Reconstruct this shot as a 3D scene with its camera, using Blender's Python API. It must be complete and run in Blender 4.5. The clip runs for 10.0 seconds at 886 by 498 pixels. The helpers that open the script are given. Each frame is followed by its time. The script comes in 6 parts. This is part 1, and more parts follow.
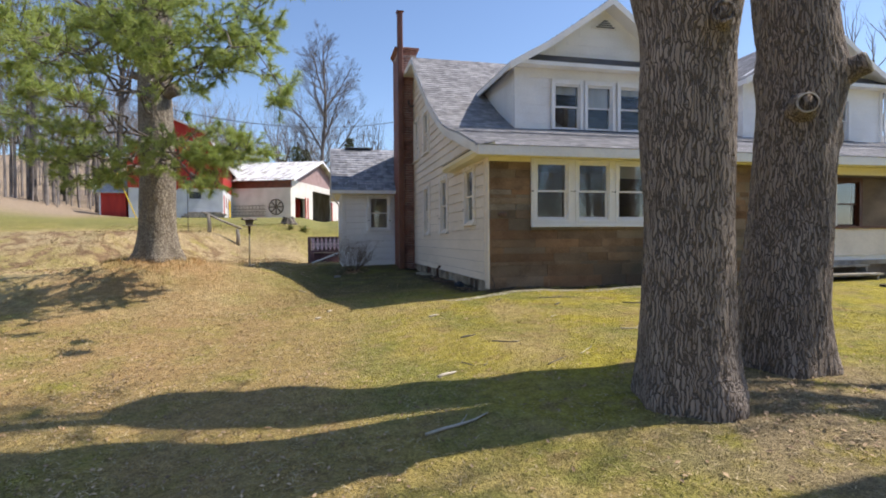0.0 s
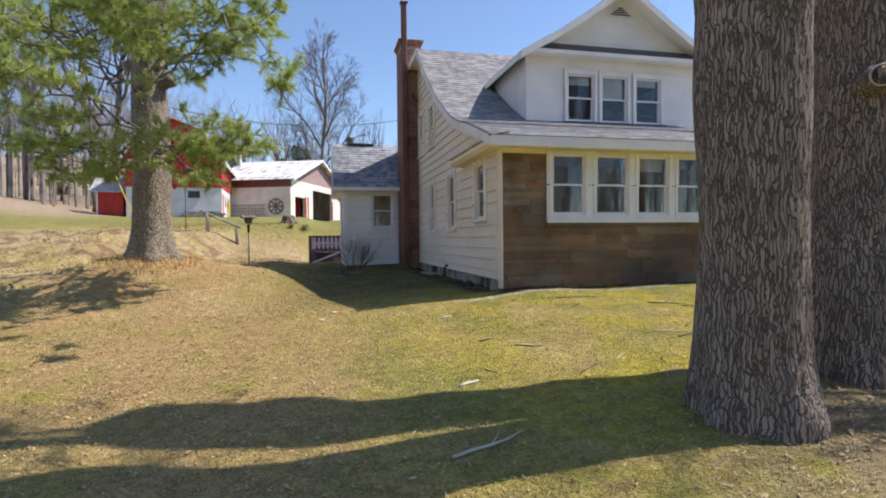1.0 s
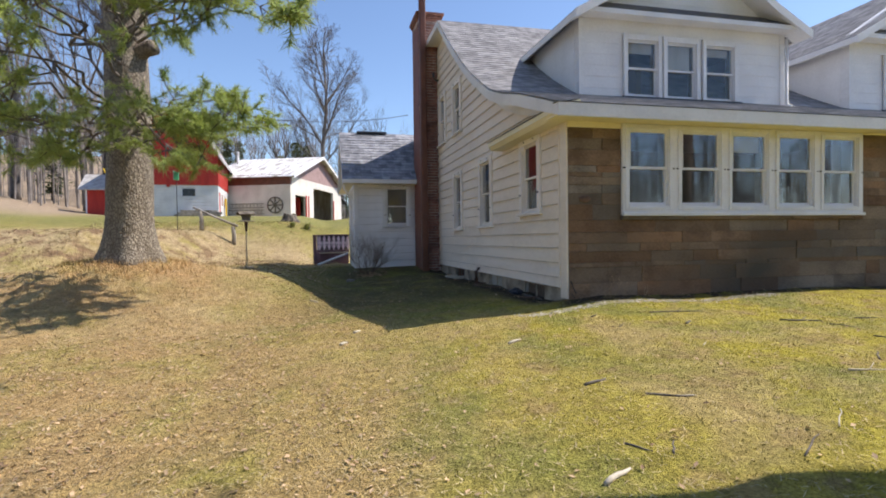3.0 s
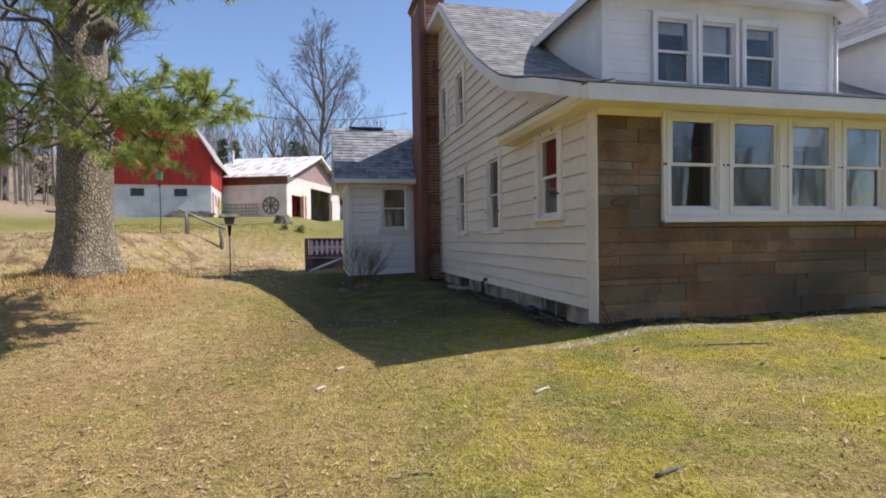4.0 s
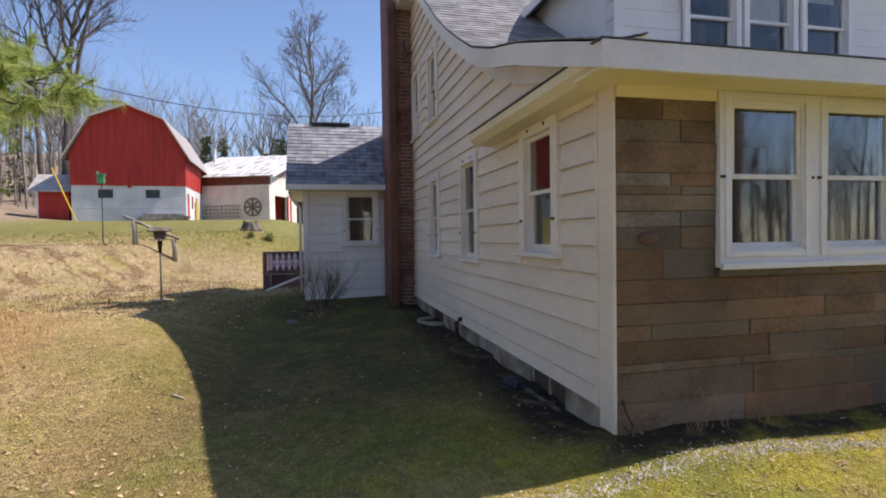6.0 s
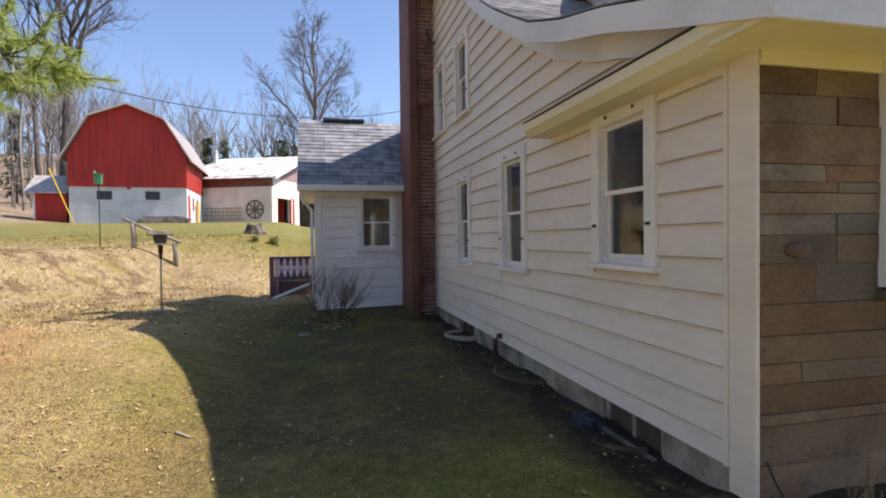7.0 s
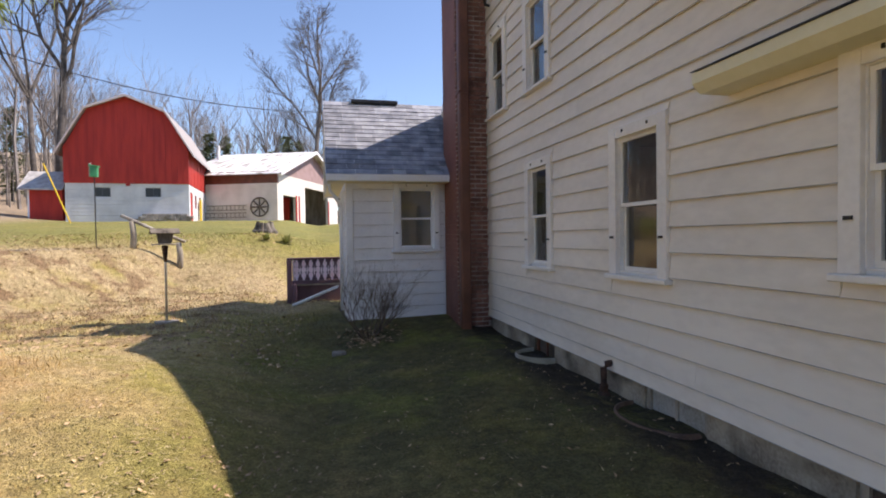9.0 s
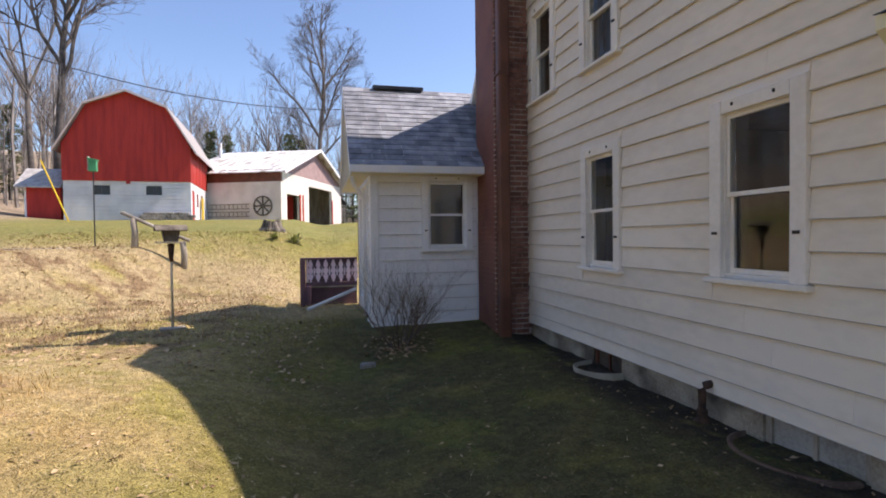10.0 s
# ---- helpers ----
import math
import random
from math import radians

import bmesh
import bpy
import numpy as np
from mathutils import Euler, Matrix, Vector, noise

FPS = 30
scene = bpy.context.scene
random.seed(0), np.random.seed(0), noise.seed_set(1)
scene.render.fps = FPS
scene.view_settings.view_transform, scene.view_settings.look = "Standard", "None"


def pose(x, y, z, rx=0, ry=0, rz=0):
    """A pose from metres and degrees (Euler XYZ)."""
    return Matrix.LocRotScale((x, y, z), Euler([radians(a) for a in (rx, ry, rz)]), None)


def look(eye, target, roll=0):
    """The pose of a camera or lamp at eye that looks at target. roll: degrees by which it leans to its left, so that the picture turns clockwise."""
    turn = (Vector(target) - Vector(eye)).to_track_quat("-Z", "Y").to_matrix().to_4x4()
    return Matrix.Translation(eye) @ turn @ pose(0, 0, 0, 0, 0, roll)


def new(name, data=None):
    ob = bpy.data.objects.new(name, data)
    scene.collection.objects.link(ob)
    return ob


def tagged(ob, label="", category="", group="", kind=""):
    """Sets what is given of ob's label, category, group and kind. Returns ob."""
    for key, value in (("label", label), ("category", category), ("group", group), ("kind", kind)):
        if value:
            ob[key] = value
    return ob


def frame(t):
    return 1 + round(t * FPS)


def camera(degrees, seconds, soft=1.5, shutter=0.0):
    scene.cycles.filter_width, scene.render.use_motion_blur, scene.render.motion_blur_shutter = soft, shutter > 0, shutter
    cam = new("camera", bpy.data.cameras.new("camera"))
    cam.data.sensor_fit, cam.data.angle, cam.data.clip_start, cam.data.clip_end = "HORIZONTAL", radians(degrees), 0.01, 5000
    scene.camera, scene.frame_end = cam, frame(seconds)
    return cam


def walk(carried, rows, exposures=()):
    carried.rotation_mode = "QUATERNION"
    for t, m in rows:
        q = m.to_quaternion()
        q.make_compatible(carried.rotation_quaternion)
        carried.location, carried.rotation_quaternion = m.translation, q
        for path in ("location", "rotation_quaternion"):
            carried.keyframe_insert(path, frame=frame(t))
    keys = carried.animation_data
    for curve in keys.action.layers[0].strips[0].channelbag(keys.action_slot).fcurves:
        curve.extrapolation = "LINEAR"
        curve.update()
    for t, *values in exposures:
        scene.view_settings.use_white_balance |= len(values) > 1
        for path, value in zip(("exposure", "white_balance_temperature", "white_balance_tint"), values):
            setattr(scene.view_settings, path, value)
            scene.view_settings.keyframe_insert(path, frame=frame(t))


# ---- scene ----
cam = camera(79.8, 10.0, 1.9)
PATH = [
    (0, (-2.919, -8.985, 0.926), (-2.47, -7.036, 0.886), -0.5),
    (0.5, (-2.943, -8.736, 0.903), (-2.492, -6.788, 0.863), -0.4),
    (1, (-2.978, -8.42, 0.866), (-2.528, -6.472, 0.827), -0.6),
    (1.5, (-3.065, -8.05, 0.837), (-2.614, -6.102, 0.798), -0.6),
    (2, (-3.157, -7.596, 0.805), (-2.705, -5.649, 0.767), -0.7),
    (2.5, (-3.211, -7.046, 0.803), (-2.758, -5.099, 0.764), -0.7),
    (2.7, (-3.221, -6.812, 0.809), (-2.765, -4.865, 0.772), -0.7),
    (3.8, (-3.041, -5.475, 0.945), (-2.588, -3.527, 0.903), -0.8),
    (4, (-2.959, -5.242, 0.971), (-2.505, -3.295, 0.931), -0.8),
    (4.5, (-2.645, -4.655, 1.037), (-2.187, -2.709, 0.997), -0.8),
    (5, (-2.233, -4.171, 1.139), (-1.771, -2.225, 1.097), -0.8),
    (5.5, (-1.964, -3.695, 1.258), (-1.504, -1.749, 1.213), -0.9),
    (5.7, (-1.907, -3.498, 1.316), (-1.449, -1.552, 1.264), -0.9),
    (6.8, (-2.164, -2.437, 1.435), (-1.708, -0.49, 1.397), -0.7),
    (7, (-2.201, -2.277, 1.422), (-1.743, -0.331, 1.384), -0.7),
    (7.5, (-2.274, -1.939, 1.433), (-1.817, 0.007, 1.392), -0.7),
    (8, (-2.429, -1.543, 1.432), (-1.971, 0.404, 1.392), -0.6),
    (8.5, (-2.556, -1.081, 1.438), (-2.098, 0.865, 1.396), -0.7),
    (9, (-2.714, -0.616, 1.439), (-2.255, 1.33, 1.395), -0.8),
    (9.5, (-2.901, -0.091, 1.429), (-2.442, 1.855, 1.383), -0.8),
    (10, (-3.042, 0.315, 1.408), (-2.581, 2.261, 1.366), -0.7),
]
walk(cam, [(t, look(eye, target, roll)) for t, eye, target, roll in PATH], [(0.0, 0.27, 6500, 15), (1.5, 0.34, 6500, 15), (2.5, 0.36, 6500, 15), (4.0, 0.19, 6500, 16), (5.5, 0.16, 6500, 19), (7.0, 0.44, 6700, 19), (10.0, 0.48, 6700, 20)])

# ---- light ----
world = bpy.data.worlds.new("sky")
scene.world = world
world.use_nodes = True
wn = world.node_tree
sky = wn.nodes.new("ShaderNodeTexSky")
sky.sky_type = "NISHITA"
sky.sun_disc = False
SUN = Vector((0.78, -0.035, 1.0)).normalized()
sky.sun_elevation = math.asin(SUN.z)
sky.sun_rotation = math.atan2(SUN.x, SUN.y)
sky.air_density, sky.dust_density, sky.ozone_density = 1.0, 0.4, 4.2
wn.nodes["Background"].inputs["Strength"].default_value = 0.155
wn.links.new(sky.outputs[0], wn.nodes["Background"].inputs["Color"])
sun_data = bpy.data.lights.new("sun", "SUN")
sun_data.energy, sun_data.angle, sun_data.color = 5.0, radians(0.55), (1.0, 0.93, 0.82)
sun = new("sun", sun_data)
sun.matrix_world = look(SUN * 60, (0, 0, 0))


# ---- small builders ----
def thing(name, label, category, at=(0, 0, 0), group="", kind="", rot=0):
    ob = new(name)
    ob.empty_display_size = 0.1
    ob.matrix_world = pose(at[0], at[1], at[2], 0, 0, rot)
    return tagged(ob, label, category, group, kind)


def part(name, bm, material, parent=None, label="", smooth=False, kind=""):
    me = bpy.data.meshes.new(name)
    bm.to_mesh(me)
    bm.free()
    me.materials.append(material)
    if smooth:
        me.shade_smooth()
    ob = new(name, me)
    ob.parent = parent
    return tagged(ob, label, kind=kind)


def raw(name, verts, faces, material, parent=None, label="", smooth=False, kind=""):
    me = bpy.data.meshes.new(name)
    me.from_pydata(verts, [], faces)
    me.materials.append(material)
    if smooth:
        me.shade_smooth()
    ob = new(name, me)
    ob.parent = parent
    return tagged(ob, label, kind=kind)


def box(bm, x0, y0, z0, x1, y1, z1):
    v = [bm.verts.new(p) for p in ((x0, y0, z0), (x1, y0, z0), (x1, y1, z0), (x0, y1, z0), (x0, y0, z1), (x1, y0, z1), (x1, y1, z1), (x0, y1, z1))]
    for f in ((0, 3, 2, 1), (4, 5, 6, 7), (0, 1, 5, 4), (1, 2, 6, 5), (2, 3, 7, 6), (3, 0, 4, 7)):
        bm.faces.new([v[i] for i in f])
    return bm


def bevelled(bm, width, segments=1):
    bmesh.ops.bevel(bm, geom=bm.edges[:] + bm.verts[:], offset=width, segments=segments, affect="EDGES", profile=0.5)
    return bm


def boxes(*rows):
    bm = bmesh.new()
    for r in rows:
        box(bm, *r)
    return bm


def prism(bm, loop, shift):
    """A closed loop of points pushed along a vector."""
    a = [bm.verts.new(p) for p in loop]
    b = [bm.verts.new(Vector(p) + Vector(shift)) for p in loop]
    n = len(a)
    fs = [bm.faces.new(a), bm.faces.new(b[::-1])]
    for i in range(n):
        fs.append(bm.faces.new((a[i], b[i], b[(i + 1) % n], a[(i + 1) % n])))
    bmesh.ops.recalc_face_normals(bm, faces=fs)
    return bm


def tube(bm, pts, radii, sides=8, cap=True):
    """A round limb along points, thinner by its radii."""
    rings, pts = [], [Vector(p) for p in pts]
    for i, p in enumerate(pts):
        d = (pts[min(i + 1, len(pts) - 1)] - pts[max(i - 1, 0)]).normalized()
        side = d.cross(Vector((0.31, 0.2, 0.93)) if abs(d.z) < 0.9 else Vector((1, 0.1, 0))).normalized()
        up = side.cross(d)
        rings.append([bm.verts.new(p + radii[i] * (math.cos(a) * side + math.sin(a) * up)) for a in (2 * math.pi * k / sides for k in range(sides))])
    for r, s in zip(rings, rings[1:]):
        for k in range(sides):
            bm.faces.new((r[k], r[(k + 1) % sides], s[(k + 1) % sides], s[k]))
    if cap:
        bm.faces.new(rings[0][::-1])
        bm.faces.new(rings[-1])
    return bm


def step(a, b, x):
    t = min(1.0, max(0.0, (x - a) / (b - a)))
    return t * t * (3 - 2 * t)


# ---- materials ----
def material(name, dark, light, rough=0.7, scale=3.0, fine=40.0, bump=0.2, metal=0.0, stretch=(1, 1, 1), island=0.0, piece=0.0, mix2=None, spec=0.5, mid=(0.35, 0.65), dist=0.01):
    """A surface of two colours, mottled at two scales, with fine relief. piece: spread of brightness from object to object; island: from island to island."""
    m = bpy.data.materials.new(name)
    m.use_nodes = True
    t = m.node_tree
    N, L = t.nodes.new, t.links.new
    bsdf = t.nodes["Principled BSDF"]
    co = N("ShaderNodeTexCoord")
    mp = N("ShaderNodeMapping")
    mp.inputs["Scale"].default_value = stretch
    if piece:
        geo = N("ShaderNodeNewGeometry")
        L(geo.outputs["Position"], mp.inputs["Vector"])
    else:
        L(co.outputs["Object"], mp.inputs["Vector"])
    n1, n2 = N("ShaderNodeTexNoise"), N("ShaderNodeTexNoise")
    n1.inputs["Scale"].default_value, n2.inputs["Scale"].default_value = scale, fine
    n1.inputs["Detail"].default_value, n2.inputs["Detail"].default_value = 5, 4
    for n in (n1, n2):
        L(mp.outputs[0], n.inputs["Vector"])
    add = N("ShaderNodeMath")
    add.operation = "MULTIPLY_ADD"
    add.inputs[1].default_value = 0.45
    L(n2.outputs[0], add.inputs[0])
    L(n1.outputs[0], add.inputs[2])
    rmp = N("ShaderNodeMapRange")
    rmp.inputs[1].default_value, rmp.inputs[2].default_value = mid[0] + 0.2, mid[1] + 0.2
    L(add.outputs[0], rmp.inputs[0])
    mix = N("ShaderNodeMix")
    mix.data_type = "RGBA"
    mix.inputs[6].default_value, mix.inputs[7].default_value = (*dark, 1), (*light, 1)
    L(rmp.outputs[0], mix.inputs[0])
    out = mix.outputs[2]
    if mix2:
        n3 = N("ShaderNodeTexNoise")
        n3.inputs["Scale"].default_value, n3.inputs["Detail"].default_value = mix2[1], 6
        L(mp.outputs[0], n3.inputs["Vector"])
        r3 = N("ShaderNodeMapRange")
        r3.inputs[1].default_value, r3.inputs[2].default_value = mix2[2], mix2[3]
        L(n3.outputs[0], r3.inputs[0])
        m3 = N("ShaderNodeMix")
        m3.data_type = "RGBA"
        m3.inputs[7].default_value = (*mix2[0], 1)
        L(r3.outputs[0], m3.inputs[0])
        L(out, m3.inputs[6])
        out = m3.outputs[2]
    if island or piece:
        src = N("ShaderNodeNewGeometry").outputs["Random Per Island"] if island else N("ShaderNodeObjectInfo").outputs["Random"]
        hsv = N("ShaderNodeHueSaturation")
        k = island or piece
        vr = N("ShaderNodeMapRange")
        vr.inputs[3].default_value, vr.inputs[4].default_value = 1 - k, 1 + k
        L(src, vr.inputs[0])
        L(vr.outputs[0], hsv.inputs["Value"])
        L(out, hsv.inputs["Color"])
        out = hsv.outputs[0]
    L(out, bsdf.inputs["Base Color"])
    bsdf.inputs["Roughness"].default_value = rough
    bsdf.inputs["Metallic"].default_value = metal
    bsdf.inputs["Specular IOR Level"].default_value = spec
    if bump:
        b = N("ShaderNodeBump")
        b.inputs["Strength"].default_value, b.inputs["Distance"].default_value = bump, dist
        L(add.outputs[0], b.inputs["Height"])
        L(b.outputs[0], bsdf.inputs["Normal"])
    return m


WHITE = material("white_paint", (0.73, 0.73, 0.735), (0.83, 0.83, 0.835), 0.55, 1.5, 25, 0.08)
# dark paint for the shade line at each clapboard's lap
LAP_SHADE = material("lap_shade_paint", (0.20, 0.185, 0.17), (0.42, 0.39, 0.36), 0.8, 6, 50, 0.1)
SIDING = material("siding_paint", (0.735, 0.66, 0.56), (0.855, 0.772, 0.662), 0.55, 1.2, 18, 0.12, piece=0.03, stretch=(1, 0.4, 1))
SIDE_TRIM = material("warm_trim_paint", (0.77, 0.72, 0.655), (0.87, 0.82, 0.755), 0.5, 2, 25, 0.08)
# cream made yellower: light thrown up by the lawn put into the paint
CREAM = material("bounce_cream_paint", (0.78, 0.715, 0.48), (0.85, 0.785, 0.56), 0.6, 1.5, 20, 0.08)
STONE = material("sandstone", (0.135, 0.088, 0.054), (0.26, 0.178, 0.112), 0.85, 2.4, 30, 0.6, piece=0.24, mix2=((0.062, 0.054, 0.040), 0.6, 0.46, 0.74), stretch=(0.9, 1, 1.4))
# stones differ in tint as well as in tone
_t = STONE.node_tree
_rnd, _hue, _sat, _h = _t.nodes.new("ShaderNodeObjectInfo"), _t.nodes.new("ShaderNodeMath"), _t.nodes.new("ShaderNodeMapRange"), _t.nodes.new("ShaderNodeMapRange")
_hue.operation = "PINGPONG"
_hue.inputs[1].default_value = 0.13
_t.links.new(_rnd.outputs["Random"], _hue.inputs[0])
_sat.inputs[2].default_value, _sat.inputs[3].default_value, _sat.inputs[4].default_value = 0.13, 0.55, 1.25
_h.inputs[2].default_value, _h.inputs[3].default_value, _h.inputs[4].default_value = 0.13, 0.52, 0.49
_hsv = [n for n in _t.nodes if n.type == "HUE_SAT"][0]
for _n, _name in ((_sat, "Saturation"), (_h, "Hue")):
    _t.links.new(_hue.outputs[0], _n.inputs[0])
    _t.links.new(_n.outputs[0], _hsv.inputs[_name])
MORTAR = material("mortar", (0.115, 0.080, 0.054), (0.20, 0.145, 0.10), 0.95, 4, 60, 0.4)
BRICK = material("red_brick", (0.14, 0.062, 0.045), (0.30, 0.14, 0.10), 0.85, 6, 70, 0.4, piece=0.2)
CHIMNEY_MORTAR = material("lime_mortar", (0.15, 0.085, 0.065), (0.47, 0.41, 0.36), 0.95, 2.2, 60, 0.3, mid=(0.40, 0.60))
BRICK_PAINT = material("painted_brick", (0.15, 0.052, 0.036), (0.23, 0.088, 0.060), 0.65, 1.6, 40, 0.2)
RUST = material("brown_pipe_paint", (0.10, 0.035, 0.02), (0.16, 0.06, 0.035), 0.5, 3, 40, 0.1)
SHINGLE = material("grey_shingle", (0.17, 0.17, 0.182), (0.31, 0.307, 0.315), 0.9, 5, 160, 0.5, island=0.2)
SHINGLE_BLUE = material("slate_blue_shingle", (0.155, 0.168, 0.20), (0.31, 0.322, 0.36), 0.85, 5, 160, 0.5, piece=0.30)
FLASH = material("dark_flashing", (0.02, 0.022, 0.028), (0.05, 0.055, 0.07), 0.45, 4, 50, 0.1)
CONCRETE = material("block_foundation", (0.24, 0.225, 0.20), (0.42, 0.41, 0.38), 0.9, 3, 50, 0.4)
RED = material("barn_red", (0.34, 0.020, 0.014), (0.48, 0.034, 0.022), 0.7, 1.0, 20, 0.1, stretch=(4, 4, 0.5))
BLOCK = material("white_block", (0.52, 0.53, 0.55), (0.68, 0.69, 0.70), 0.85, 1.2, 20, 0.2)
TIN = material("weathered_tin", (0.36, 0.31, 0.26), (0.80, 0.79, 0.77), 0.5, 1.4, 14, 0.1, metal=0.1, mid=(0.36, 0.52), stretch=(0.5, 2, 1))
MAUVE = material("mauve_gable", (0.30, 0.20, 0.19), (0.38, 0.26, 0.25), 0.8, 2, 30, 0.1)
PALEROOF = material("weathered_roofing", (0.30, 0.29, 0.28), (0.46, 0.45, 0.44), 0.9, 4, 60, 0.4)
def plated_bark(name, crack, dark, light, scale, stretch, depth, edge=0.24):
    """Long uneven plates of bark, parted by a net of cracks."""
    m = material(name, dark, light, 0.95, 9, 110, 0.0, stretch=(1, 1, 0.35), mid=(0.30, 0.70))
    t = m.node_tree
    N, L = t.nodes.new, t.links.new
    bsdf = t.nodes["Principled BSDF"]
    co, mp, wob, add, cell = N("ShaderNodeTexCoord"), N("ShaderNodeMapping"), N("ShaderNodeTexNoise"), N("ShaderNodeVectorMath"), N("ShaderNodeTexVoronoi")
    mp.inputs["Scale"].default_value = (1, 1, stretch)
    wob.inputs["Scale"].default_value, wob.inputs["Detail"].default_value = 10.0, 5
    add.operation = "MULTIPLY_ADD"
    add.inputs[1].default_value = (0.07, 0.07, 0.02)
    cell.feature = "DISTANCE_TO_EDGE"
    cell.inputs["Scale"].default_value = scale
    L(co.outputs["Object"], wob.inputs["Vector"])
    L(co.outputs["Object"], mp.inputs["Vector"])
    L(wob.outputs["Color"], add.inputs[0])
    L(mp.outputs[0], add.inputs[2])
    L(add.outputs[0], cell.inputs["Vector"])
    rise = N("ShaderNodeMapRange")
    rise.interpolation_type = "SMOOTHSTEP"
    rise.inputs[1].default_value, rise.inputs[2].default_value = 0.0, edge
    L(cell.outputs["Distance"], rise.inputs[0])
    mix = N("ShaderNodeMix")
    mix.data_type = "RGBA"
    mix.inputs[6].default_value = (*crack, 1)
    L(bsdf.inputs["Base Color"].links[0].from_socket, mix.inputs[7])
    L(rise.outputs[0], mix.inputs[0])
    L(mix.outputs[2], bsdf.inputs["Base Color"])
    grain = N("ShaderNodeTexNoise")
    grain.inputs["Scale"].default_value, grain.inputs["Detail"].default_value = 90, 3
    L(mp.outputs[0], grain.inputs["Vector"])
    high = N("ShaderNodeMath")
    high.operation = "MULTIPLY_ADD"
    high.inputs[1].default_value = 0.35
    L(grain.outputs[0], high.inputs[0])
    L(rise.outputs[0], high.inputs[2])
    b = N("ShaderNodeBump")
    b.inputs["Strength"].default_value, b.inputs["Distance"].default_value = 1.0, depth
    L(high.outputs[0], b.inputs["Height"])
    L(b.outputs[0], bsdf.inputs["Normal"])
    return m


BARK = plated_bark("oak_bark", (0.140, 0.112, 0.090), (0.245, 0.200, 0.164), (0.390, 0.325, 0.268), 44, 0.080, 0.020, 0.15)
ROT = material("rotten_heartwood", (0.02, 0.016, 0.012), (0.05, 0.038, 0.028), 0.95, 20, 90, 0.5)
CALLUS = material("callus_wood", (0.360, 0.329, 0.279), (0.484, 0.453, 0.403), 0.85, 16, 80, 0.4)
PINEBARK = plated_bark("pine_bark", (0.165, 0.138, 0.106), (0.24, 0.205, 0.158), (0.44, 0.39, 0.31), 30, 0.42, 0.014)
TWIG = material("grey_twig", (0.070, 0.060, 0.052), (0.17, 0.148, 0.13), 0.9, 3, 30, 0.2)
NEEDLE = material("pine_needles", (0.18, 0.235, 0.062), (0.40, 0.47, 0.155), 0.5, 1.2, 8, 0.0, island=0.35)
_t = NEEDLE.node_tree
_tr, _mx = _t.nodes.new("ShaderNodeBsdfTranslucent"), _t.nodes.new("ShaderNodeMixShader")
_tr.inputs["Color"].default_value = (0.44, 0.54, 0.15, 1)
_mx.inputs[0].default_value = 0.45
_t.links.new(_t.nodes["Principled BSDF"].outputs[0], _mx.inputs[1])
_t.links.new(_tr.outputs[0], _mx.inputs[2])
_t.links.new(_mx.outputs[0], _t.nodes["Material Output"].inputs["Surface"])
# plaster coloured dark so rooms behind the panes look unlit
INTERIOR = material("darkened_plaster", (0.13, 0.11, 0.085), (0.20, 0.17, 0.135), 0.9, 2, 20, 0.05)
WOOD = material("weathered_wood", (0.22, 0.19, 0.15), (0.42, 0.38, 0.32), 0.85, 3, 40, 0.3, stretch=(1, 1, 0.3))
GLASS = bpy.data.materials.new("window_glass")
GLASS.use_nodes = True
_g = GLASS.node_tree.nodes["Principled BSDF"]
_g.inputs["Base Color"].default_value = (0.9, 0.93, 0.93, 1)
_g.inputs["Roughness"].default_value, _g.inputs["Transmission Weight"].default_value = 0.02, 1.0
_g.inputs["IOR"].default_value = 1.8
OLD_GLASS = GLASS.copy()
OLD_GLASS.name = "thin_old_glass"
OLD_GLASS.node_tree.nodes["Principled BSDF"].inputs["IOR"].default_value = 1.42




def simple(name, colour, rough=0.5, metal=0.0):
    m = bpy.data.materials.new(name)
    m.use_nodes = True
    b = m.node_tree.nodes["Principled BSDF"]
    b.inputs["Base Color"].default_value = (*colour, 1)
    b.inputs["Roughness"].default_value, b.inputs["Metallic"].default_value = rough, metal
    return m


DIRTY = material("dirty_pane", (0.050, 0.040, 0.032), (0.12, 0.088, 0.066), 0.75, 5, 40, 0.1)
BLACK = simple("black_iron", (0.015, 0.014, 0.014), 0.5)
GREEN = simple("green_paint", (0.05, 0.30, 0.13), 0.5)
YELLOW = simple("yellow_plastic", (0.75, 0.50, 0.03), 0.4)
BLUE = material("blue_tarp", (0.014, 0.018, 0.027), (0.036, 0.042, 0.060), 0.6, 8, 60, 0.3)
PURPLE = material("plum_paint", (0.095, 0.050, 0.068), (0.15, 0.082, 0.108), 0.6, 3, 30, 0.1)
PINK = material("pink_paint", (0.90, 0.64, 0.74), (0.95, 0.78, 0.86), 0.6, 3, 30, 0.05)
CURTAIN = material("curtain_cloth", (0.55, 0.53, 0.50), (0.72, 0.70, 0.67), 0.9, 3, 60, 0.1, stretch=(1, 1, 0.2))
RUSTY = material("rusty_iron", (0.035, 0.021, 0.015), (0.105, 0.052, 0.032), 0.85, 12, 80, 0.4)
TERRACOTTA = material("terracotta", (0.10, 0.06, 0.042), (0.18, 0.11, 0.075), 0.85, 6, 60, 0.2)
WELL = material("cream_well", (0.30, 0.26, 0.185), (0.42, 0.37, 0.28), 0.6, 4, 40, 0.1)
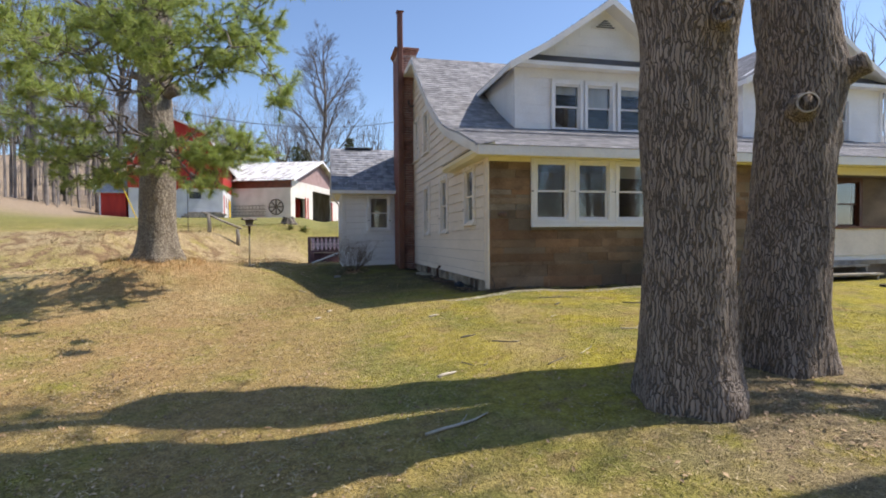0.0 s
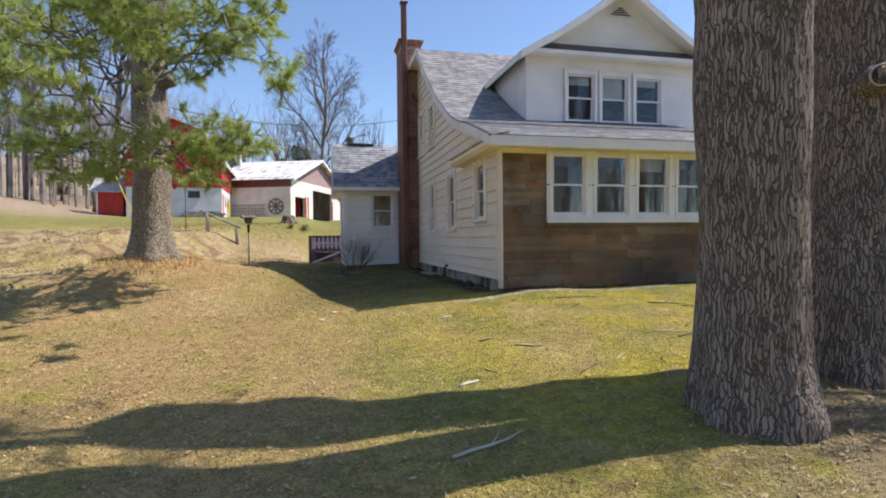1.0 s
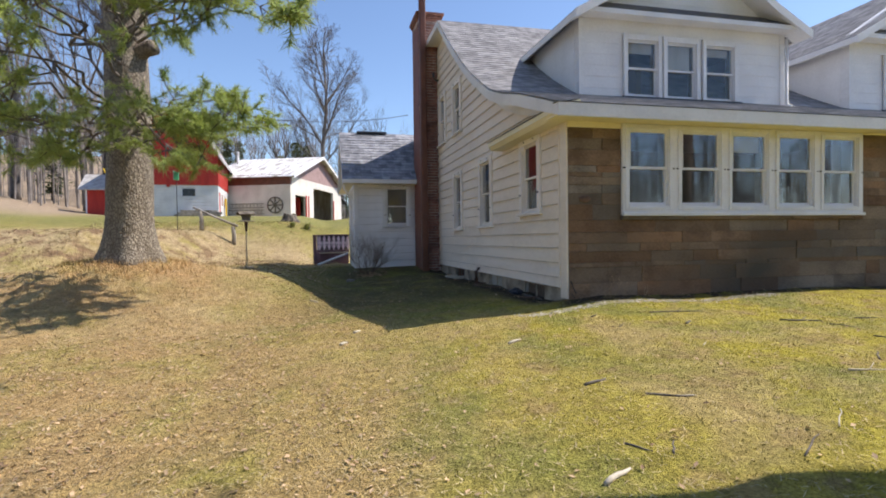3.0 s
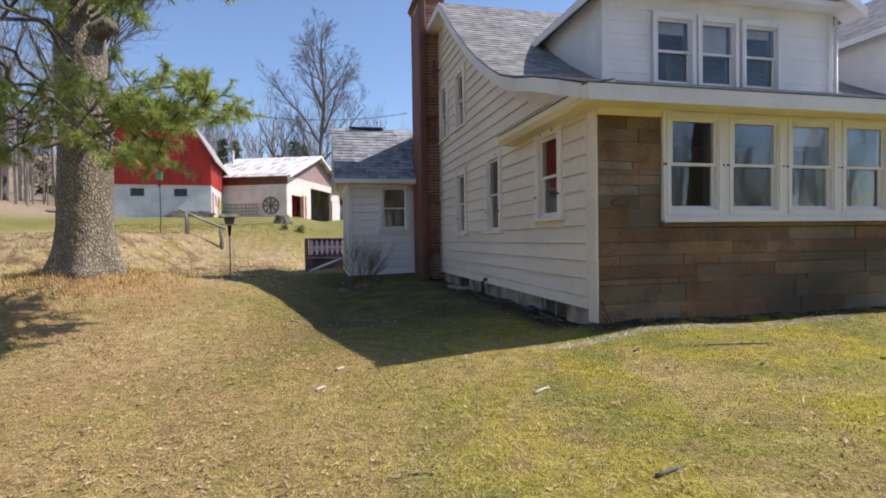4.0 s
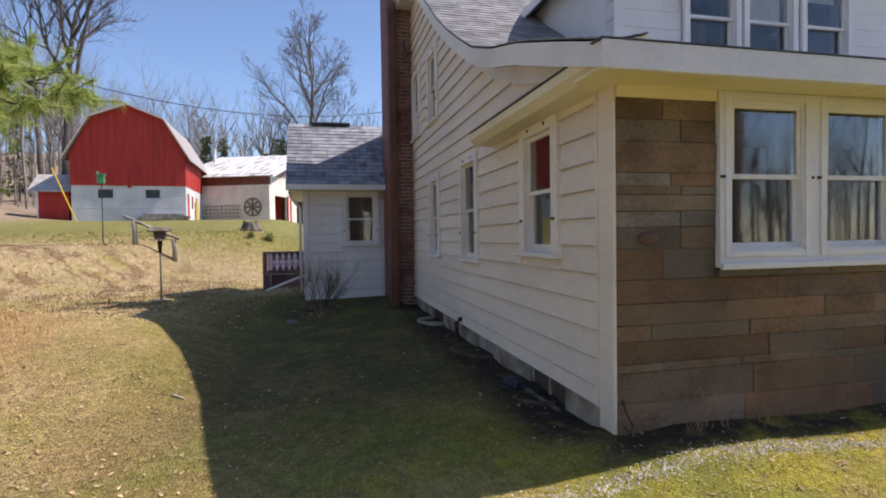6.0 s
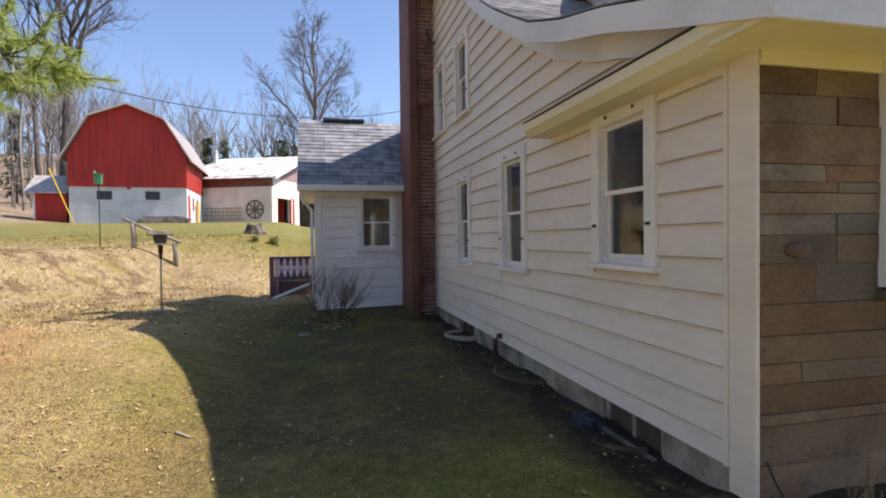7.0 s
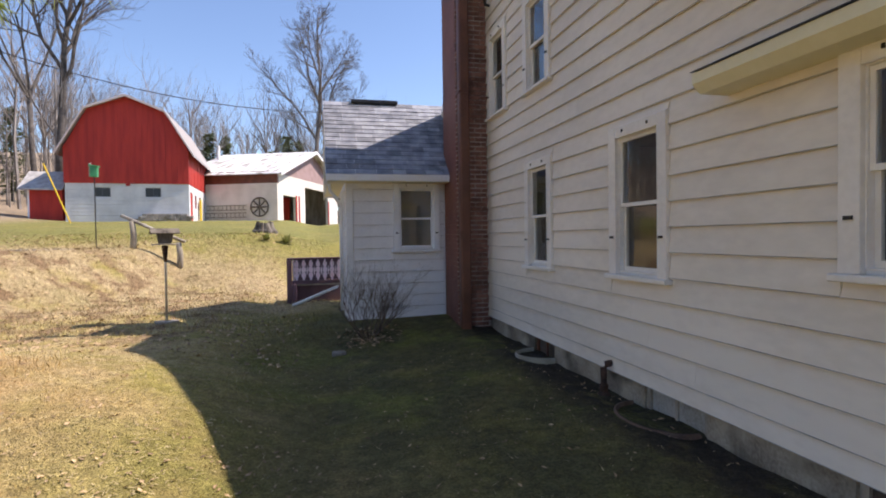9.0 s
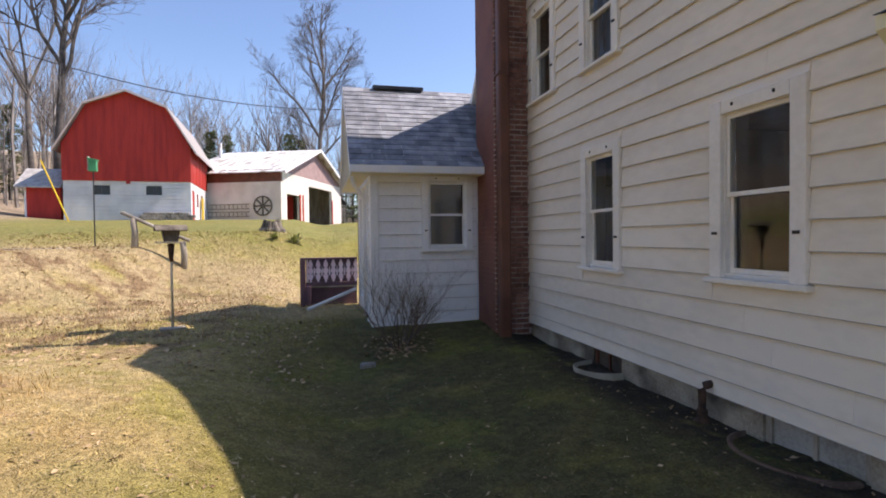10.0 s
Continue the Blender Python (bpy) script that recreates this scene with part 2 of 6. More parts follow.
FOOTING = material("stained_footing", (0.22, 0.18, 0.135), (0.44, 0.385, 0.30), 0.9, 2.5, 40, 0.4, mix2=((0.10, 0.085, 0.065), 1.6, 0.5, 0.66))
SOIL = material("damp_soil", (0.03, 0.022, 0.016), (0.07, 0.05, 0.035), 0.95, 6, 60, 0.5)
ROCK = material("field_stone", (0.16, 0.14, 0.12), (0.36, 0.33, 0.29), 0.9, 5, 40, 0.5, piece=0.2)
STUMP = material("old_stump", (0.045, 0.036, 0.028), (0.21, 0.18, 0.145), 0.95, 6, 40, 0.6, stretch=(1, 1, 0.3))
CUT = material("sawn_wood", (0.26, 0.20, 0.13), (0.42, 0.35, 0.25), 0.85, 10, 60, 0.2)
FIR = material("fir_needles", (0.10, 0.125, 0.06), (0.26, 0.29, 0.145), 0.8, 1.0, 6, 0.0, island=0.3)
FARTWIG = material("far_twigs", (0.155, 0.136, 0.125), (0.30, 0.272, 0.25), 0.95, 1, 10, 0.0, island=0.2)
YUCCA = material("yucca_leaf", (0.16, 0.18, 0.05), (0.32, 0.34, 0.12), 0.6, 4, 30, 0.1, island=0.2)
LEAF = material("dry_leaves", (0.25, 0.155, 0.08), (0.52, 0.37, 0.22), 0.85, 2, 30, 0.1, island=0.45)
GRAVEL = material("pale_gravel", (0.36, 0.32, 0.25), (0.60, 0.55, 0.46), 0.9, 8, 60, 0.3, island=0.3)

DARKGLASS = simple("dusty_dark_glass", (0.025, 0.03, 0.034), 0.25)

# ---- ground ----
def ground_z(x, y):
    z = 0.08 * min(max(x, -4.0), 0.4)
    z += 0.056 * max(min(y, 0.0), -16.0) - 0.02 * max(0.0, -16.0 - y)
    z += 0.44 * step(0.5, 3.9, y) * step(-2.5, -4.5, x)
    z += 0.44 * math.exp(-((x + 6.6) ** 2 + (y - 4.2) ** 2) / 3.0)
    u = y - 11.4 - 1.33 * (min(max(x, -10.0), -6.3) + 8.7) - 0.3 * max(0.0, min(x, 0.0) + 6.3)
    z += 1.15 * step(-1.6, 2.2, u) + 0.14 * min(max(y - 15.0, 0.0), 4.0) + 0.058 * max(0.0, min(y, 32.0) - 19.0)
    z += 2.2 * step(-15.0, -30.0, x) * step(12.0, 36.0, y)
    z += 5.0 * step(44.0, 140.0, y) + 9.0 * step(48.0, 110.0, y) * step(8.0, -30.0, x)
    z += step(6.8, 8.3, y) * step(14.0, 11.0, y) * (0.07 - 0.08 * max(min(x, 0.0), -2.6)) * step(-4.0, -2.6, x)
    z -= 0.07 * math.exp(-(x / 0.3) ** 2) * step(0.0, 0.5, y)
    return z


def lumps(x, y):
    return 0.03 * noise.noise((x * 0.9, y * 0.9, 0)) + 0.014 * noise.noise((x * 4, y * 4, 3)) + 0.008 * noise.noise((x * 11, y * 11, 5))


def spread(lo, hi, near, far):
    grid = list(np.arange(lo, hi + 1e-6, near))
    for sign in (1, -1):
        v, s = (hi if sign > 0 else lo), near
        while abs(v) < far:
            s *= 1.15
            v += sign * s
            grid.append(v)
    return sorted(grid)


def lawn_material(name, blade=False):
    """Patchy spring lawn: straw, moss, leaf litter, pine needles; turf west of the house painted darker for its shadow.
    """
    m = bpy.data.materials.new(name)
    m.use_nodes = True
    t = m.node_tree
    N, L = t.nodes.new, t.links.new
    bsdf = t.nodes["Principled BSDF"]
    geo = N("ShaderNodeNewGeometry")
    sep = N("ShaderNodeSeparateXYZ")
    L(geo.outputs["Position"], sep.inputs[0])

    def nz(scale, detail=5, rough=0.6):
        n = N("ShaderNodeTexNoise")
        n.inputs["Scale"].default_value, n.inputs["Detail"].default_value, n.inputs["Roughness"].default_value = scale, detail, rough
        L(geo.outputs["Position"], n.inputs["Vector"])
        return n.outputs[0]

    def ramp(v, a, b, c=0.0, d=1.0):
        r = N("ShaderNodeMapRange")
        r.interpolation_type = "SMOOTHSTEP"
        for i, k in enumerate((a, b, c, d)):
            r.inputs[i + 1].default_value = k
        L(v, r.inputs[0])
        return r.outputs[0]

    def op(kind, a, b):
        n = N("ShaderNodeMath")
        n.operation = kind
        for i, v in enumerate((a, b)):
            if isinstance(v, (int, float)):
                n.inputs[i].default_value = v
            else:
                L(v, n.inputs[i])
        return n.outputs[0]

    def mix(fac, a, b):
        n = N("ShaderNodeMix")
        n.data_type = "RGBA"
        L(fac, n.inputs[0])
        for i, v in ((6, a), (7, b)):
            if isinstance(v, tuple):
                n.inputs[i].default_value = (*v, 1)
            else:
                L(v, n.inputs[i])
        return n.outputs[2]

    x, y = sep.outputs[0], sep.outputs[1]
    c = mix(ramp(nz(1.3), 0.36, 0.62), (0.38, 0.292, 0.112), (0.25, 0.232, 0.050))
    c = mix(op("MULTIPLY", ramp(nz(0.75, 4), 0.38, 0.58), ramp(x, -4.5, 0.5, 0.12, 0.95)), c, (0.335, 0.285, 0.034))
    c = mix(op("MULTIPLY", ramp(nz(2.6, 5), 0.50, 0.66), 0.7), c, (0.31, 0.215, 0.095))
    c = mix(op("MULTIPLY", ramp(nz(0.9, 6), 0.34, 0.56), op("MULTIPLY", ramp(x, -0.5, -5.0), ramp(y, 5.0, 1.0))), c, (0.375, 0.255, 0.110))
    green = op("MULTIPLY", ramp(y, 14.0, 19.0), ramp(nz(0.5), 0.30, 0.55, 0.4, 1.0))
    c = mix(green, c, (0.215, 0.205, 0.066))
    # darker olive turf beside the wall: the house's shadow put into the colour
    shaded_turf = op("MULTIPLY", op("MULTIPLY", ramp(x, -4.6, -2.2), ramp(y, -0.5, 2.5)), op("MULTIPLY", ramp(y, 12.0, 8.0), ramp(nz(1.5, 5), 0.25, 0.55, 0.45, 1.0)))
    c = mix(shaded_turf, c, (0.118, 0.106, 0.046))
    earth = op("MULTIPLY", op("MULTIPLY", ramp(x, -0.75, -0.3), ramp(y, -0.1, 0.4)), ramp(nz(3.0), 0.25, 0.5))
    c = mix(earth, c, (0.060, 0.046, 0.032))
    straw = op("MULTIPLY", op("MULTIPLY", ramp(x, -3.4, -5.0), ramp(y, -1.0, 3.0)), op("MULTIPLY", ramp(y, 12.0, 7.5), ramp(nz(2.1, 6), 0.36, 0.60, 0.25, 0.95)))
    c = mix(straw, c, (0.47, 0.365, 0.185))
    d2 = op("ADD", op("POWER", op("ADD", x, 6.4), 2.0), op("POWER", op("SUBTRACT", y, 3.6), 2.0))
    c = mix(op("MULTIPLY", ramp(d2, 7.0, 0.5), ramp(nz(1.6), 0.25, 0.6)), c, (0.39, 0.258, 0.122))
    bank = op("MULTIPLY", op("MULTIPLY", ramp(y, 9.0, 10.5), ramp(y, 17.0, 14.5)), ramp(nz(1.1), 0.26, 0.54))
    c = mix(bank, c, (0.42, 0.325, 0.18))
    bare = op("MULTIPLY", op("MULTIPLY", ramp(x, -3.4, -5.0), ramp(y, 5.5, 8.5)), op("MULTIPLY", ramp(y, 15.5, 13.0), ramp(nz(1.9, 6), 0.46, 0.60)))
    c = mix(bare, c, (0.235, 0.155, 0.085))
    deep = op("MULTIPLY", ramp(nz(0.55, 5, 0.65), 0.50, 0.64), ramp(x, -5.0, -1.0, 0.25, 0.8))
    c = mix(deep, c, (0.185, 0.195, 0.045))
    strip = op("MULTIPLY", op("MULTIPLY", ramp(x, -0.5, 0.1), ramp(y, -0.42, -0.22)), ramp(nz(4.0), 0.25, 0.6))
    c = mix(strip, c, (0.058, 0.044, 0.031))
    d3 = op("ADD", op("POWER", op("SUBTRACT", x, 0.7), 2.0), op("POWER", op("ADD", y, 6.3), 2.0))
    c = mix(op("MULTIPLY", ramp(d3, 4.5, 0.4), ramp(nz(2.2), 0.30, 0.55)), c, (0.27, 0.21, 0.115))
    hill = op("MULTIPLY", ramp(x, -15.0, -19.0), ramp(y, 22.0, 30.0))
    c = mix(hill, c, (0.34, 0.265, 0.185))
    val = N("ShaderNodeHueSaturation")
    if blade:
        v = ramp(geo.outputs["Random Per Island"], 0.0, 1.0, 0.85, 1.75)
    else:
        v = op("MULTIPLY", ramp(nz(45, 3, 0.7), 0.3, 0.7, 0.70, 1.32), ramp(nz(9, 4, 0.7), 0.3, 0.7, 0.76, 1.26))
    L(v, val.inputs["Value"])
    L(c, val.inputs["Color"])
    L(val.outputs[0], bsdf.inputs["Base Color"])
    bsdf.inputs["Roughness"].default_value = 0.9
    bsdf.inputs["Specular IOR Level"].default_value = 0.2
    if not blade:
        b = N("ShaderNodeBump")
        b.inputs["Strength"].default_value, b.inputs["Distance"].default_value = 0.9, 0.04
        L(op("ADD", nz(28, 4, 0.7), op("MULTIPLY", nz(90, 2), 0.5)), b.inputs["Height"])
        L(b.outputs[0], bsdf.inputs["Normal"])
    return m


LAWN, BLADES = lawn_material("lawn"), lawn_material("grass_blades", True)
gx, gy = spread(-11, 8, 0.13, 420), spread(-10, 17, 0.13, 420)
verts = [(x, y, ground_z(x, y) + lumps(x, y)) for y in gy for x in gx]
w = len(gx)
faces = [(j * w + i, j * w + i + 1, (j + 1) * w + i + 1, (j + 1) * w + i) for j in range(len(gy) - 1) for i in range(w - 1)]
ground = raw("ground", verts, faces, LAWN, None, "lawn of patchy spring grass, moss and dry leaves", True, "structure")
tagged(ground, category="lawn")


def on_ground(x, y):
    return ground_z(x, y) + lumps(x, y)


# ---- the house: shell ----
PROFILE = [(-0.39, 2.51), (0.26, 2.74), (0.97, 2.98), (1.6, 3.15), (2.24, 3.38), (2.75, 3.65), (3.25, 3.93), (3.88, 4.33), (4.68, 4.92), (5.4, 5.48), (6.2, 6.15), (7.6, 6.15), (8.92, 4.59), (9.49, 3.9), (10.4, 2.85)]
EAST = 12.2


def roof_z(y):
    for (a, p), (b, q) in zip(PROFILE, PROFILE[1:]):
        if a <= y <= b:
            return p + (q - p) * (y - a) / (b - a)
    return PROFILE[0][1] if y < 0 else PROFILE[-1][1]


# openings: along the wall, then low and high edge
SIDE_WINDOWS = [(0.91, 1.51, 1.24, 2.28), (3.15, 3.765, 1.10, 2.32), (5.27, 5.85, 1.08, 2.30), (5.29, 5.87, 3.33, 4.42), (6.77, 7.36, 3.33, 4.50)]
FRONT_WINDOWS = [(0.875, 1.495), (1.695, 2.325), (2.515, 3.13), (3.315, 3.935), (4.125, 4.765)]
CELLAR = [(0.82, 1.58, -0.16, 0.15), (2.68, 3.44, -0.16, 0.15), (5.24, 5.82, -0.14, 0.15)]


def cells(edges_u, edges_v, holes):
    """Rectangles that fill a wall round its holes."""
    us = sorted(set(edges_u) | {h[i] for h in holes for i in (0, 1)})
    for a, b in zip(us, us[1:]):
        vs = sorted(set(edges_v) | {h[i] for h in holes for i in (2, 3) if h[0] <= a and b <= h[1]})
        for c, d in zip(vs, vs[1:]):
            m, n = (a + b) / 2, (c + d) / 2
            if not any(h[0] < m < h[1] and h[2] < n < h[3] for h in holes):
                yield a, b, c, d


bm = bmesh.new()
ys = sorted({0.2, 10.2} | {p[0] for p in PROFILE if 0.2 < p[0] < 10.2} | {h[i] for h in SIDE_WINDOWS for i in (0, 1)})
for a, b in zip(ys, ys[1:]):
    hs = sorted((h[2], h[3]) for h in SIDE_WINDOWS if h[0] < (a + b) / 2 < h[1])
    lo = 0.155
    for c, d in hs + [(None, None)]:
        ta, tb = (c, c) if c is not None else (roof_z(a) - 0.12, roof_z(b) - 0.12)
        prism(bm, [(0.0, a, lo), (0.0, b, lo), (0.0, b, tb), (0.0, a, ta)], (0.2, 0, 0))
        lo = d
wall_west = tagged(part("wall_west", bm, WHITE, None, "white clapboard side wall under a sweeping roof", kind="structure"), category="wall")

bm = bmesh.new()
for a, b, c, d in cells((0.03, 10.2), (-0.6, 0.155), [(u, v, lo, 0.155) for u, v, lo, hi in CELLAR]):
    box(bm, 0.025, a, c, 0.2, b, d)
foundation = tagged(part("foundation", bm, FOOTING, None, "stained pale concrete foundation of the house", kind="structure"), category="foundation")

STONE_END = 5.86
bm = bmesh.new()
for a, b, c, d in cells((0.03, STONE_END), (-0.6, 2.42), [(u, v, 1.25, 2.29) for u, v in FRONT_WINDOWS]):
    box(bm, a, 0.004, c, b, 0.2, d)
box(bm, STONE_END - 0.17, 0.2, -0.6, STONE_END, 2.2, 2.42)
wall_south = tagged(part("wall_south", bm, MORTAR, None, "brown sandstone front wall with narrow joints", kind="structure"), category="wall")

bm = boxes((EAST - 0.2, 2.2, -0.8, EAST, 10.2, 2.9), (0.2, 10.0, -0.5, EAST - 0.2, 10.2, 2.9))
bm2 = boxes((STONE_END, 2.2, -0.6, 9.9, 2.35, 2.41), (10.9, 2.2, -0.6, EAST - 0.2, 2.35, 2.41), (9.9, 2.2, -0.6, 10.9, 2.35, 1.15), (9.9, 2.2, 2.32, 10.9, 2.35, 2.41))
tagged(part("wall_porch", bm2, STONE, None, "brown stone wall at the back of the porch", kind="structure"), category="wall")
wall_north = tagged(part("wall_north", bm, WHITE, None, "plain white back walls of the house", kind="structure"), category="wall")
# floor, ceiling and partitions added to keep the rooms dark
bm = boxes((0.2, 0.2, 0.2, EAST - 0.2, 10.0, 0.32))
tagged(part("floor", bm, INTERIOR, None, "darkened floor inside the house", kind="structure"), category="floor")
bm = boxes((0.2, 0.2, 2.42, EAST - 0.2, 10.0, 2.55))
tagged(part("ceiling", bm, INTERIOR, None, "darkened ceiling inside the house", kind="structure"), category="ceiling")
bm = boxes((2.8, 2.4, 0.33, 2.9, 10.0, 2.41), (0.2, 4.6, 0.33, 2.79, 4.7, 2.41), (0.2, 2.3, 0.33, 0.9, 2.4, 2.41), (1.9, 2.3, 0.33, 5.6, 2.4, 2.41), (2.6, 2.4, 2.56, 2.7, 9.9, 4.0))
tagged(part("wall_inside", bm, INTERIOR, None, "darkened partition walls indoors", kind="structure"), category="wall")

# roof deck, white underside
bm = bmesh.new()
loop = [(-0.29, y, z - 0.02) for y, z in PROFILE] + [(-0.29, y, z - 0.12) for y, z in reversed(PROFILE)]
prism(bm, loop, (EAST + 0.58, 0, 0))
roof = tagged(part("roof", bm, WHITE, None, "grey asphalt shingle roof with a swept front slope", kind="structure"), category="roof")

# rake board along the swept edge
for side, x0 in (("west", -0.325), ("east", EAST + 0.292)):
    bm = bmesh.new()
    loop = [(x0, y, z - 0.015) for y, z in PROFILE] + [(x0, y, z - (0.19 if 0.2 < y < 6 else 0.16)) for y, z in reversed(PROFILE)]
    prism(bm, loop, (0.033, 0, 0))
    part("rake_board", bm, WHITE, roof)
# moulded frieze under the rake
bm = bmesh.new()
sub = [(y, z) for y, z in PROFILE if 0.2 < y < 6.3]
loop = [(-0.075, y, z - 0.121) for y, z in sub] + [(-0.075, y, z - 0.33) for y, z in reversed(sub)]
prism(bm, loop, (0.045, 0, 0))
part("frieze", bm, WHITE, wall_west)

# front eave: fascia, soffit, frieze
bm = boxes((-0.33, -0.425, 2.335, EAST + 0.33, -0.392, 2.505))
part("fascia", bevelled(bm, 0.005), WHITE, roof, "wide white fascia board")
bm = boxes((-0.29, -0.39, 2.365, EAST + 0.29, 0.02, 2.385))
part("soffit", bm, CREAM, roof, "cream soffit boards")
bm = boxes((-0.345, -0.432, 2.506, EAST + 0.35, -0.30, 2.513))
part("drip_edge", bm, FLASH, roof)
# horizontal return of the eave along the side wall
bm = bmesh.new()
prism(bm, [(-0.005, -0.38, 2.36), (-0.005, -0.38, 2.56), (-0.30, -0.38, 2.49), (-0.30, -0.38, 2.42), (-0.265, -0.38, 2.385), (-0.24, -0.38, 2.36)], (0, 2.80, 0))
part("eave_return", bm, CREAM, wall_west, "cream moulded eave return")
bm = bmesh.new()
prism(bm, [(-0.01, -0.39, 2.567), (-0.315, -0.39, 2.494), (-0.315, -0.39, 2.500), (-0.01, -0.39, 2.573)], (0, 2.81, 0))
part("return_flashing", bm, FLASH, wall_west)
# corner board
bm = boxes((-0.028, -0.012, 0.02, -0.001, 0.175, 2.36), (-0.040, 0.176, 0.15, -0.001, 0.205, 2.36))
part("corner_board", bevelled(bm, 0.004), SIDING, wall_west)
bm = boxes((0.0, -0.025, 2.29, 0.78, 0.0, 2.365), (4.865, -0.025, 2.345, STONE_END, 0.0, 2.365))
part("frieze_board", bm, CREAM, wall_south)


# ---- windows ----
def pane_box(u0, u1, v0, v1, y):
    return boxes((u0, y, v0, u1, y + 0.004, v1))


def window(index, m, w, z0, z1, casing=0.11, hooks=True, shade=0.0, frame_material=WHITE, meeting=0.5, sill=True, glass=GLASS):
    """A double-hung sash window in an opening w wide; local x along the wall, y inwards."""
    win = tagged(new("window_%d" % index), "white painted double-hung sash window", "window", "", "structure")
    win.matrix_world = m
    h = w / 2
    mid = z0 + (z1 - z0) * meeting
    if casing:
        for name, r in (("side_casing", (-h - casing, -0.048, z0 - 0.02, -h + 0.004, 0.0, z1 + 0.10)), ("side_casing", (h - 0.004, -0.048, z0 - 0.02, h + casing, 0.0, z1 + 0.10)), ("head_casing", (-h + 0.005, -0.046, z1 - 0.004, h - 0.005, 0.0, z1 + 0.10))):
            part(name, bevelled(boxes(r), 0.004), frame_material, win)
        if sill:
            part("window_sill", bevelled(boxes((-h - casing - 0.03, -0.085, z0 - 0.062, h + casing + 0.03, 0.0, z0 - 0.021)), 0.006), frame_material, win)
    # jambs line the opening; behind the sashes a lining coloured dark, as in shade
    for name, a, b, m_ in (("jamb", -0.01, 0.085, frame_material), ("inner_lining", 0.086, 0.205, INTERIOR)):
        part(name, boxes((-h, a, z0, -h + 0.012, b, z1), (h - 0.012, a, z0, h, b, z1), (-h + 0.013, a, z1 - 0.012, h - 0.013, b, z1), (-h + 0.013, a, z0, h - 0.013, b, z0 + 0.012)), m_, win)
    for name, a, b, y, r in (("upper_sash", mid - 0.018, z1 - 0.013, 0.004, 0.028), ("lower_sash", z0 + 0.013, mid + 0.018, 0.036, 0.032)):
        a0, b0 = -h + 0.014, h - 0.014
        sash = part(name, boxes((a0, y, a, a0 + r, y + 0.03, b), (b0 - r, y, a, b0, y + 0.03, b), (a0 + r, y, a, b0 - r, y + 0.03, a + r + 0.006), (a0 + r, y, b - r, b0 - r, y + 0.03, b)), frame_material, win)
        g = part("pane", pane_box(a0 + r - 0.004, b0 - r + 0.004, a + r, b - r + 0.004, y + 0.013), glass, sash, "clear reflecting glass")
        g.visible_shadow = False
    if shade:
        part("roller_shade", boxes((-h + 0.05, 0.11, z1 - (z1 - z0) * shade, h - 0.05, 0.114, z1 - 0.02)), CURTAIN, win, "white roller shade")
    if hooks:
        for s in ((-0.3, 0.3) if w > 0.56 else (0.0,)):
            part("head_hook", boxes((s * w - 0.007, -0.058, z1 + 0.038, s * w + 0.007, -0.047, z1 + 0.062)), BLACK, win)
        zz = z0 + (z1 - z0) * 0.26
        for s in (-1, 1):
            part("hook", boxes((s * (h + casing * 0.45) - 0.022, -0.062, zz - 0.011, s * (h + casing * 0.45) + 0.022, -0.047, zz + 0.011)), BLACK, win, "black iron storm-sash hook")
    return win


WEST = Matrix.Rotation(radians(-90), 4, "Z")
count = 0
for u0, u1, v0, v1 in SIDE_WINDOWS:
    count += 1
    window(count, Matrix.Translation((-0.004, (u0 + u1) / 2, 0)) @ WEST, u1 - u0, v0, v1, 0.115, frame_material=SIDE_TRIM, glass=OLD_GLASS)
for i, (u0, u1) in enumerate(FRONT_WINDOWS):
    count += 1
    window(count, Matrix.Translation(((u0 + u1) / 2, -0.03, 0)), u1 - u0, 1.25, 2.29, 0.0, hooks=False, shade=(0, 0, 0.25, 0, 0)[i])
# white panel that holds the row of five front windows
bm = bmesh.new()
for a, b, c, d in cells((0.785, 4.86), (1.13, 2.36), [(u, v, 1.25, 2.29) for u, v in FRONT_WINDOWS]):
    box(bm, a, -0.045, c, b, 0.028, d)
panel = tagged(part("trim_panel", bm, WHITE, None, "white boarded panel round five front windows", kind="structure"), category="trim")
for u in (0.785, 1.53, 1.615, 2.355, 2.44, 3.16, 3.245, 3.965, 4.05, 4.815):
    part("hook", boxes((u - 0.002, -0.058, 1.755, u + 0.045, -0.046, 1.775)), BLACK, panel, "black iron storm-sash hook")
for u0, u1 in FRONT_WINDOWS:
    part("storm_frame", bevelled(boxes((u0 - 0.055, -0.06, 1.20, u0 - 0.004, -0.046, 2.335), (u1 + 0.004, -0.06, 1.20, u1 + 0.055, -0.046, 2.335), (u0 - 0.003, -0.06, 2.295, u1 + 0.003, -0.046, 2.335), (u0 - 0.003, -0.06, 1.20, u1 + 0.003, -0.046, 1.245)), 0.003), WHITE, panel)
part("panel_sill", bevelled(boxes((0.775, -0.085, 1.115, 4.87, -0.046, 1.16)), 0.006), WHITE, panel)


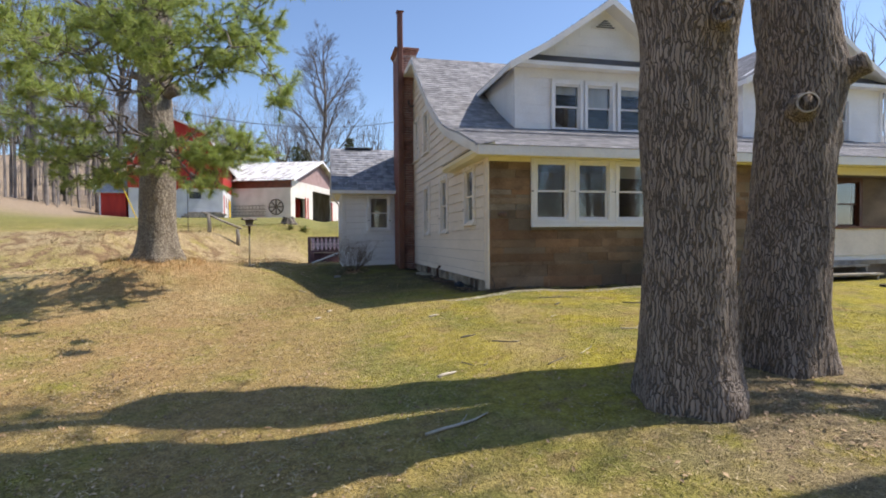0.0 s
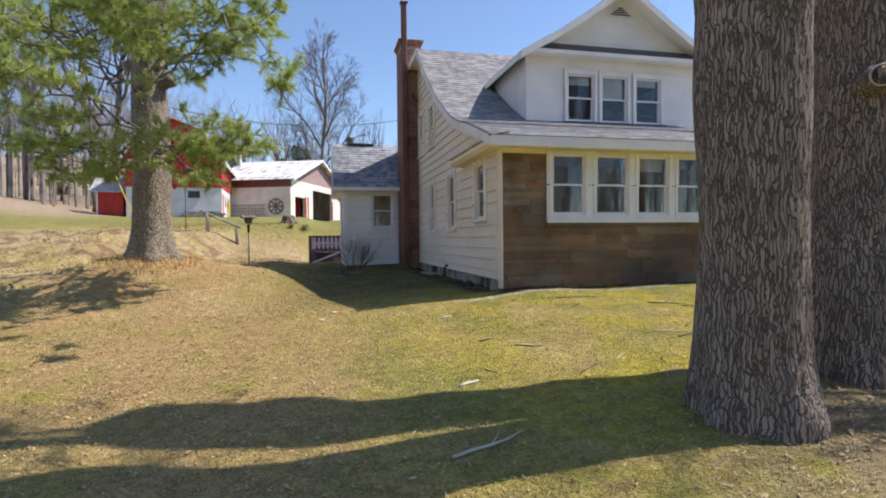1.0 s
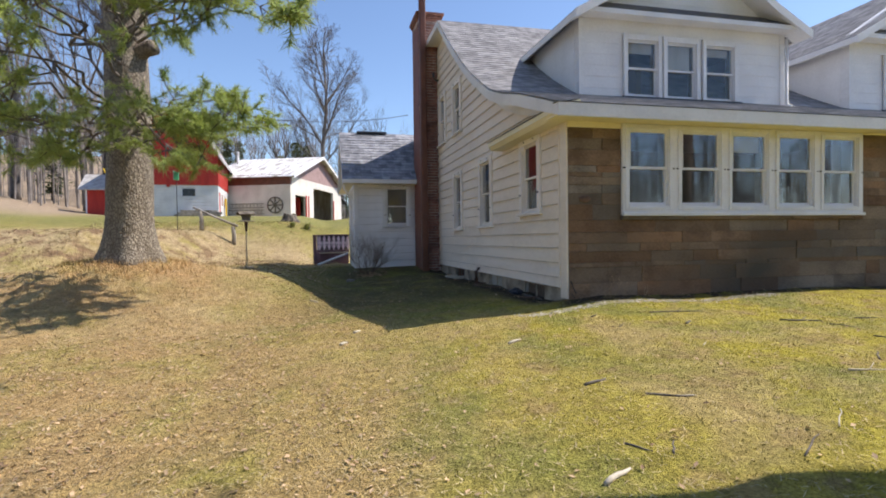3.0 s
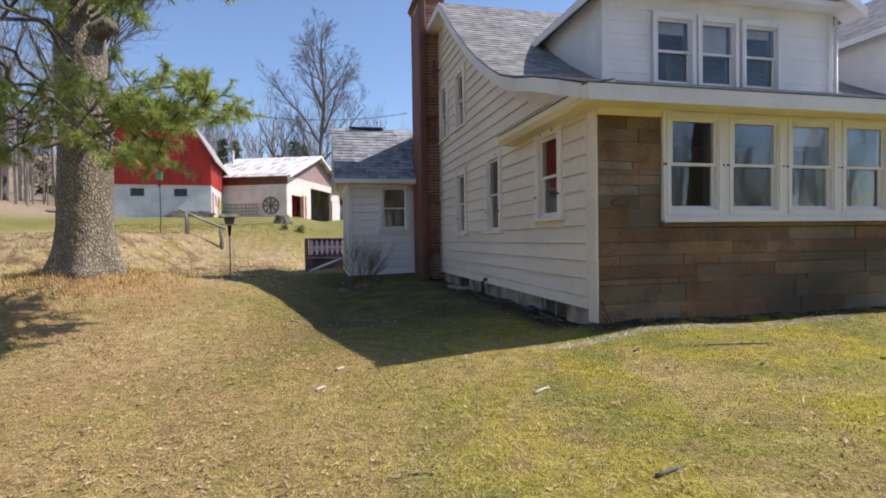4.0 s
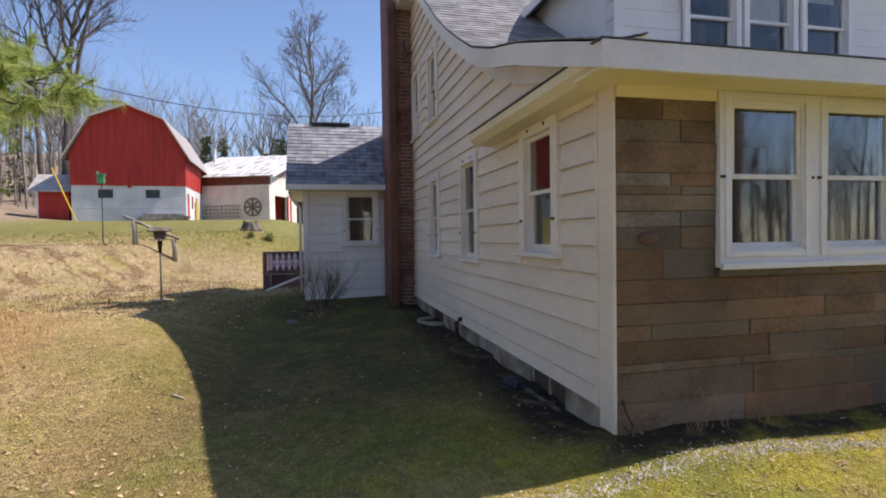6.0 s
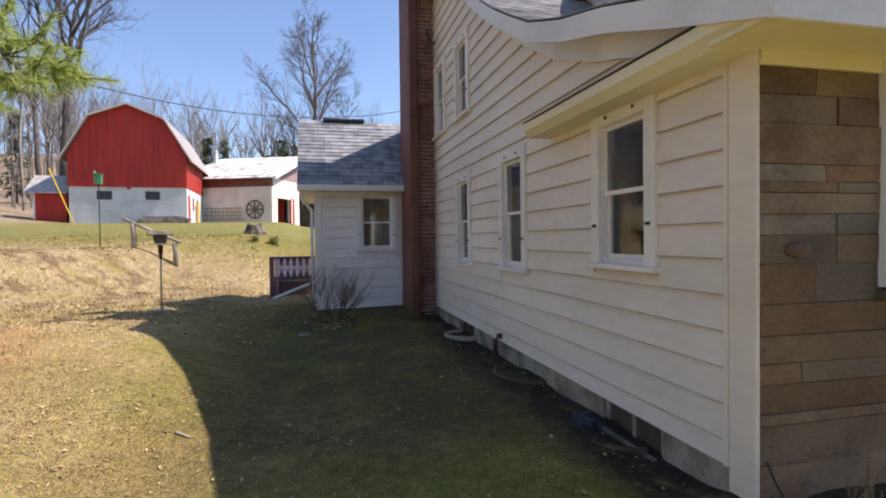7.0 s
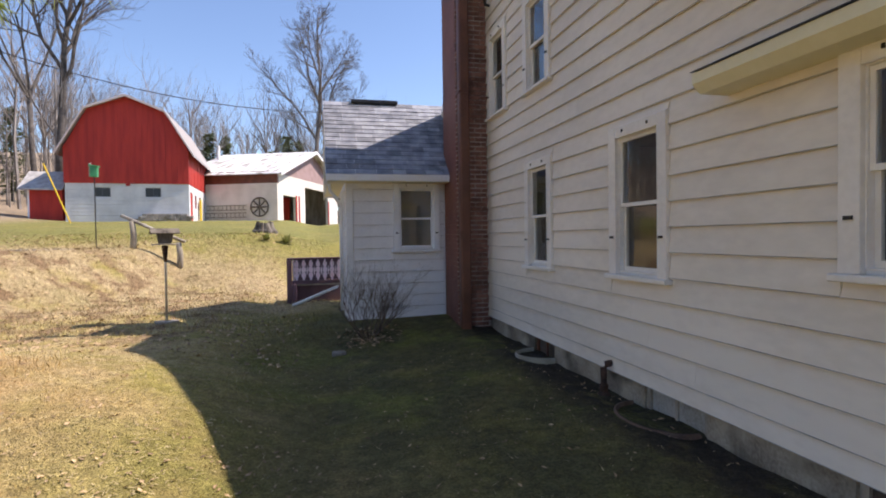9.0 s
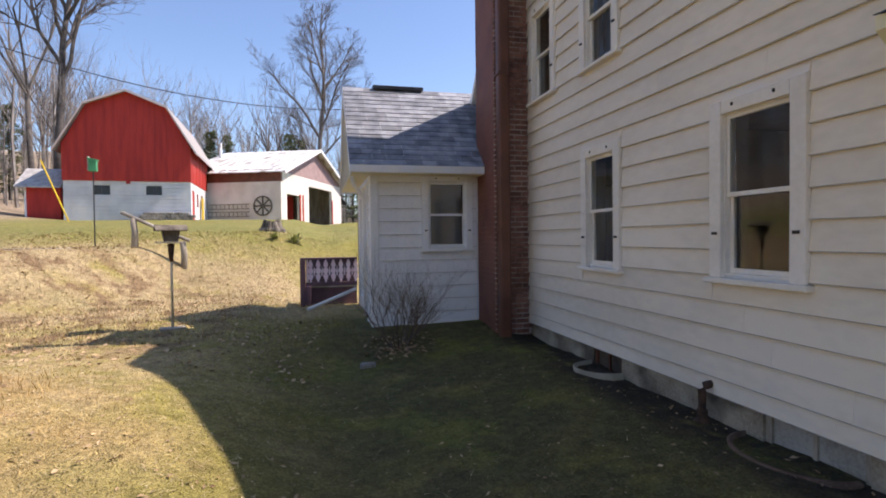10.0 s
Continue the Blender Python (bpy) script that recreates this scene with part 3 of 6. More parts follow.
def curtain(at, rot, width, z0, z1, folds=5):
    verts, faces, n = [], [], folds * 6
    for i in range(n + 1):
        x = -width / 2 + width * i / n
        y = 0.025 * math.sin(2 * math.pi * i / 6) + 0.01 * math.sin(i * 1.7)
        verts += [(x, y, z0), (x * 0.9, y * 0.6, z1)]
    for i in range(n):
        faces.append((2 * i, 2 * i + 2, 2 * i + 3, 2 * i + 1))
    ob = raw("curtain", verts, faces, CURTAIN, None, "pale hanging curtain behind a sash window", True)
    tagged(ob, category="curtain", group="window curtains")
    md = ob.modifiers.new("thickness", "SOLIDIFY")
    md.thickness = 0.006
    ob.matrix_world = pose(*at, 0, 0, rot)


for y, w, a, b in ((3.34, 0.22, 1.0, 1.7), (5.42, 0.20, 1.0, 1.7)):
    curtain((0.26, y, 0), -90, w, a, b)
for x, w in ((3.50, 0.10), (4.76, 0.14)):
    curtain((x, 0.30, 0), 0, w, 0.9, 2.36)
# cellar windows
for i, (u0, u1, v0, v1) in enumerate(CELLAR):
    count += 1
    win = tagged(new("window_%d" % count), "small dark cellar window low in the foundation", "window", "", "structure")
    bm = boxes((0.05, u0, v0, 0.1, u0 + 0.05, v1), (0.05, u1 - 0.05, v0, 0.1, u1, v1), (0.05, u0 + 0.051, v0, 0.1, u1 - 0.051, v0 + 0.035), (0.05, u0 + 0.051, v1 - 0.03, 0.1, u1 - 0.051, v1), (0.055, (u0 + u1) / 2 - 0.015, v0 + 0.036, 0.095, (u0 + u1) / 2 + 0.015, v1 - 0.031))
    part("frame", bm, (WOOD, WOOD, RUST)[i], win)
    for a, b in ((u0 + 0.051, (u0 + u1) / 2 - 0.016), ((u0 + u1) / 2 + 0.016, u1 - 0.051)):
        part("pane", boxes((0.072, a, v0 + 0.036, 0.076, b, v1 - 0.031)), (DIRTY, CONCRETE, DIRTY)[i], win)
    part("backing", boxes((0.2, u0, v0, 0.21, u1, v1)), SOIL, win)

# ---- dormers ----
def shingles(name, place, width, length, parent, mat_, tab=0.33, gauge=0.14, seed=1):
    """Rows of asphalt tabs on a sheet; place(u, v) gives the point u along the eave and v up the slope."""
    rng, verts, faces = random.Random(seed), [], []
    v = 0.0
    while v < length - 0.02:
        u = -tab * rng.random()
        while u < width:
            a, b = max(u, 0) + 0.003, min(u + tab * rng.uniform(0.8, 1.2), width)
            if b - a > 0.02:
                lift = 0.012 + rng.random() * 0.004
                p, q = v - 0.01, min(v + gauge + 0.02, length)
                base = len(verts)
                for uu, vv, up in ((a, p, 0), (b, p, 0), (a, p, lift), (b, p, lift), (a, q, 0.003), (b, q, 0.003)):
                    pt = Vector(place(uu, max(vv, 0)))
                    verts.append((pt.x, pt.y, pt.z + up))
                faces += [(base, base + 1, base + 3, base + 2), (base + 2, base + 3, base + 5, base + 4), (base, base + 2, base + 4), (base + 1, base + 5, base + 3)]
            u = b
        v += gauge
    return raw(name, verts, faces, mat_, parent, "", False, "stuff")


arcs = [0.0]
for (a, p), (b, q) in zip(PROFILE[:11], PROFILE[1:11]):
    arcs.append(arcs[-1] + math.hypot(b - a, q - p))


def front_slope(u, v):
    for k in range(10):
        if v <= arcs[k + 1] or k == 9:
            f = (v - arcs[k]) / (arcs[k + 1] - arcs[k])
            (a, p), (b, q) = PROFILE[k], PROFILE[k + 1]
            return (u - 0.32, a + (b - a) * f, p + (q - p) * f)


shingles("shingles", front_slope, EAST + 0.64, arcs[10], roof, SHINGLE, seed=3)


def clapboards(bm, x0, x1, z0, z1, y, gauge, lip=0.016, top=None):
    z = z0
    while z < z1 - 0.02:
        t = min(z + gauge, z1)
        a, b = (x0, x1) if top is None else top(z, x0, x1)
        if b - a > 0.05:
            prism(bm, [(a, y - lip, z), (a, y - 0.004, t + 0.004), (a, y + 0.01, t + 0.004), (a, y + 0.01, z)], (b - a, 0, 0))
        z = t




def dormer(cx):
    d = thing("dormer", "white gabled dormer with three sash windows", "dormer", (cx, 0, 0), "front dormers")
    h, y0, half, pk, ev, fr = 2.14, 2.15, 2.42, 6.28, 4.70, 1.78
    holes = [(-1.265, -0.635, 3.375, 4.385), (-0.455, 0.175, 3.375, 4.385), (0.375, 1.005, 3.375, 4.385)]
    bm = bmesh.new()
    for a, b, c, e in cells((-h, h), (2.9, 4.86), holes):
        box(bm, a, y0 + 0.02, c, b, y0 + 0.18, e)
    part("front_wall", bm, WHITE, d)
    bm = bmesh.new()
    prism(bm, [(-h, y0 + 0.02, 4.862), (h, y0 + 0.02, 4.862), (0, y0 + 0.02, 6.22)], (0, 0.15, 0))
    part("gable", bm, WHITE, d)
    # boards of the front, round the group of windows
    for z in np.arange(3.30, 4.80, 0.20):
        spans = [(-h, h)] if z > 4.45 else [(-h, -1.345), (1.085, h)]
        for a, b in spans:
            bm = bmesh.new()
            clapboards(bm, a, b, z, min(z + 0.2, 4.86), y0 + 0.02, 0.2, 0.014)
            part("clapboard", bm, WHITE, d)
    for z in np.arange(4.90, 6.0, 0.20):
        r = half * (6.12 - z - 0.2) / (pk - ev) - 0.02
        if r > 0.1:
            bm = bmesh.new()
            clapboards(bm, -r, r, z, z + 0.2, y0 + 0.02, 0.2, 0.012)
            part("clapboard", bm, WHITE, d)
    for s in (-1, 1):
        part("corner_board", boxes((s * h - 0.07, y0 - 0.012, 3.2, s * h + 0.03, y0 + 0.018, 4.7)), WHITE, d)
        bm = boxes((s * h - 0.05, y0 + 0.19, 2.9, s * h + 0.03, 5.4, 4.72))
        part("cheek_wall", bm, WHITE, d)
        for z in np.arange(3.2, 4.65, 0.2):
            bm = bmesh.new()
            o = s * (h + 0.03)
            prism(bm, [(o + s * 0.018, y0 + 0.02, z), (o + s * 0.003, y0 + 0.02, z + 0.205), (o - s * 0.01, y0 + 0.02, z + 0.205), (o - s * 0.01, y0 + 0.02, z)], (0, 3.0, 0))
            part("cheek_board", bm, WHITE, d)
        # roof slope, slightly swept at its foot
        sweep = [(0, pk), (s * 0.8, pk - 0.58), (s * 1.6, pk - 1.12), (s * half, ev)]
        bm = bmesh.new()
        prism(bm, [(x, fr + 0.02, z - 0.012) for x, z in sweep] + [(x, fr + 0.02, z - 0.10) for x, z in reversed(sweep)], (0, 4.75, 0))
        slope = part("roof_slope", bm, SHINGLE, d)

        def place(u, v, s=s, sweep=sweep):
            f = 1 - v / 2.89
            r = f * half
            for (x0, z0), (x1, z1) in zip(sweep, sweep[1:]):
                if r <= abs(x1) + 1e-6:
                    k = (r - abs(x0)) / (abs(x1) - abs(x0))
                    return (s * r, fr + 0.0 + u, z0 + (z1 - z0) * k)
            return (s * half, fr + u, ev)
        shingles("shingles", place, 4.7, 2.89, slope, SHINGLE, seed=11 + s)
        bm = bmesh.new()
        prism(bm, [(x * 1.01, fr - 0.012, z - 0.005) for x, z in sweep] + [(x * 1.01, fr - 0.012, z - 0.16) for x, z in reversed(sweep)], (0, 0.03, 0))
        part("barge_board", bm, WHITE, slope)
        bm = bmesh.new()
        prism(bm, [(x, fr + 0.02, z - 0.103) for x, z in sweep] + [(x, fr + 0.02, z - 0.118) for x, z in reversed(sweep)], (0, y0 - fr, 0))
        part("soffit", bm, WHITE, slope)
        bm = boxes((min(s * half, s * (half + 0.02)), fr + 0.02, ev - 0.13, max(s * half, s * (half + 0.02)), 5.0, ev - 0.012))
        part("eave_board", bm, WHITE, slope)
    # skirt roof across the foot of the gable
    bm = bmesh.new()
    vs = [bm.verts.new(p) for p in ((-2.12, 1.87, 4.80), (2.12, 1.87, 4.80), (1.66, y0 + 0.02, 5.03), (-1.66, y0 + 0.02, 5.03), (-2.12, 1.87, 4.785), (2.12, 1.87, 4.785), (2.0, y0 + 0.02, 4.80), (-2.0, y0 + 0.02, 4.80))]
    for q in ((0, 1, 2, 3), (4, 7, 6, 5), (0, 4, 5, 1), (1, 5, 6, 2), (2, 6, 7, 3), (3, 7, 4, 0)):
        bm.faces.new([vs[i] for i in q])
    part("skirt_roof", bm, FLASH, d, "dark shingled skirt roof")
    part("skirt_fascia", boxes((-h - 0.10, 1.845, 4.70, h + 0.10, 1.872, 4.783)), WHITE, d)
    part("skirt_soffit", boxes((-h - 0.1, 1.873, 4.72, h + 0.1, y0 + 0.0, 4.735)), WHITE, d)
    part("sill_board", boxes((-1.36, y0 - 0.05, 3.325, 1.16, y0 + 0.005, 3.365)), FLASH, d)
    # louvred vent near the peak
    v = part("gable_vent", prism(bmesh.new(), [(-0.30, y0 - 0.03, 5.70), (0.30, y0 - 0.03, 5.70), (0, y0 - 0.03, 5.95)], (0, 0.04, 0)), WHITE, d)
    for k in range(4):
        z = 5.72 + 0.048 * k
        r = 0.30 * (5.95 - z) / 0.25 - 0.045
        part("slat", boxes((-r, y0 - 0.042, z, r, y0 - 0.031, z + 0.026)), FLASH, v)
    return d, holes


for cx in (3.51, 9.47):
    d, holes = dormer(cx)
    for k, (a, b, c, e) in enumerate(holes):
        count += 1
        wdw = window(count, Matrix.Translation((cx + (a + b) / 2, 2.15, 0)), b - a, c, e, 0.07, hooks=False, shade=(0.2, 0.5, 0.16)[k], sill=False, glass=OLD_GLASS)
    bm = bmesh.new()
    tube(bm, [(cx + 2.16, 2.08, 4.62), (cx + 2.16, 2.08, 3.36), (cx + 2.16, 1.98, 3.30)], [0.028] * 3, 8)
    tagged(part("downspout", bm, WHITE, None, "white round downspout beside a dormer", True), category="downspout", group="dormer downspouts")

# ---- open porch at the end of the front ----
porch = thing("porch", "open front porch with a white half wall", "porch", (0, 0, 0))
part("deck", boxes((STONE_END + 0.01, 0.0, 0.30, EAST, 2.19, 0.38)), WOOD, porch, "weathered porch deck boards")
part("base", boxes((STONE_END + 0.01, 0.05, -0.7, EAST, 0.2, 0.295)), STONE, porch, "dark stone porch base")
bm = bmesh.new()
clapboards(bm, 7.55, EAST, 0.50, 1.06, 0.05, 0.19, 0.02)
part("half_wall", bm, SIDING, porch)
part("half_wall_core", boxes((7.55, 0.062, 0.39, EAST, 0.16, 1.06)), WHITE, porch)
part("wall_cap", bevelled(boxes((7.50, -0.01, 1.061, EAST, 0.20, 1.115)), 0.006), RUST, porch, "dark brown wall cap")
for x in (7.62, EAST - 0.14):
    part("post", bevelled(boxes((x - 0.08, 0.04, 1.116, x + 0.08, 0.18, 2.36)), 0.008), WHITE, porch)
part("beam", boxes((STONE_END + 0.01, 0.03, 2.20, EAST, 0.18, 2.36)), CREAM, porch)
count += 1
window(count, Matrix.Translation((10.4, 2.195, 0)), 1.0, 1.15, 2.32, 0.10, hooks=False, frame_material=RUST)
steps = thing("porch_steps", "weathered wooden porch steps", "steps", (7.0, -0.45, 0))
for k in range(2):
    part("tread", bevelled(boxes((-0.75, -0.05 + 0.28 * k, 0.10 + 0.16 * k, 1.25, 0.26 + 0.28 * k, 0.145 + 0.16 * k)), 0.006), WOOD, steps)
for x in (-0.7, 1.15):
    part("stringer", prism(bmesh.new(), [(x, 0.0, -0.2), (x, 0.44, -0.2), (x, 0.44, 0.255), (x, 0.24, 0.255), (x, 0.24, 0.095), (x, 0.0, 0.095)], (0.05, 0, 0)), WOOD, steps)
for k, y in enumerate((-0.9, -0.75)):
    part("foot_board", bevelled(boxes((0.15, y - 0.18 * k, -0.03, 1.6, y + 0.1 - 0.18 * k, 0.01)), 0.005), WOOD, steps)


def rocking_chair(x, y, z, rot):
    c = thing("rocking_chair", "white slatted wooden rocking chair on the porch", "chair", (x, y, z), rot=rot)
    for s in (-1, 1):
        bm = bmesh.new()
        tube(bm, [(s * 0.24, -0.42 + 0.14 * k, 0.03 + 0.012 * (k - 3) ** 2) for k in range(7)], [0.018] * 7, 6)
        part("rocker", bm, WHITE, c)
        for yy, zz in ((-0.22, 0.62), (0.2, 0.44)):
            part("leg", tube(bmesh.new(), [(s * 0.24, yy, 0.05), (s * 0.24, yy, zz)], [0.018, 0.018], 6), WHITE, c)
        part("armrest", bevelled(boxes((s * 0.27 - 0.04, -0.28, 0.62, s * 0.27 + 0.04, 0.24, 0.645)), 0.006), WHITE, c)
        part("back_post", tube(bmesh.new(), [(s * 0.23, 0.2, 0.42), (s * 0.23, 0.40, 1.15)], [0.02, 0.017], 6), WHITE, c)
    for k in range(7):
        x0 = -0.19 + 0.063 * k
        part("back_slat", prism(bmesh.new(), [(x0 - 0.02, 0.22, 0.45), (x0 + 0.02, 0.22, 0.45), (x0 + 0.02, 0.39, 1.08), (x0 - 0.02, 0.39, 1.08)], (0, 0.012, 0.003)), WHITE, c)
    part("head_rail", bevelled(boxes((-0.25, 0.375, 1.07, 0.25, 0.405, 1.16)), 0.006), WHITE, c)
    for k in range(7):
        part("seat_slat", boxes((-0.24, -0.24 + 0.065 * k, 0.41, 0.24, -0.19 + 0.065 * k, 0.428)), WHITE, c)


rocking_chair(6.28, 0.55, 0.38, -35)

# ---- chimney and flue ----
chimney = thing("chimney", "red brick chimney with pale mortar against the side wall", "chimney", (-0.21, 7.95, 0))
part("mortar_core", boxes((-0.313, -0.336, -0.5, 0.305, 0.56, 6.70)), CHIMNEY_MORTAR, chimney)
for k, (o, z) in enumerate(((0.0, 6.70), (0.035, 6.775), (0.07, 6.85))):
    part("corbel", bevelled(boxes((-0.32 - o, -0.345 - o, z, 0.31 + o, 0.57 + o, z + 0.068)), 0.006), BRICK, chimney)
part("chimney_cap", bevelled(boxes((-0.30, -0.32, 6.919, 0.30, 0.55, 6.96)), 0.01), CONCRETE, chimney)
flue = thing("flue_pipe", "brown painted metal flue pipe in front of the chimney", "pipe", (-0.44, 7.50, 0))
part("duct", bevelled(boxes((-0.085, -0.085, -0.25, 0.085, 0.085, 7.95)), 0.03, 2), RUST, flue)
for z in (1.5, 3.7, 5.9):
    part("strap", boxes((-0.10, -0.095, z, 0.10, 0.10, z + 0.035)), RUST, flue)
part("rain_cap", boxes((-0.11, -0.11, 7.951, 0.11, 0.11, 7.985)), RUST, flue)
# service bracket below the rake
bracket = thing("service_bracket", "dark iron cable bracket high on the gable", "bracket", (-0.05, 7.25, 5.05))
part("arm", tube(bmesh.new(), [(0, 0.1, 0), (-0.12, -0.1, -0.08), (-0.25, -0.45, -0.06)], [0.022] * 3, 6), BLACK, bracket)
part("insulator", tube(bmesh.new(), [(-0.25, -0.45, -0.1), (-0.25, -0.45, 0.02)], [0.03, 0.03], 8), BLACK, bracket)

# ---- back addition ----
AW = (-1.345, -0.735, 1.255, 2.29)
bm = bmesh.new()
for a, b, c, d in cells((-2.22, 0.0), (-0.12, 2.45), [AW]):
    box(bm, a, 8.47, c, b, 8.62, d)
for a, b, c, d in cells((8.62, 11.4), (-0.12, 2.45), [(8.95, 9.65, 1.0, 2.2), (10.1, 10.95, 0.3, 2.2)]):
    box(bm, -2.22, a, c, -2.08, b, d)
box(bm, -2.22, 11.25, -0.2, 0.0, 11.4, 2.45)
prism(bm, [(-2.15, 8.47, 2.45), (-2.15, 11.4, 2.45), (-2.15, 9.9, 3.85)], (0.08, 0, 0))
add_wall = tagged(part("wall_addition", bm, WHITE, None, "white clapboard wall of the low back addition", kind="structure"), category="wall")
bm = boxes((-2.2, 8.49, -0.5, 0.0, 8.6, -0.12), (-2.2, 8.62, -0.5, -2.1, 11.4, -0.12))
tagged(part("foundation_addition", bm, CONCRETE, None, "low concrete footing under the addition", kind="structure"), category="foundation")
part("corner_board", bevelled(boxes((-2.25, 8.432, -0.14, -2.13, 8.469, 2.38), (-2.25, 8.4695, -0.14, -2.221, 8.60, 2.38)), 0.004), WHITE, add_wall)
part("frieze", boxes((-2.12, 8.44, 2.30, -0.56, 8.469, 2.40)), WHITE, add_wall)
count += 1
window(count, Matrix.Translation(((AW[0] + AW[1]) / 2, 8.455, 0)), AW[1] - AW[0], AW[2], AW[3], 0.10)
# unseen partition added to keep the room behind this window dark
part("dark_partition", boxes((-2.07, 9.3, 0.0, -0.02, 9.4, 2.44)), INTERIOR, add_wall)
# posts and side sash of the entry
part("door_post", bevelled(boxes((-2.27, 8.90, 0.05, -2.225, 8.98, 2.3)), 0.004), WHITE, add_wall)
part("door_post", bevelled(boxes((-2.27, 9.62, 0.05, -2.225, 9.70, 2.3)), 0.004), WHITE, add_wall)
# slab added to shut daylight out of the side opening
part("entry_slab", boxes((-2.17, 10.10, 0.0, -2.13, 10.95, 2.2)), WHITE, add_wall, "white slab added to close the side opening")
part("side_sash", boxes((-2.19, 8.96, 1.0, -2.16, 9.02, 2.2), (-2.19, 9.58, 1.0, -2.16, 9.64, 2.2), (-2.19, 9.02, 1.58, -2.16, 9.58, 1.63)), WHITE, add_wall)
g = part("side_pane", boxes((-2.178, 9.021, 1.0, -2.174, 9.579, 1.579), (-2.178, 9.021, 1.631, -2.174, 9.579, 2.2)), GLASS, add_wall)
g.visible_shadow = False
AROOF = [(8.10, 2.50), (9.78, 4.07), (11.5, 2.45)]
bm = bmesh.new()
prism(bm, [(-2.55, y, z - 0.015) for y, z in AROOF] + [(-2.55, y, z - 0.10) for y, z in reversed(AROOF)], (2.54, 0, 0))
add_roof = tagged(part("roof_addition", bm, WHITE, None, "slate-blue asphalt shingle roof of the addition", kind="structure"), category="roof")
part("fascia", bevelled(boxes((-2.57, 8.065, 2.375, -0.54, 8.095, 2.485)), 0.004), WHITE, add_roof)
part("soffit", boxes((-2.54, 8.097, 2.37, -0.54, 8.46, 2.385)), CREAM, add_roof)
bm = bmesh.new()
prism(bm, [(-2.575, y, z - 0.005) for y, z in AROOF] + [(-2.575, y, z - 0.15) for y, z in reversed(AROOF)], (0.022, 0, 0))
part("barge_board", bm, WHITE, add_roof)
part("side_soffit", boxes((-2.54, 8.47, 2.372, -2.26, 11.3, 2.386)), CREAM, add_roof)
part("ridge_vent", bevelled(boxes((-2.05, 9.68, 4.045, -1.15, 9.88, 4.11)), 0.012), FLASH, add_roof, "dark ridge vent")
ds = thing("downspout", "white curved downspout at the addition corner", "downspout", (-2.30, 8.75, 0))
part("spout_pipe", tube(bmesh.new(), [(-0.22, -0.3, 2.36), (-0.2, -0.28, 2.25), (-0.02, -0.1, 2.02), (-0.02, -0.05, 1.8), (-0.02, -0.05, 0.2)], [0.03] * 5, 8), WHITE, ds, smooth=True)

# ---- back deck with its painted railing ----
deck = thing("back_deck", "small raised wooden deck behind the addition", "deck", (-2.85, 12.1, 0.0))
for k in range(6):
    part("board", boxes((-0.52, -0.45 + 0.16 * k, 0.40, 0.62, -0.30 + 0.16 * k, 0.435)), WOOD, deck)
# dark panel added in place of the shadowed void under the deck
part("void_panel", boxes((-0.50, -0.30, -0.2, 0.62, -0.27, 0.395)), PURPLE, deck)
for x in (-0.48,):
    part("post", boxes((x - 0.045, -0.45, -0.3, x + 0.045, -0.36, 0.399)), PURPLE, deck)
rail = thing("deck_railing", "plum railing with pink cut-out balusters", "railing", (-2.85, 11.64, 0.0))
part("top_rail", bevelled(boxes((-0.55, -0.05, 0.985, 0.62, 0.07, 1.03)), 0.006), PURPLE, rail)
part("bottom_rail", bevelled(boxes((-0.46, -0.02, 0.44, 0.62, 0.04, 0.52)), 0.004), PURPLE, rail)
part("corner_post", bevelled(boxes((-0.55, -0.05, -0.1, -0.44, 0.06, 0.984)), 0.006), PURPLE, rail)
part("front_post", bevelled(boxes((-0.43, -0.055, 0.0, -0.34, 0.0, 0.439)), 0.006), PURPLE, rail)
part("backing", boxes((-0.43, 0.03, 0.521, 0.62, 0.045, 0.984)), PURPLE, rail)


def baluster(x, mat_):
    bm = bmesh.new()
    prof = [(0.0, 0.018), (0.04, 0.022), (0.08, 0.046), (0.13, 0.052), (0.17, 0.024), (0.20, 0.050), (0.26, 0.054), (0.30, 0.024), (0.34, 0.050), (0.39, 0.042), (0.43, 0.020), (0.46, 0.018)]
    loop = [(x - r, 0.0, 0.522 + z) for z, r in prof] + [(x + r, 0.0, 0.522 + z) for z, r in reversed(prof)]
    prism(bm, loop, (0, 0.022, 0))
    part("baluster", bm, mat_, rail)


for k in range(7):
    baluster(-0.34 + 0.155 * k, PINK)
    if k < 6:
        part("drop", prism(bmesh.new(), [(-0.2625 + 0.155 * k - 0.012, 0.005, 0.65), (-0.2625 + 0.155 * k + 0.012, 0.005, 0.65), (-0.2625 + 0.155 * k + 0.018, 0.005, 0.74), (-0.2625 + 0.155 * k, 0.005, 0.86), (-0.2625 + 0.155 * k - 0.018, 0.005, 0.74)], (0, 0.02, 0)), PINK, rail)
part("end_stile", boxes((-0.425, 0.0, 0.522, -0.385, 0.025, 0.983)), PINK, rail)
spout = thing("drain_pipe", "white drain pipe sloping to the lawn", "pipe", (-2.3, 10.9, 0.0))
part("run", tube(bmesh.new(), [(0.0, 0.1, 0.42), (-0.95, -0.1, 0.06)], [0.035, 0.035], 10), WHITE, spout, smooth=True)

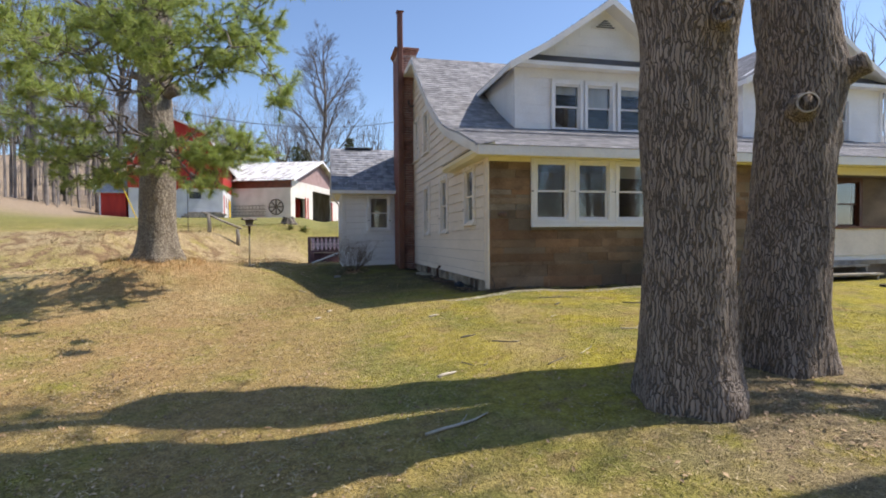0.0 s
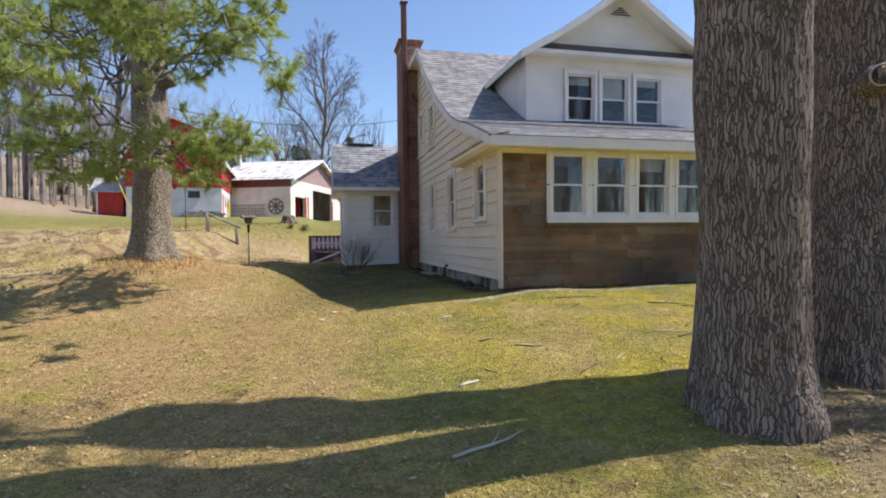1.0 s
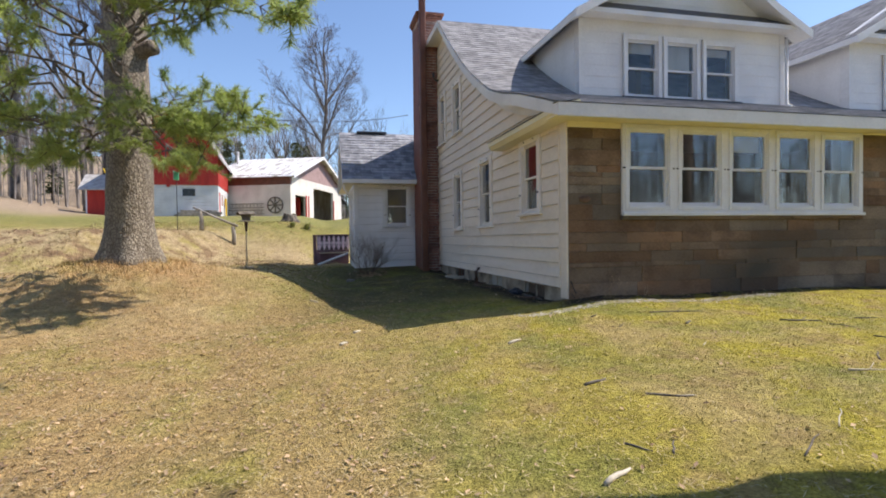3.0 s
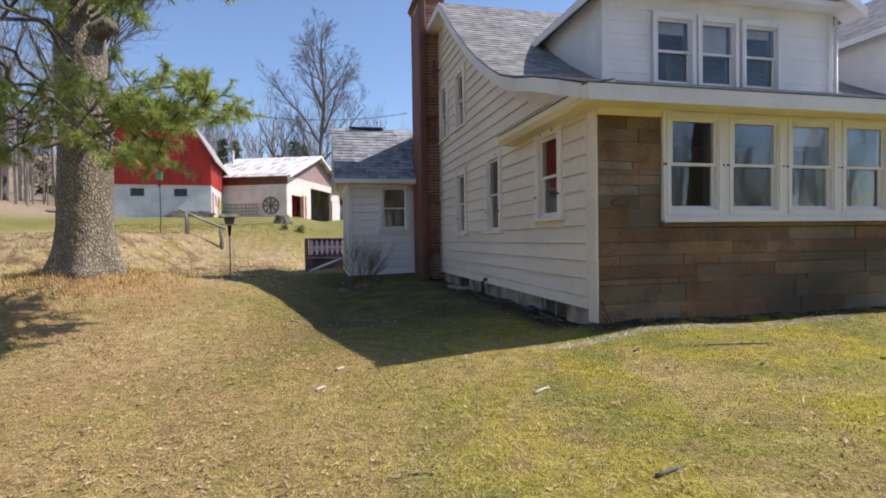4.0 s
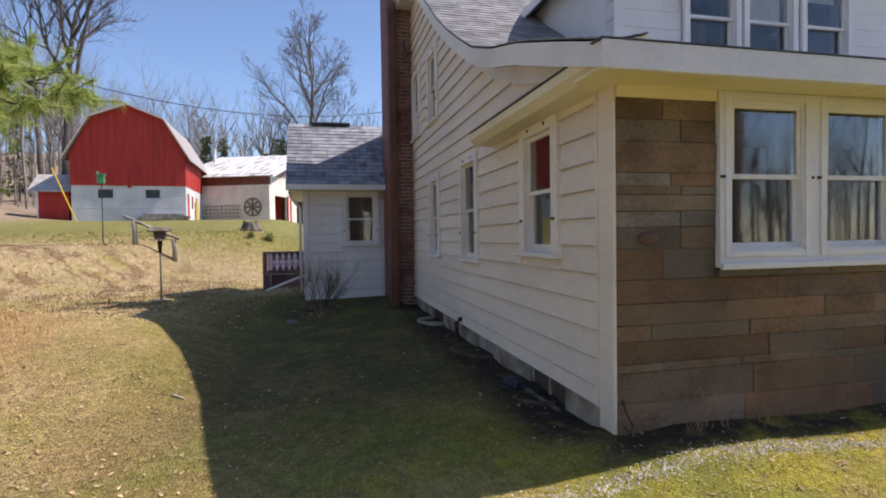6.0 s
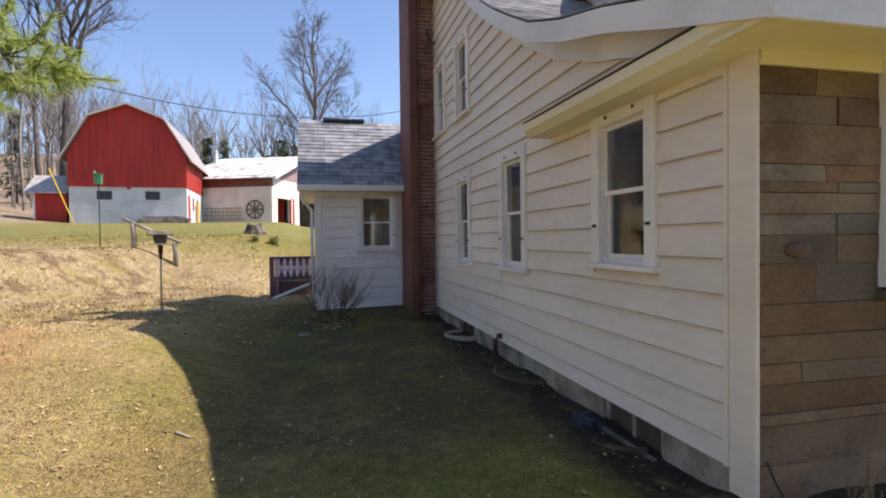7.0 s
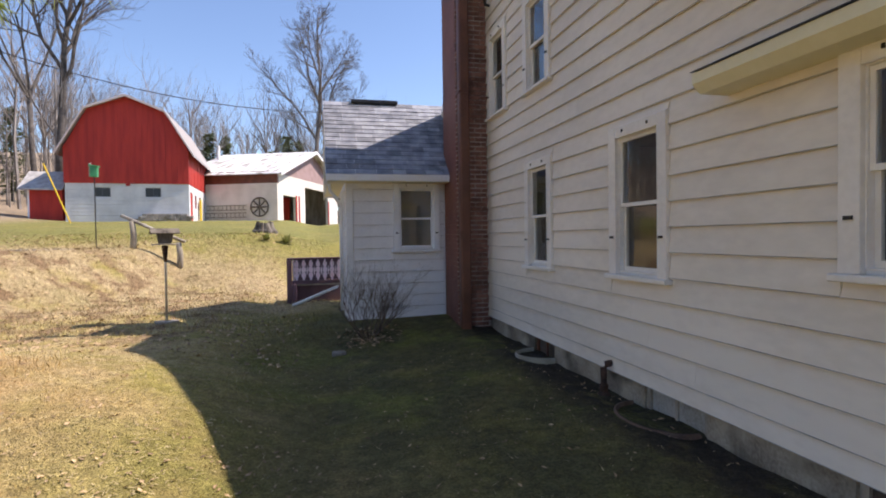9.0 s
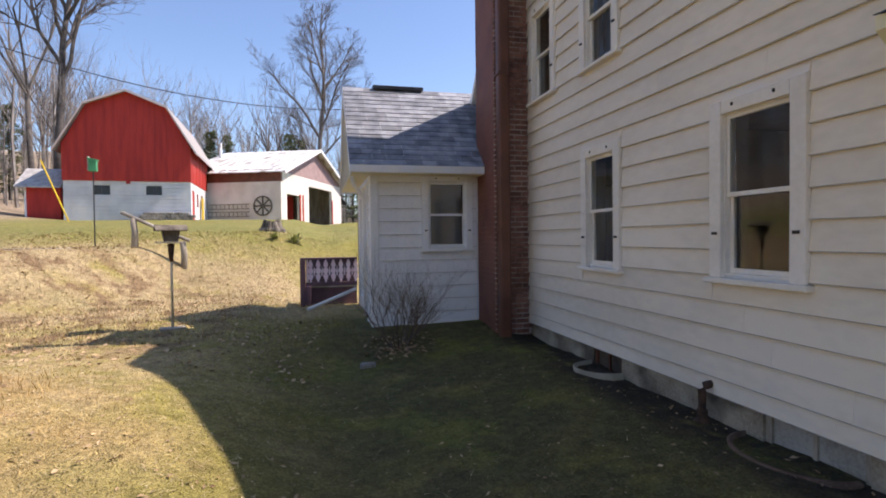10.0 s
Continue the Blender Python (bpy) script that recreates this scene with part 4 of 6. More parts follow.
# ---- at the foot of the side wall ----
def window_well(y, z, rx, ry, mat_, label, rim=0.045):
    w = thing("window_well", label, "window well", (0.0, y, z), "cellar window wells")
    verts, faces, n = [], [], 18
    for i in range(n + 1):
        a = math.pi * i / n
        c, s = math.cos(a), math.sin(a)
        for r, h in ((0.9, -0.2), (1.0, rim), (0.93, rim + 0.01), (0.84, -0.2)):
            verts.append((-rx * r * s, -ry * r * c, h))
    for i in range(n):
        for k in range(3):
            faces.append((4 * i + k, 4 * i + k + 1, 4 * i + k + 5, 4 * i + k + 4))
    raw("rim", verts, faces, mat_, w, "", True)
    vs = [(-rx * 0.92 * math.sin(math.pi * i / n), -ry * 0.92 * math.cos(math.pi * i / n), 0.012) for i in range(n + 1)]
    raw("soil", vs, [tuple(range(n + 1))], SOIL, w)


window_well(5.5, -0.08, 0.36, 0.34, WELL, "cream curved window well by the foundation", 0.06)
window_well(3.15, -0.09, 0.36, 0.45, TERRACOTTA, "brown curved window well with dead leaves")
window_well(1.35, -0.10, 0.36, 0.40, TERRACOTTA, "brown curved window well with crumpled plastic")
vent = thing("vent_pipe", "rusty iron vent pipe with an elbow", "pipe", (-0.10, 3.90, -0.05))
part("riser", tube(bmesh.new(), [(0, 0, -0.2), (0, 0, 0.16), (0.0, 0, 0.225), (0.03, 0, 0.265), (0.10, 0, 0.275)], [0.030, 0.030, 0.034, 0.034, 0.030], 12), RUSTY, vent, smooth=True)
part("coupling", tube(bmesh.new(), [(0, 0, 0.02), (0, 0, 0.075)], [0.042, 0.042], 12), RUSTY, vent)
part("foot", tube(bmesh.new(), [(0, 0, -0.12), (0, 0, -0.02), (0, 0, 0.01)], [0.085, 0.07, 0.035], 12), RUSTY, vent, smooth=True)
bm = bmesh.new()
bmesh.ops.create_icosphere(bm, subdivisions=4, radius=1.0)
for v in bm.verts:
    k = 1 + 0.45 * noise.noise(v.co * 2.2) + 0.2 * noise.noise(v.co * 6)
    v.co = Vector((v.co.x * 0.10, v.co.y * 0.14, v.co.z * 0.07)) * k
tarp = part("plastic_sheet", bm, BLUE, None, "crumpled dark blue plastic in the window well", True)
tagged(tarp, category="plastic").location = (-0.16, 1.52, -0.04)
board = part("loose_board", bevelled(boxes((-0.02, -0.34, -0.02, 0.02, 0.34, 0.04)), 0.004), STUMP, None, "grey board leaning at the cellar window")
tagged(board, category="board").matrix_world = pose(-0.06, 1.15, -0.09, 3, -20, 4)
wire = part("loose_wire", tube(bmesh.new(), [(0, 0, 0.14), (0.02, -0.03, 0.05), (0.05, -0.05, -0.02), (0.03, -0.05, -0.08), (0.0, -0.03, -0.03)], [0.006] * 5, 6), BLACK, None, "short black wire curling from the corner", True)
tagged(wire, category="wire").location = (0.02, -0.03, 0.12)

# ---- yard things ----
def feeder(x, y):
    z = on_ground(x, y)
    f = thing("bird_feeder", "wooden bird feeder on a thin metal pole", "bird feeder", (x, y, z), rot=20)
    part("base_plate", bevelled(boxes((-0.17, -0.12, -0.02, 0.17, 0.12, 0.02)), 0.005), WOOD, f)
    part("pole", tube(bmesh.new(), [(0, 0, 0), (0, 0, 1.25)], [0.018, 0.018], 10), material("bleached_pole", (0.46, 0.39, 0.27), (0.62, 0.54, 0.40), 0.7, 6, 50, 0.1), f, smooth=True)
    part("squirrel_guard", tube(bmesh.new(), [(0, 0, 0.98), (0, 0, 1.12), (0, 0, 1.24)], [0.024, 0.04, 0.05], 12), RUSTY, f, smooth=True)
    part("tray", bevelled(boxes((-0.19, -0.13, 1.25, 0.19, 0.13, 1.272)), 0.004), WOOD, f)
    part("hopper", prism(bmesh.new(), [(-0.09, -0.06, 1.273), (0.09, -0.06, 1.273), (0.12, -0.06, 1.43), (-0.12, -0.06, 1.43)], (0, 0.12, 0)), STUMP, f)
    for s in (-1, 1):
        part("roof_panel", prism(bmesh.new(), [(-0.21, 0, 1.50), (-0.21, s * 0.16, 1.43), (-0.21, s * 0.16, 1.445), (-0.21, 0, 1.518)], (0.42, 0, 0)), STUMP, f)


feeder(-5.12, 8.75)
bird = thing("bird_box", "green bird box on a thin iron post", "bird box", (-8.22, 14.58, on_ground(-8.22, 14.58)), rot=8)
part("post", tube(bmesh.new(), [(0, 0, -0.2), (0, 0, 1.85)], [0.014, 0.014], 8), BLACK, bird)
part("box_body", bevelled(boxes((-0.08, -0.08, 1.82, 0.08, 0.08, 2.08)), 0.006), GREEN, bird)
part("lid", prism(bmesh.new(), [(-0.10, -0.11, 2.081), (0.10, -0.11, 2.081), (0.10, -0.11, 2.10), (-0.10, -0.11, 2.13)], (0, 0.24, 0)), GREEN, bird)
part("side_panel", boxes((-0.105, -0.075, 1.83, -0.081, 0.075, 2.17)), WOOD, bird)
hr = thing("hand_rail", "weathered pole rail on two grey posts", "hand rail", (0, 0, 0))
for (x, y), top in (((-7.5, 15.0), 0.72), ((-6.35, 14.9), 0.66)):
    z = on_ground(x, y)
    part("post", tube(bmesh.new(), [(x, y, z - 0.2), (x + 0.02, y, z + top * 0.5), (x - 0.02, y, z + top)], [0.085, 0.075, 0.07], 8), WOOD, hr, smooth=True)
za, zb = on_ground(-7.5, 15.0) + 0.76, on_ground(-6.35, 14.9) + 0.70
part("rail", tube(bmesh.new(), [(-7.78, 15.02, za + 0.10), (-7.0, 14.97, (za + zb) / 2 + 0.02), (-6.2, 14.88, zb - 0.03)], [0.045] * 3, 8), WOOD, hr, smooth=True)

stump = thing("tree_stump", "grey rotting tree stump on the lawn", "stump", (-4.45, 18.2, on_ground(-4.45, 18.2)))
bm = bmesh.new()
rings = []
for r, lift in ((0.44, -0.22), (0.40, 0.03), (0.33, 0.10), (0.29, 0.18), (0.25, 0.75), (0.18, 0.62), (0.11, 0.32)):
    ring = []
    for k in range(40):
        a = 2 * math.pi * k / 40
        fin = abs(math.sin(4.5 * a + 0.6)) ** 0.7
        rr = r * (0.80 + 0.28 * fin + 0.12 * noise.noise((math.cos(a) * 3, math.sin(a) * 3, lift * 2)))
        top = 0.42 + 0.05 * math.sin(2 * a + 0.5) + 0.12 * noise.noise((math.cos(a) * 4, math.sin(a) * 4, 2.0))
        ring.append(bm.verts.new((rr * math.cos(a), 0.8 * rr * math.sin(a), lift if lift < 0.3 and r > 0.2 else top * lift)))
    rings.append(ring)
for p, q in zip(rings, rings[1:]):
    for k in range(40):
        bm.faces.new((p[k], p[(k + 1) % 40], q[(k + 1) % 40], q[k]))
bm.faces.new(rings[-1])
part("stump_wood", bm, STUMP, stump)


def yucca(x, y, s):
    rng, verts, faces = random.Random(int(x * 100)), [], []
    for k in range(46):
        a, e = rng.random() * 6.28, rng.uniform(0.25, 1.3)
        l = s * rng.uniform(0.6, 1.0)
        d = Vector((math.cos(a) * math.cos(e), math.sin(a) * math.cos(e), math.sin(e)))
        sd = Vector((-math.sin(a), math.cos(a), 0)) * 0.022
        b = len(verts)
        verts += [tuple(-sd), tuple(sd), tuple(d * l * 0.55 + sd), tuple(d * l * 0.55 - sd), tuple(d * l - Vector((0, 0, 0.12 * l)))]
        faces += [(b, b + 1, b + 2, b + 3), (b + 3, b + 2, b + 4)]
    p = thing("yucca", "small spiky green yucca clump", "plant", (x, y, on_ground(x, y)), "lawn yuccas")
    raw("leaves", verts, faces, YUCCA, p)


cobble = part("loose_stone", bevelled(boxes((-0.10, -0.06, -0.04, 0.10, 0.06, 0.05)), 0.03, 2), ROCK, None, "small pale field stone beside the shrub", True)
tagged(cobble, category="stone").location = (-2.45, 6.95, on_ground(-2.45, 6.95))
yucca(-3.7, 16.9, 0.45)
yucca(-4.3, 16.8, 0.34)
slab = part("flat_stone", bevelled(boxes((-0.75, -0.3, -0.1, 0.75, 0.3, 0.035)), 0.02, 2), ROCK, None, "pale flat stone slab in the grass")
tagged(slab, category="stone").location = (-9.3, 13.9, on_ground(-9.3, 13.9))

# ---- red barn ----
BARN = [(-3.05, 4.15), (-1.95, 6.22), (0.0, 7.0), (1.95, 6.22), (3.05, 4.15)]


def gambrel(x):
    for (a, p), (b, q) in zip(BARN, BARN[1:]):
        if a <= x <= b:
            return p + (q - p) * (x - a) / (b - a)
    return 4.15


BG = 2.5
barn = thing("barn", "red gambrel barn on a white block base", "barn", (-12.86, 32.0, BG), rot=3)
bm = bmesh.new()
holes = [(-1.75, -0.84, 1.38, 1.98), (0.76, 1.66, 1.38, 1.98)]
z = -0.6
while z < 2.2:
    t = min(z + 0.2, 2.2)
    for a, b, c, d in cells((-3.05, 3.05), (z, t), [h for h in holes if h[2] < t and h[3] > z]):
        box(bm, a, 0.0, c, b, 0.25, d - 0.008)
    z = t
part("block_wall", bm, BLOCK, barn, "white painted block front")
part("core_wall", boxes((-3.04, 0.01, 2.05, 3.04, 0.24, 2.2), (-3.05, 7.8, -0.6, 3.05, 8, 2.2), (-3.05, 0.251, -0.6, -2.85, 7.79, 2.2)), BLOCK, barn)
bm = bmesh.new()
for a, b, c, d in cells((0.251, 7.79), (-0.6, 2.2), [(0.45, 1.2, -0.3, 1.75), (2.0, 2.6, 0.9, 1.7), (3.6, 4.2, 0.9, 1.7)]):
    box(bm, 2.85, a, c, 3.05, b, d)
part("side_wall", bm, BLOCK, barn)
part("side_door", boxes((2.97, 0.452, -0.3, 3.03, 1.198, 1.75)), RED, barn, "red plank side door")
for a in (2.0, 3.6):
    w_ = part("side_window", boxes((2.95, a + 0.002, 0.9, 3.02, a + 0.05, 1.7), (2.95, a + 0.55, 0.9, 3.02, a + 0.598, 1.7), (2.95, a + 0.051, 1.28, 3.02, a + 0.549, 1.32)), RED, barn)
    part("pane", boxes((2.97, a + 0.051, 0.9, 2.974, a + 0.549, 1.7)), DARKGLASS, w_)
for a, b, c, d in holes:
    w_ = part("window_frame", boxes((a + 0.002, 0.03, c, a + 0.06, 0.1, d), (b - 0.06, 0.03, c, b - 0.002, 0.1, d), (a + 0.061, 0.03, c, b - 0.061, 0.1, c + 0.05), (a + 0.061, 0.03, d - 0.05, b - 0.061, 0.1, d)), BLOCK, barn)
    part("pane", boxes((a + 0.061, 0.06, c + 0.051, b - 0.061, 0.064, d - 0.051)), DARKGLASS, w_)
    part("cross_bar", boxes(((a + b) / 2 - 0.015, 0.05, c + 0.051, (a + b) / 2 + 0.015, 0.059, d - 0.051)), FLASH, w_)
n = 21
for k in range(n):
    a, b = -3.08 + 6.16 * k / n, -3.08 + 6.16 * (k + 1) / n - 0.004
    prism_top = [(a, -0.06 + 0.004 * (k % 2), gambrel(a) - 0.06), (b, -0.06 + 0.004 * (k % 2), gambrel(b) - 0.06)]
    loop = [(a, prism_top[0][1], 2.16), (b, prism_top[0][1], 2.16), prism_top[1], prism_top[0]]
    if a < 0 < b:
        loop.insert(3, (0, prism_top[0][1], gambrel(0) - 0.06))
    part("siding_board", prism(bmesh.new(), loop, (0, 0.05, 0)), RED, barn)
part("gable_core", prism(bmesh.new(), [(-3.0, 0.0, 2.2)] + [(x * 0.98, 0.0, z - 0.08) for x, z in BARN] + [(3.0, 0.0, 2.2)], (0, 8, 0)), RED, barn)
for k in range(13):
    part("side_board", boxes((3.02, 0.0 + 0.61 * k, 2.16, 3.07 + 0.01 * (k % 2), 0.6 + 0.61 * k, 4.05)), RED, barn)
over = [(-3.42, 3.72)] + BARN[1:4] + [(3.42, 3.72)]
bm = bmesh.new()
prism(bm, [(x, -0.35, z + 0.02) for x, z in over] + [(x, -0.35, z - 0.06) for x, z in reversed(over)], (0, 8.7, 0))
part("roof", bm, simple("barn_roofing", (0.34, 0.31, 0.30), 0.8), barn, "grey gambrel roofing")
bm = bmesh.new()
prism(bm, [(x, -0.39, z + 0.01) for x, z in over] + [(x, -0.39, z - 0.11) for x, z in reversed(over)], (0, 0.035, 0))
part("barge_board", bm, simple("pale_trim", (0.62, 0.52, 0.50), 0.7), barn)
part("hay_hook", boxes((-0.1, -0.13, 2.02, 0.1, -0.07, 2.15)), RED, barn)
part("yellow_slide", boxes((3.15, 3.0, -0.3, 3.22, 3.5, 1.5)), YELLOW, barn)
# lean-to shed at the barn's flank
lean = thing("lean_to", "small red lean-to shed with a grey roof", "shed", (-17.1, 32.4, BG + 0.1), rot=3)
part("front", boxes((-0.72, 0, -0.5, 0.82, 0.1, 1.75)), RED, lean)
part("back_wall", boxes((-0.72, 0.101, -0.5, 0.82, 2.4, 1.75)), RED, lean)
part("corner_post", boxes((-0.80, -0.03, -0.5, -0.72, 0.1, 1.75)), WHITE, lean)
part("roof", prism(bmesh.new(), [(-1.15, -0.35, 1.76), (-1.15, 1.2, 2.85), (-1.15, 2.8, 1.8), (-1.15, 2.8, 1.72), (-1.15, 1.2, 2.75), (-1.15, -0.35, 1.68)], (2.1, 0, 0)), PALEROOF, lean)
# stone footing in front of the barn
foot = thing("stone_footing", "low dry-laid stone footing before the barn", "stone wall", (-11.2, 31.75, BG + 0.06), rot=3)
rng = random.Random(8)
for row in range(3):
    x = -1.3 + 0.2 * row
    while x < 1.35:
        l = rng.uniform(0.16, 0.4)
        part("stone", bevelled(boxes((x, -0.12 + rng.uniform(-0.04, 0.04), row * 0.14, x + l - 0.015, 0.2, row * 0.14 + 0.13)), 0.015), ROCK, foot)
        x += l

# ---- garage ----
garage = thing("garage", "cream garage with a weathered tin roof", "garage", (-5.3, 36.5, 2.5), rot=68.8)
# local x: along the gable front; y: along the long wall, away to the barn
CREAMBLOCK = material("cream_block", (0.60, 0.56, 0.50), (0.74, 0.70, 0.64), 0.85, 1.0, 20, 0.2)
GL = 12.0
part("long_wall", boxes((0.0, 0.0, -0.6, 0.2, 7.0, 2.75)), CREAMBLOCK, garage, "cream painted long wall")
part("wall_base", boxes((-0.01, 0.0, -0.7, 0.0, 7.0, 0.12)), CONCRETE, garage)
part("red_band", boxes((-0.02, -0.02, 2.755, 0.2, 7.0, 3.55)), RUST, garage, "dull red upper boarding")
openings = [(0.9, 3.0, -0.6, 2.0), (4.7, 9.6, -0.6, 2.85)]
bm = bmesh.new()
for a, b, c, d in cells((0.201, GL), (-0.6, 3.4), openings):
    box(bm, a, 0.0, c, b, 0.2, d)
part("gable_front", bm, CREAMBLOCK, garage)
part("gable_peak", prism(bmesh.new(), [(0.0, 0.0, 3.41), (GL, 0.0, 3.41), (GL / 2, 0.0, 5.62)], (0, 0.2, 0)), MAUVE, garage, "mauve gable boarding")
for x in (3.05, 3.55, 9.66):
    part("red_post", boxes((x - 0.08, -0.05, -0.5, x + 0.10, 0.0, 2.1)), RED, garage, "red painted door post")
part("back_wall", boxes((0.201, 6.8, -0.6, GL, 7.0, 3.4), (GL - 0.2, 0.201, -0.6, GL, 6.79, 3.4)), WOOD, garage)
part("partition", boxes((4.3, 0.201, -0.6, 4.4, 6.79, 3.0)), WOOD, garage)
part("garage_floor", boxes((0.201, 0.201, -0.6, GL - 0.201, 6.79, -0.1)), CONCRETE, garage)
part("inner_door", boxes((3.2, 0.6, -0.09, 3.28, 2.6, 2.0)), RED, garage, "red plank door standing open")
for k in range(4):
    part("wall_stud", boxes((4.401, 1.0 + 1.4 * k, -0.09, 4.49, 1.09 + 1.4 * k, 2.99)), WOOD, garage)
for k in range(3):
    part("shelf", boxes((5.2, 6.2, 0.5 + 0.7 * k, 9.0, 6.79, 0.55 + 0.7 * k)), WOOD, garage)
for s, x0 in ((1, -0.45), (-1, GL + 0.45)):
    z0 = 3.36
    bm = bmesh.new()
    prism(bm, [(x0, -0.5, z0), (GL / 2, -0.5, 5.75), (GL / 2, -0.5, 5.68), (x0, -0.5, z0 - 0.07)], (0, 7.8, 0))
    sl = part("roof_slope", bm, TIN, garage, "patchy white tin roofing")
    for k in range(10):
        y = -0.45 + 0.82 * k
        bm = bmesh.new()
        prism(bm, [(x0, y, z0 + 0.002), (GL / 2, y, 5.752), (GL / 2, y, 5.78), (x0, y, z0 + 0.03)], (0, 0.04, 0))
        part("seam", bm, TIN, sl)
    part("barge_board", prism(bmesh.new(), [(x0, -0.54, z0 + 0.01), (GL / 2, -0.54, 5.76), (GL / 2, -0.54, 5.55), (x0, -0.54, z0 - 0.18)], (0, 0.035, 0)), WHITE, garage)
stack = part("stove_pipe", tube(bmesh.new(), [(0, 0, -0.6), (0, 0, 0.7)], [0.12, 0.12], 10), TIN, None, "short metal stove pipe on the garage roof")
tagged(stack, category="pipe").location = (-10.0, 43.0, 8.0)
GM = garage.matrix_world.copy()
wheel = thing("wagon_wheel", "black iron wagon wheel hung on the wall", "wheel")
wheel.matrix_world = GM @ pose(-0.07, 1.25, 1.15, 0, 90, 0)
bm = bmesh.new()
tube(bm, [(0.62 * math.cos(a), 0.62 * math.sin(a), 0) for a in (2 * math.pi * k / 28 for k in range(29))], [0.05] * 29, 6)
part("rim", bm, STUMP, wheel)
part("hub", tube(bmesh.new(), [(0, 0, -0.05), (0, 0, 0.05)], [0.12, 0.12], 12), STUMP, wheel)
for k in range(8):
    a = math.pi * k / 4
    part("spoke", tube(bmesh.new(), [(0.1 * math.cos(a), 0.1 * math.sin(a), 0), (0.6 * math.cos(a), 0.6 * math.sin(a), 0)], [0.05, 0.05], 6), STUMP, wheel)
for zz, l in ((0.45, 3.0), (0.95, 2.8)):
    lad = thing("ladder", "grey wooden ladder hung along the wall", "ladder", group="hung ladders")
    lad.matrix_world = GM @ pose(-0.06, 2.2, zz)
    for k in (0, 0.3):
        part("stile", boxes((-0.03, 0, k, 0.03, l, k + 0.06)), WOOD, lad)
    for k in range(9):
        part("rung", boxes((-0.015, 0.2 + k * 0.3, 0.061, 0.015, 0.24 + k * 0.3, 0.299)), WOOD, lad)
tank = thing("gas_tank", "grey upright gas cylinder in the garage", "gas cylinder")
tank.matrix_world = GM @ pose(1.6, 0.9, -0.2)
bm = bmesh.new()
tube(bm, [(0, 0, 0), (0, 0, 1.1), (0, 0, 1.3), (0, 0, 1.42)], [0.25, 0.25, 0.17, 0.06], 14)
part("cylinder", bm, CONCRETE, tank, smooth=True)
part("valve", tube(bmesh.new(), [(0, 0, 1.42), (0, 0, 1.55)], [0.05, 0.05], 8), BLACK, tank)
ext = thing("garage_lean_to", "dark open lean-to roof behind the garage", "shed")
ext.matrix_world = GM @ pose(GL + 0.3, 0.3, 0)
part("roof", prism(bmesh.new(), [(0, 0, 2.9), (2.4, 0, 2.2), (2.4, 0, 2.1), (0, 0, 2.8)], (0, 3, 0)), FLASH, ext)
for k in (0.2, 2.7):
    part("post", boxes((2.2, k, -0.8, 2.32, k + 0.12, 2.1)), WOOD, ext)
mach = thing("farm_machine", "rusty small farm machine under the lean-to", "machine")
mach.matrix_world = GM @ pose(GL + 1.4, 0.6, -0.1)
for x in (-0.5, 0.5):
    bm = bmesh.new()
    tube(bm, [(x + 0.36 * math.cos(a), 0, 0.36 + 0.36 * math.sin(a)) for a in (2 * math.pi * k / 16 for k in range(17))], [0.06] * 17, 6)
    part("wheel", bm, BLACK, mach)
part("body", bevelled(boxes((-0.8, 0.1, 0.3, 0.8, 0.8, 0.75)), 0.06), RUSTY, mach)
part("seat", bevelled(boxes((-0.2, 0.2, 0.9, 0.25, 0.6, 1.0)), 0.03), BLACK, mach)
part("seat_post", boxes((0.0, 0.36, 0.75, 0.06, 0.42, 0.9)), BLACK, mach)

# ---- wires ----
guy = thing("guy_guard", "yellow guy-wire guard by the barn", "guy wire", (-15.3, 29.0, on_ground(-15.3, 29.0)))
part("guard", tube(bmesh.new(), [(0.75, 0.1, -0.1), (-0.35, 0.0, 2.9)], [0.035, 0.035], 8), YELLOW, guy)
part("wire", tube(bmesh.new(), [(-0.35, 0.0, 2.9), (-2.7, -0.2, 9.5)], [0.012, 0.012], 5), BLACK, guy)
cable = thing("overhead_cable", "sagging black overhead service cable", "cable", (0, 0, 0))
pts = []
for k in range(25):
    f = k / 24
    pts.append((-24 + 30 * f, 35.0 + 13 * f, 11.45 + 9.0 * (f - 0.5) ** 2))
part("span", tube(bmesh.new(), pts, [0.032] * 25, 5), BLACK, cable, smooth=True)

# ---- trees ----
def limb(bm, rng, p, d, length, r, level, sides, up=0.25, bend=0.35, fork=3):
    """A crooked limb that forks into thinner ones."""
    n = 4 if level else 3
    pts, rad = [p.copy()], [r]
    for k in range(n):
        d = (d + Vector((rng.uniform(-1, 1), rng.uniform(-1, 1), rng.uniform(-0.6, 1) * 0.8 + up)) * bend / n).normalized()
        p = p + d * length / n
        pts.append(p.copy())
        rad.append(r * (1 - 0.42 * (k + 1) / n))
    tube(bm, pts, rad, sides, cap=False)
    if level == 0:
        return
    for k in range(fork):
        t = rng.uniform(0.45, 1.0) if k else 1.0
        i = min(int(t * n), n)
        side = Vector((rng.uniform(-1, 1), rng.uniform(-1, 1), rng.uniform(-0.2, 0.6))).normalized()
        nd = (d + side * rng.uniform(0.35, 0.8)).normalized()
        limb(bm, rng, pts[i], nd, length * rng.uniform(0.55, 0.78), rad[i] * rng.uniform(0.52, 0.74), level - 1, max(3, sides - 1), up, bend, fork)


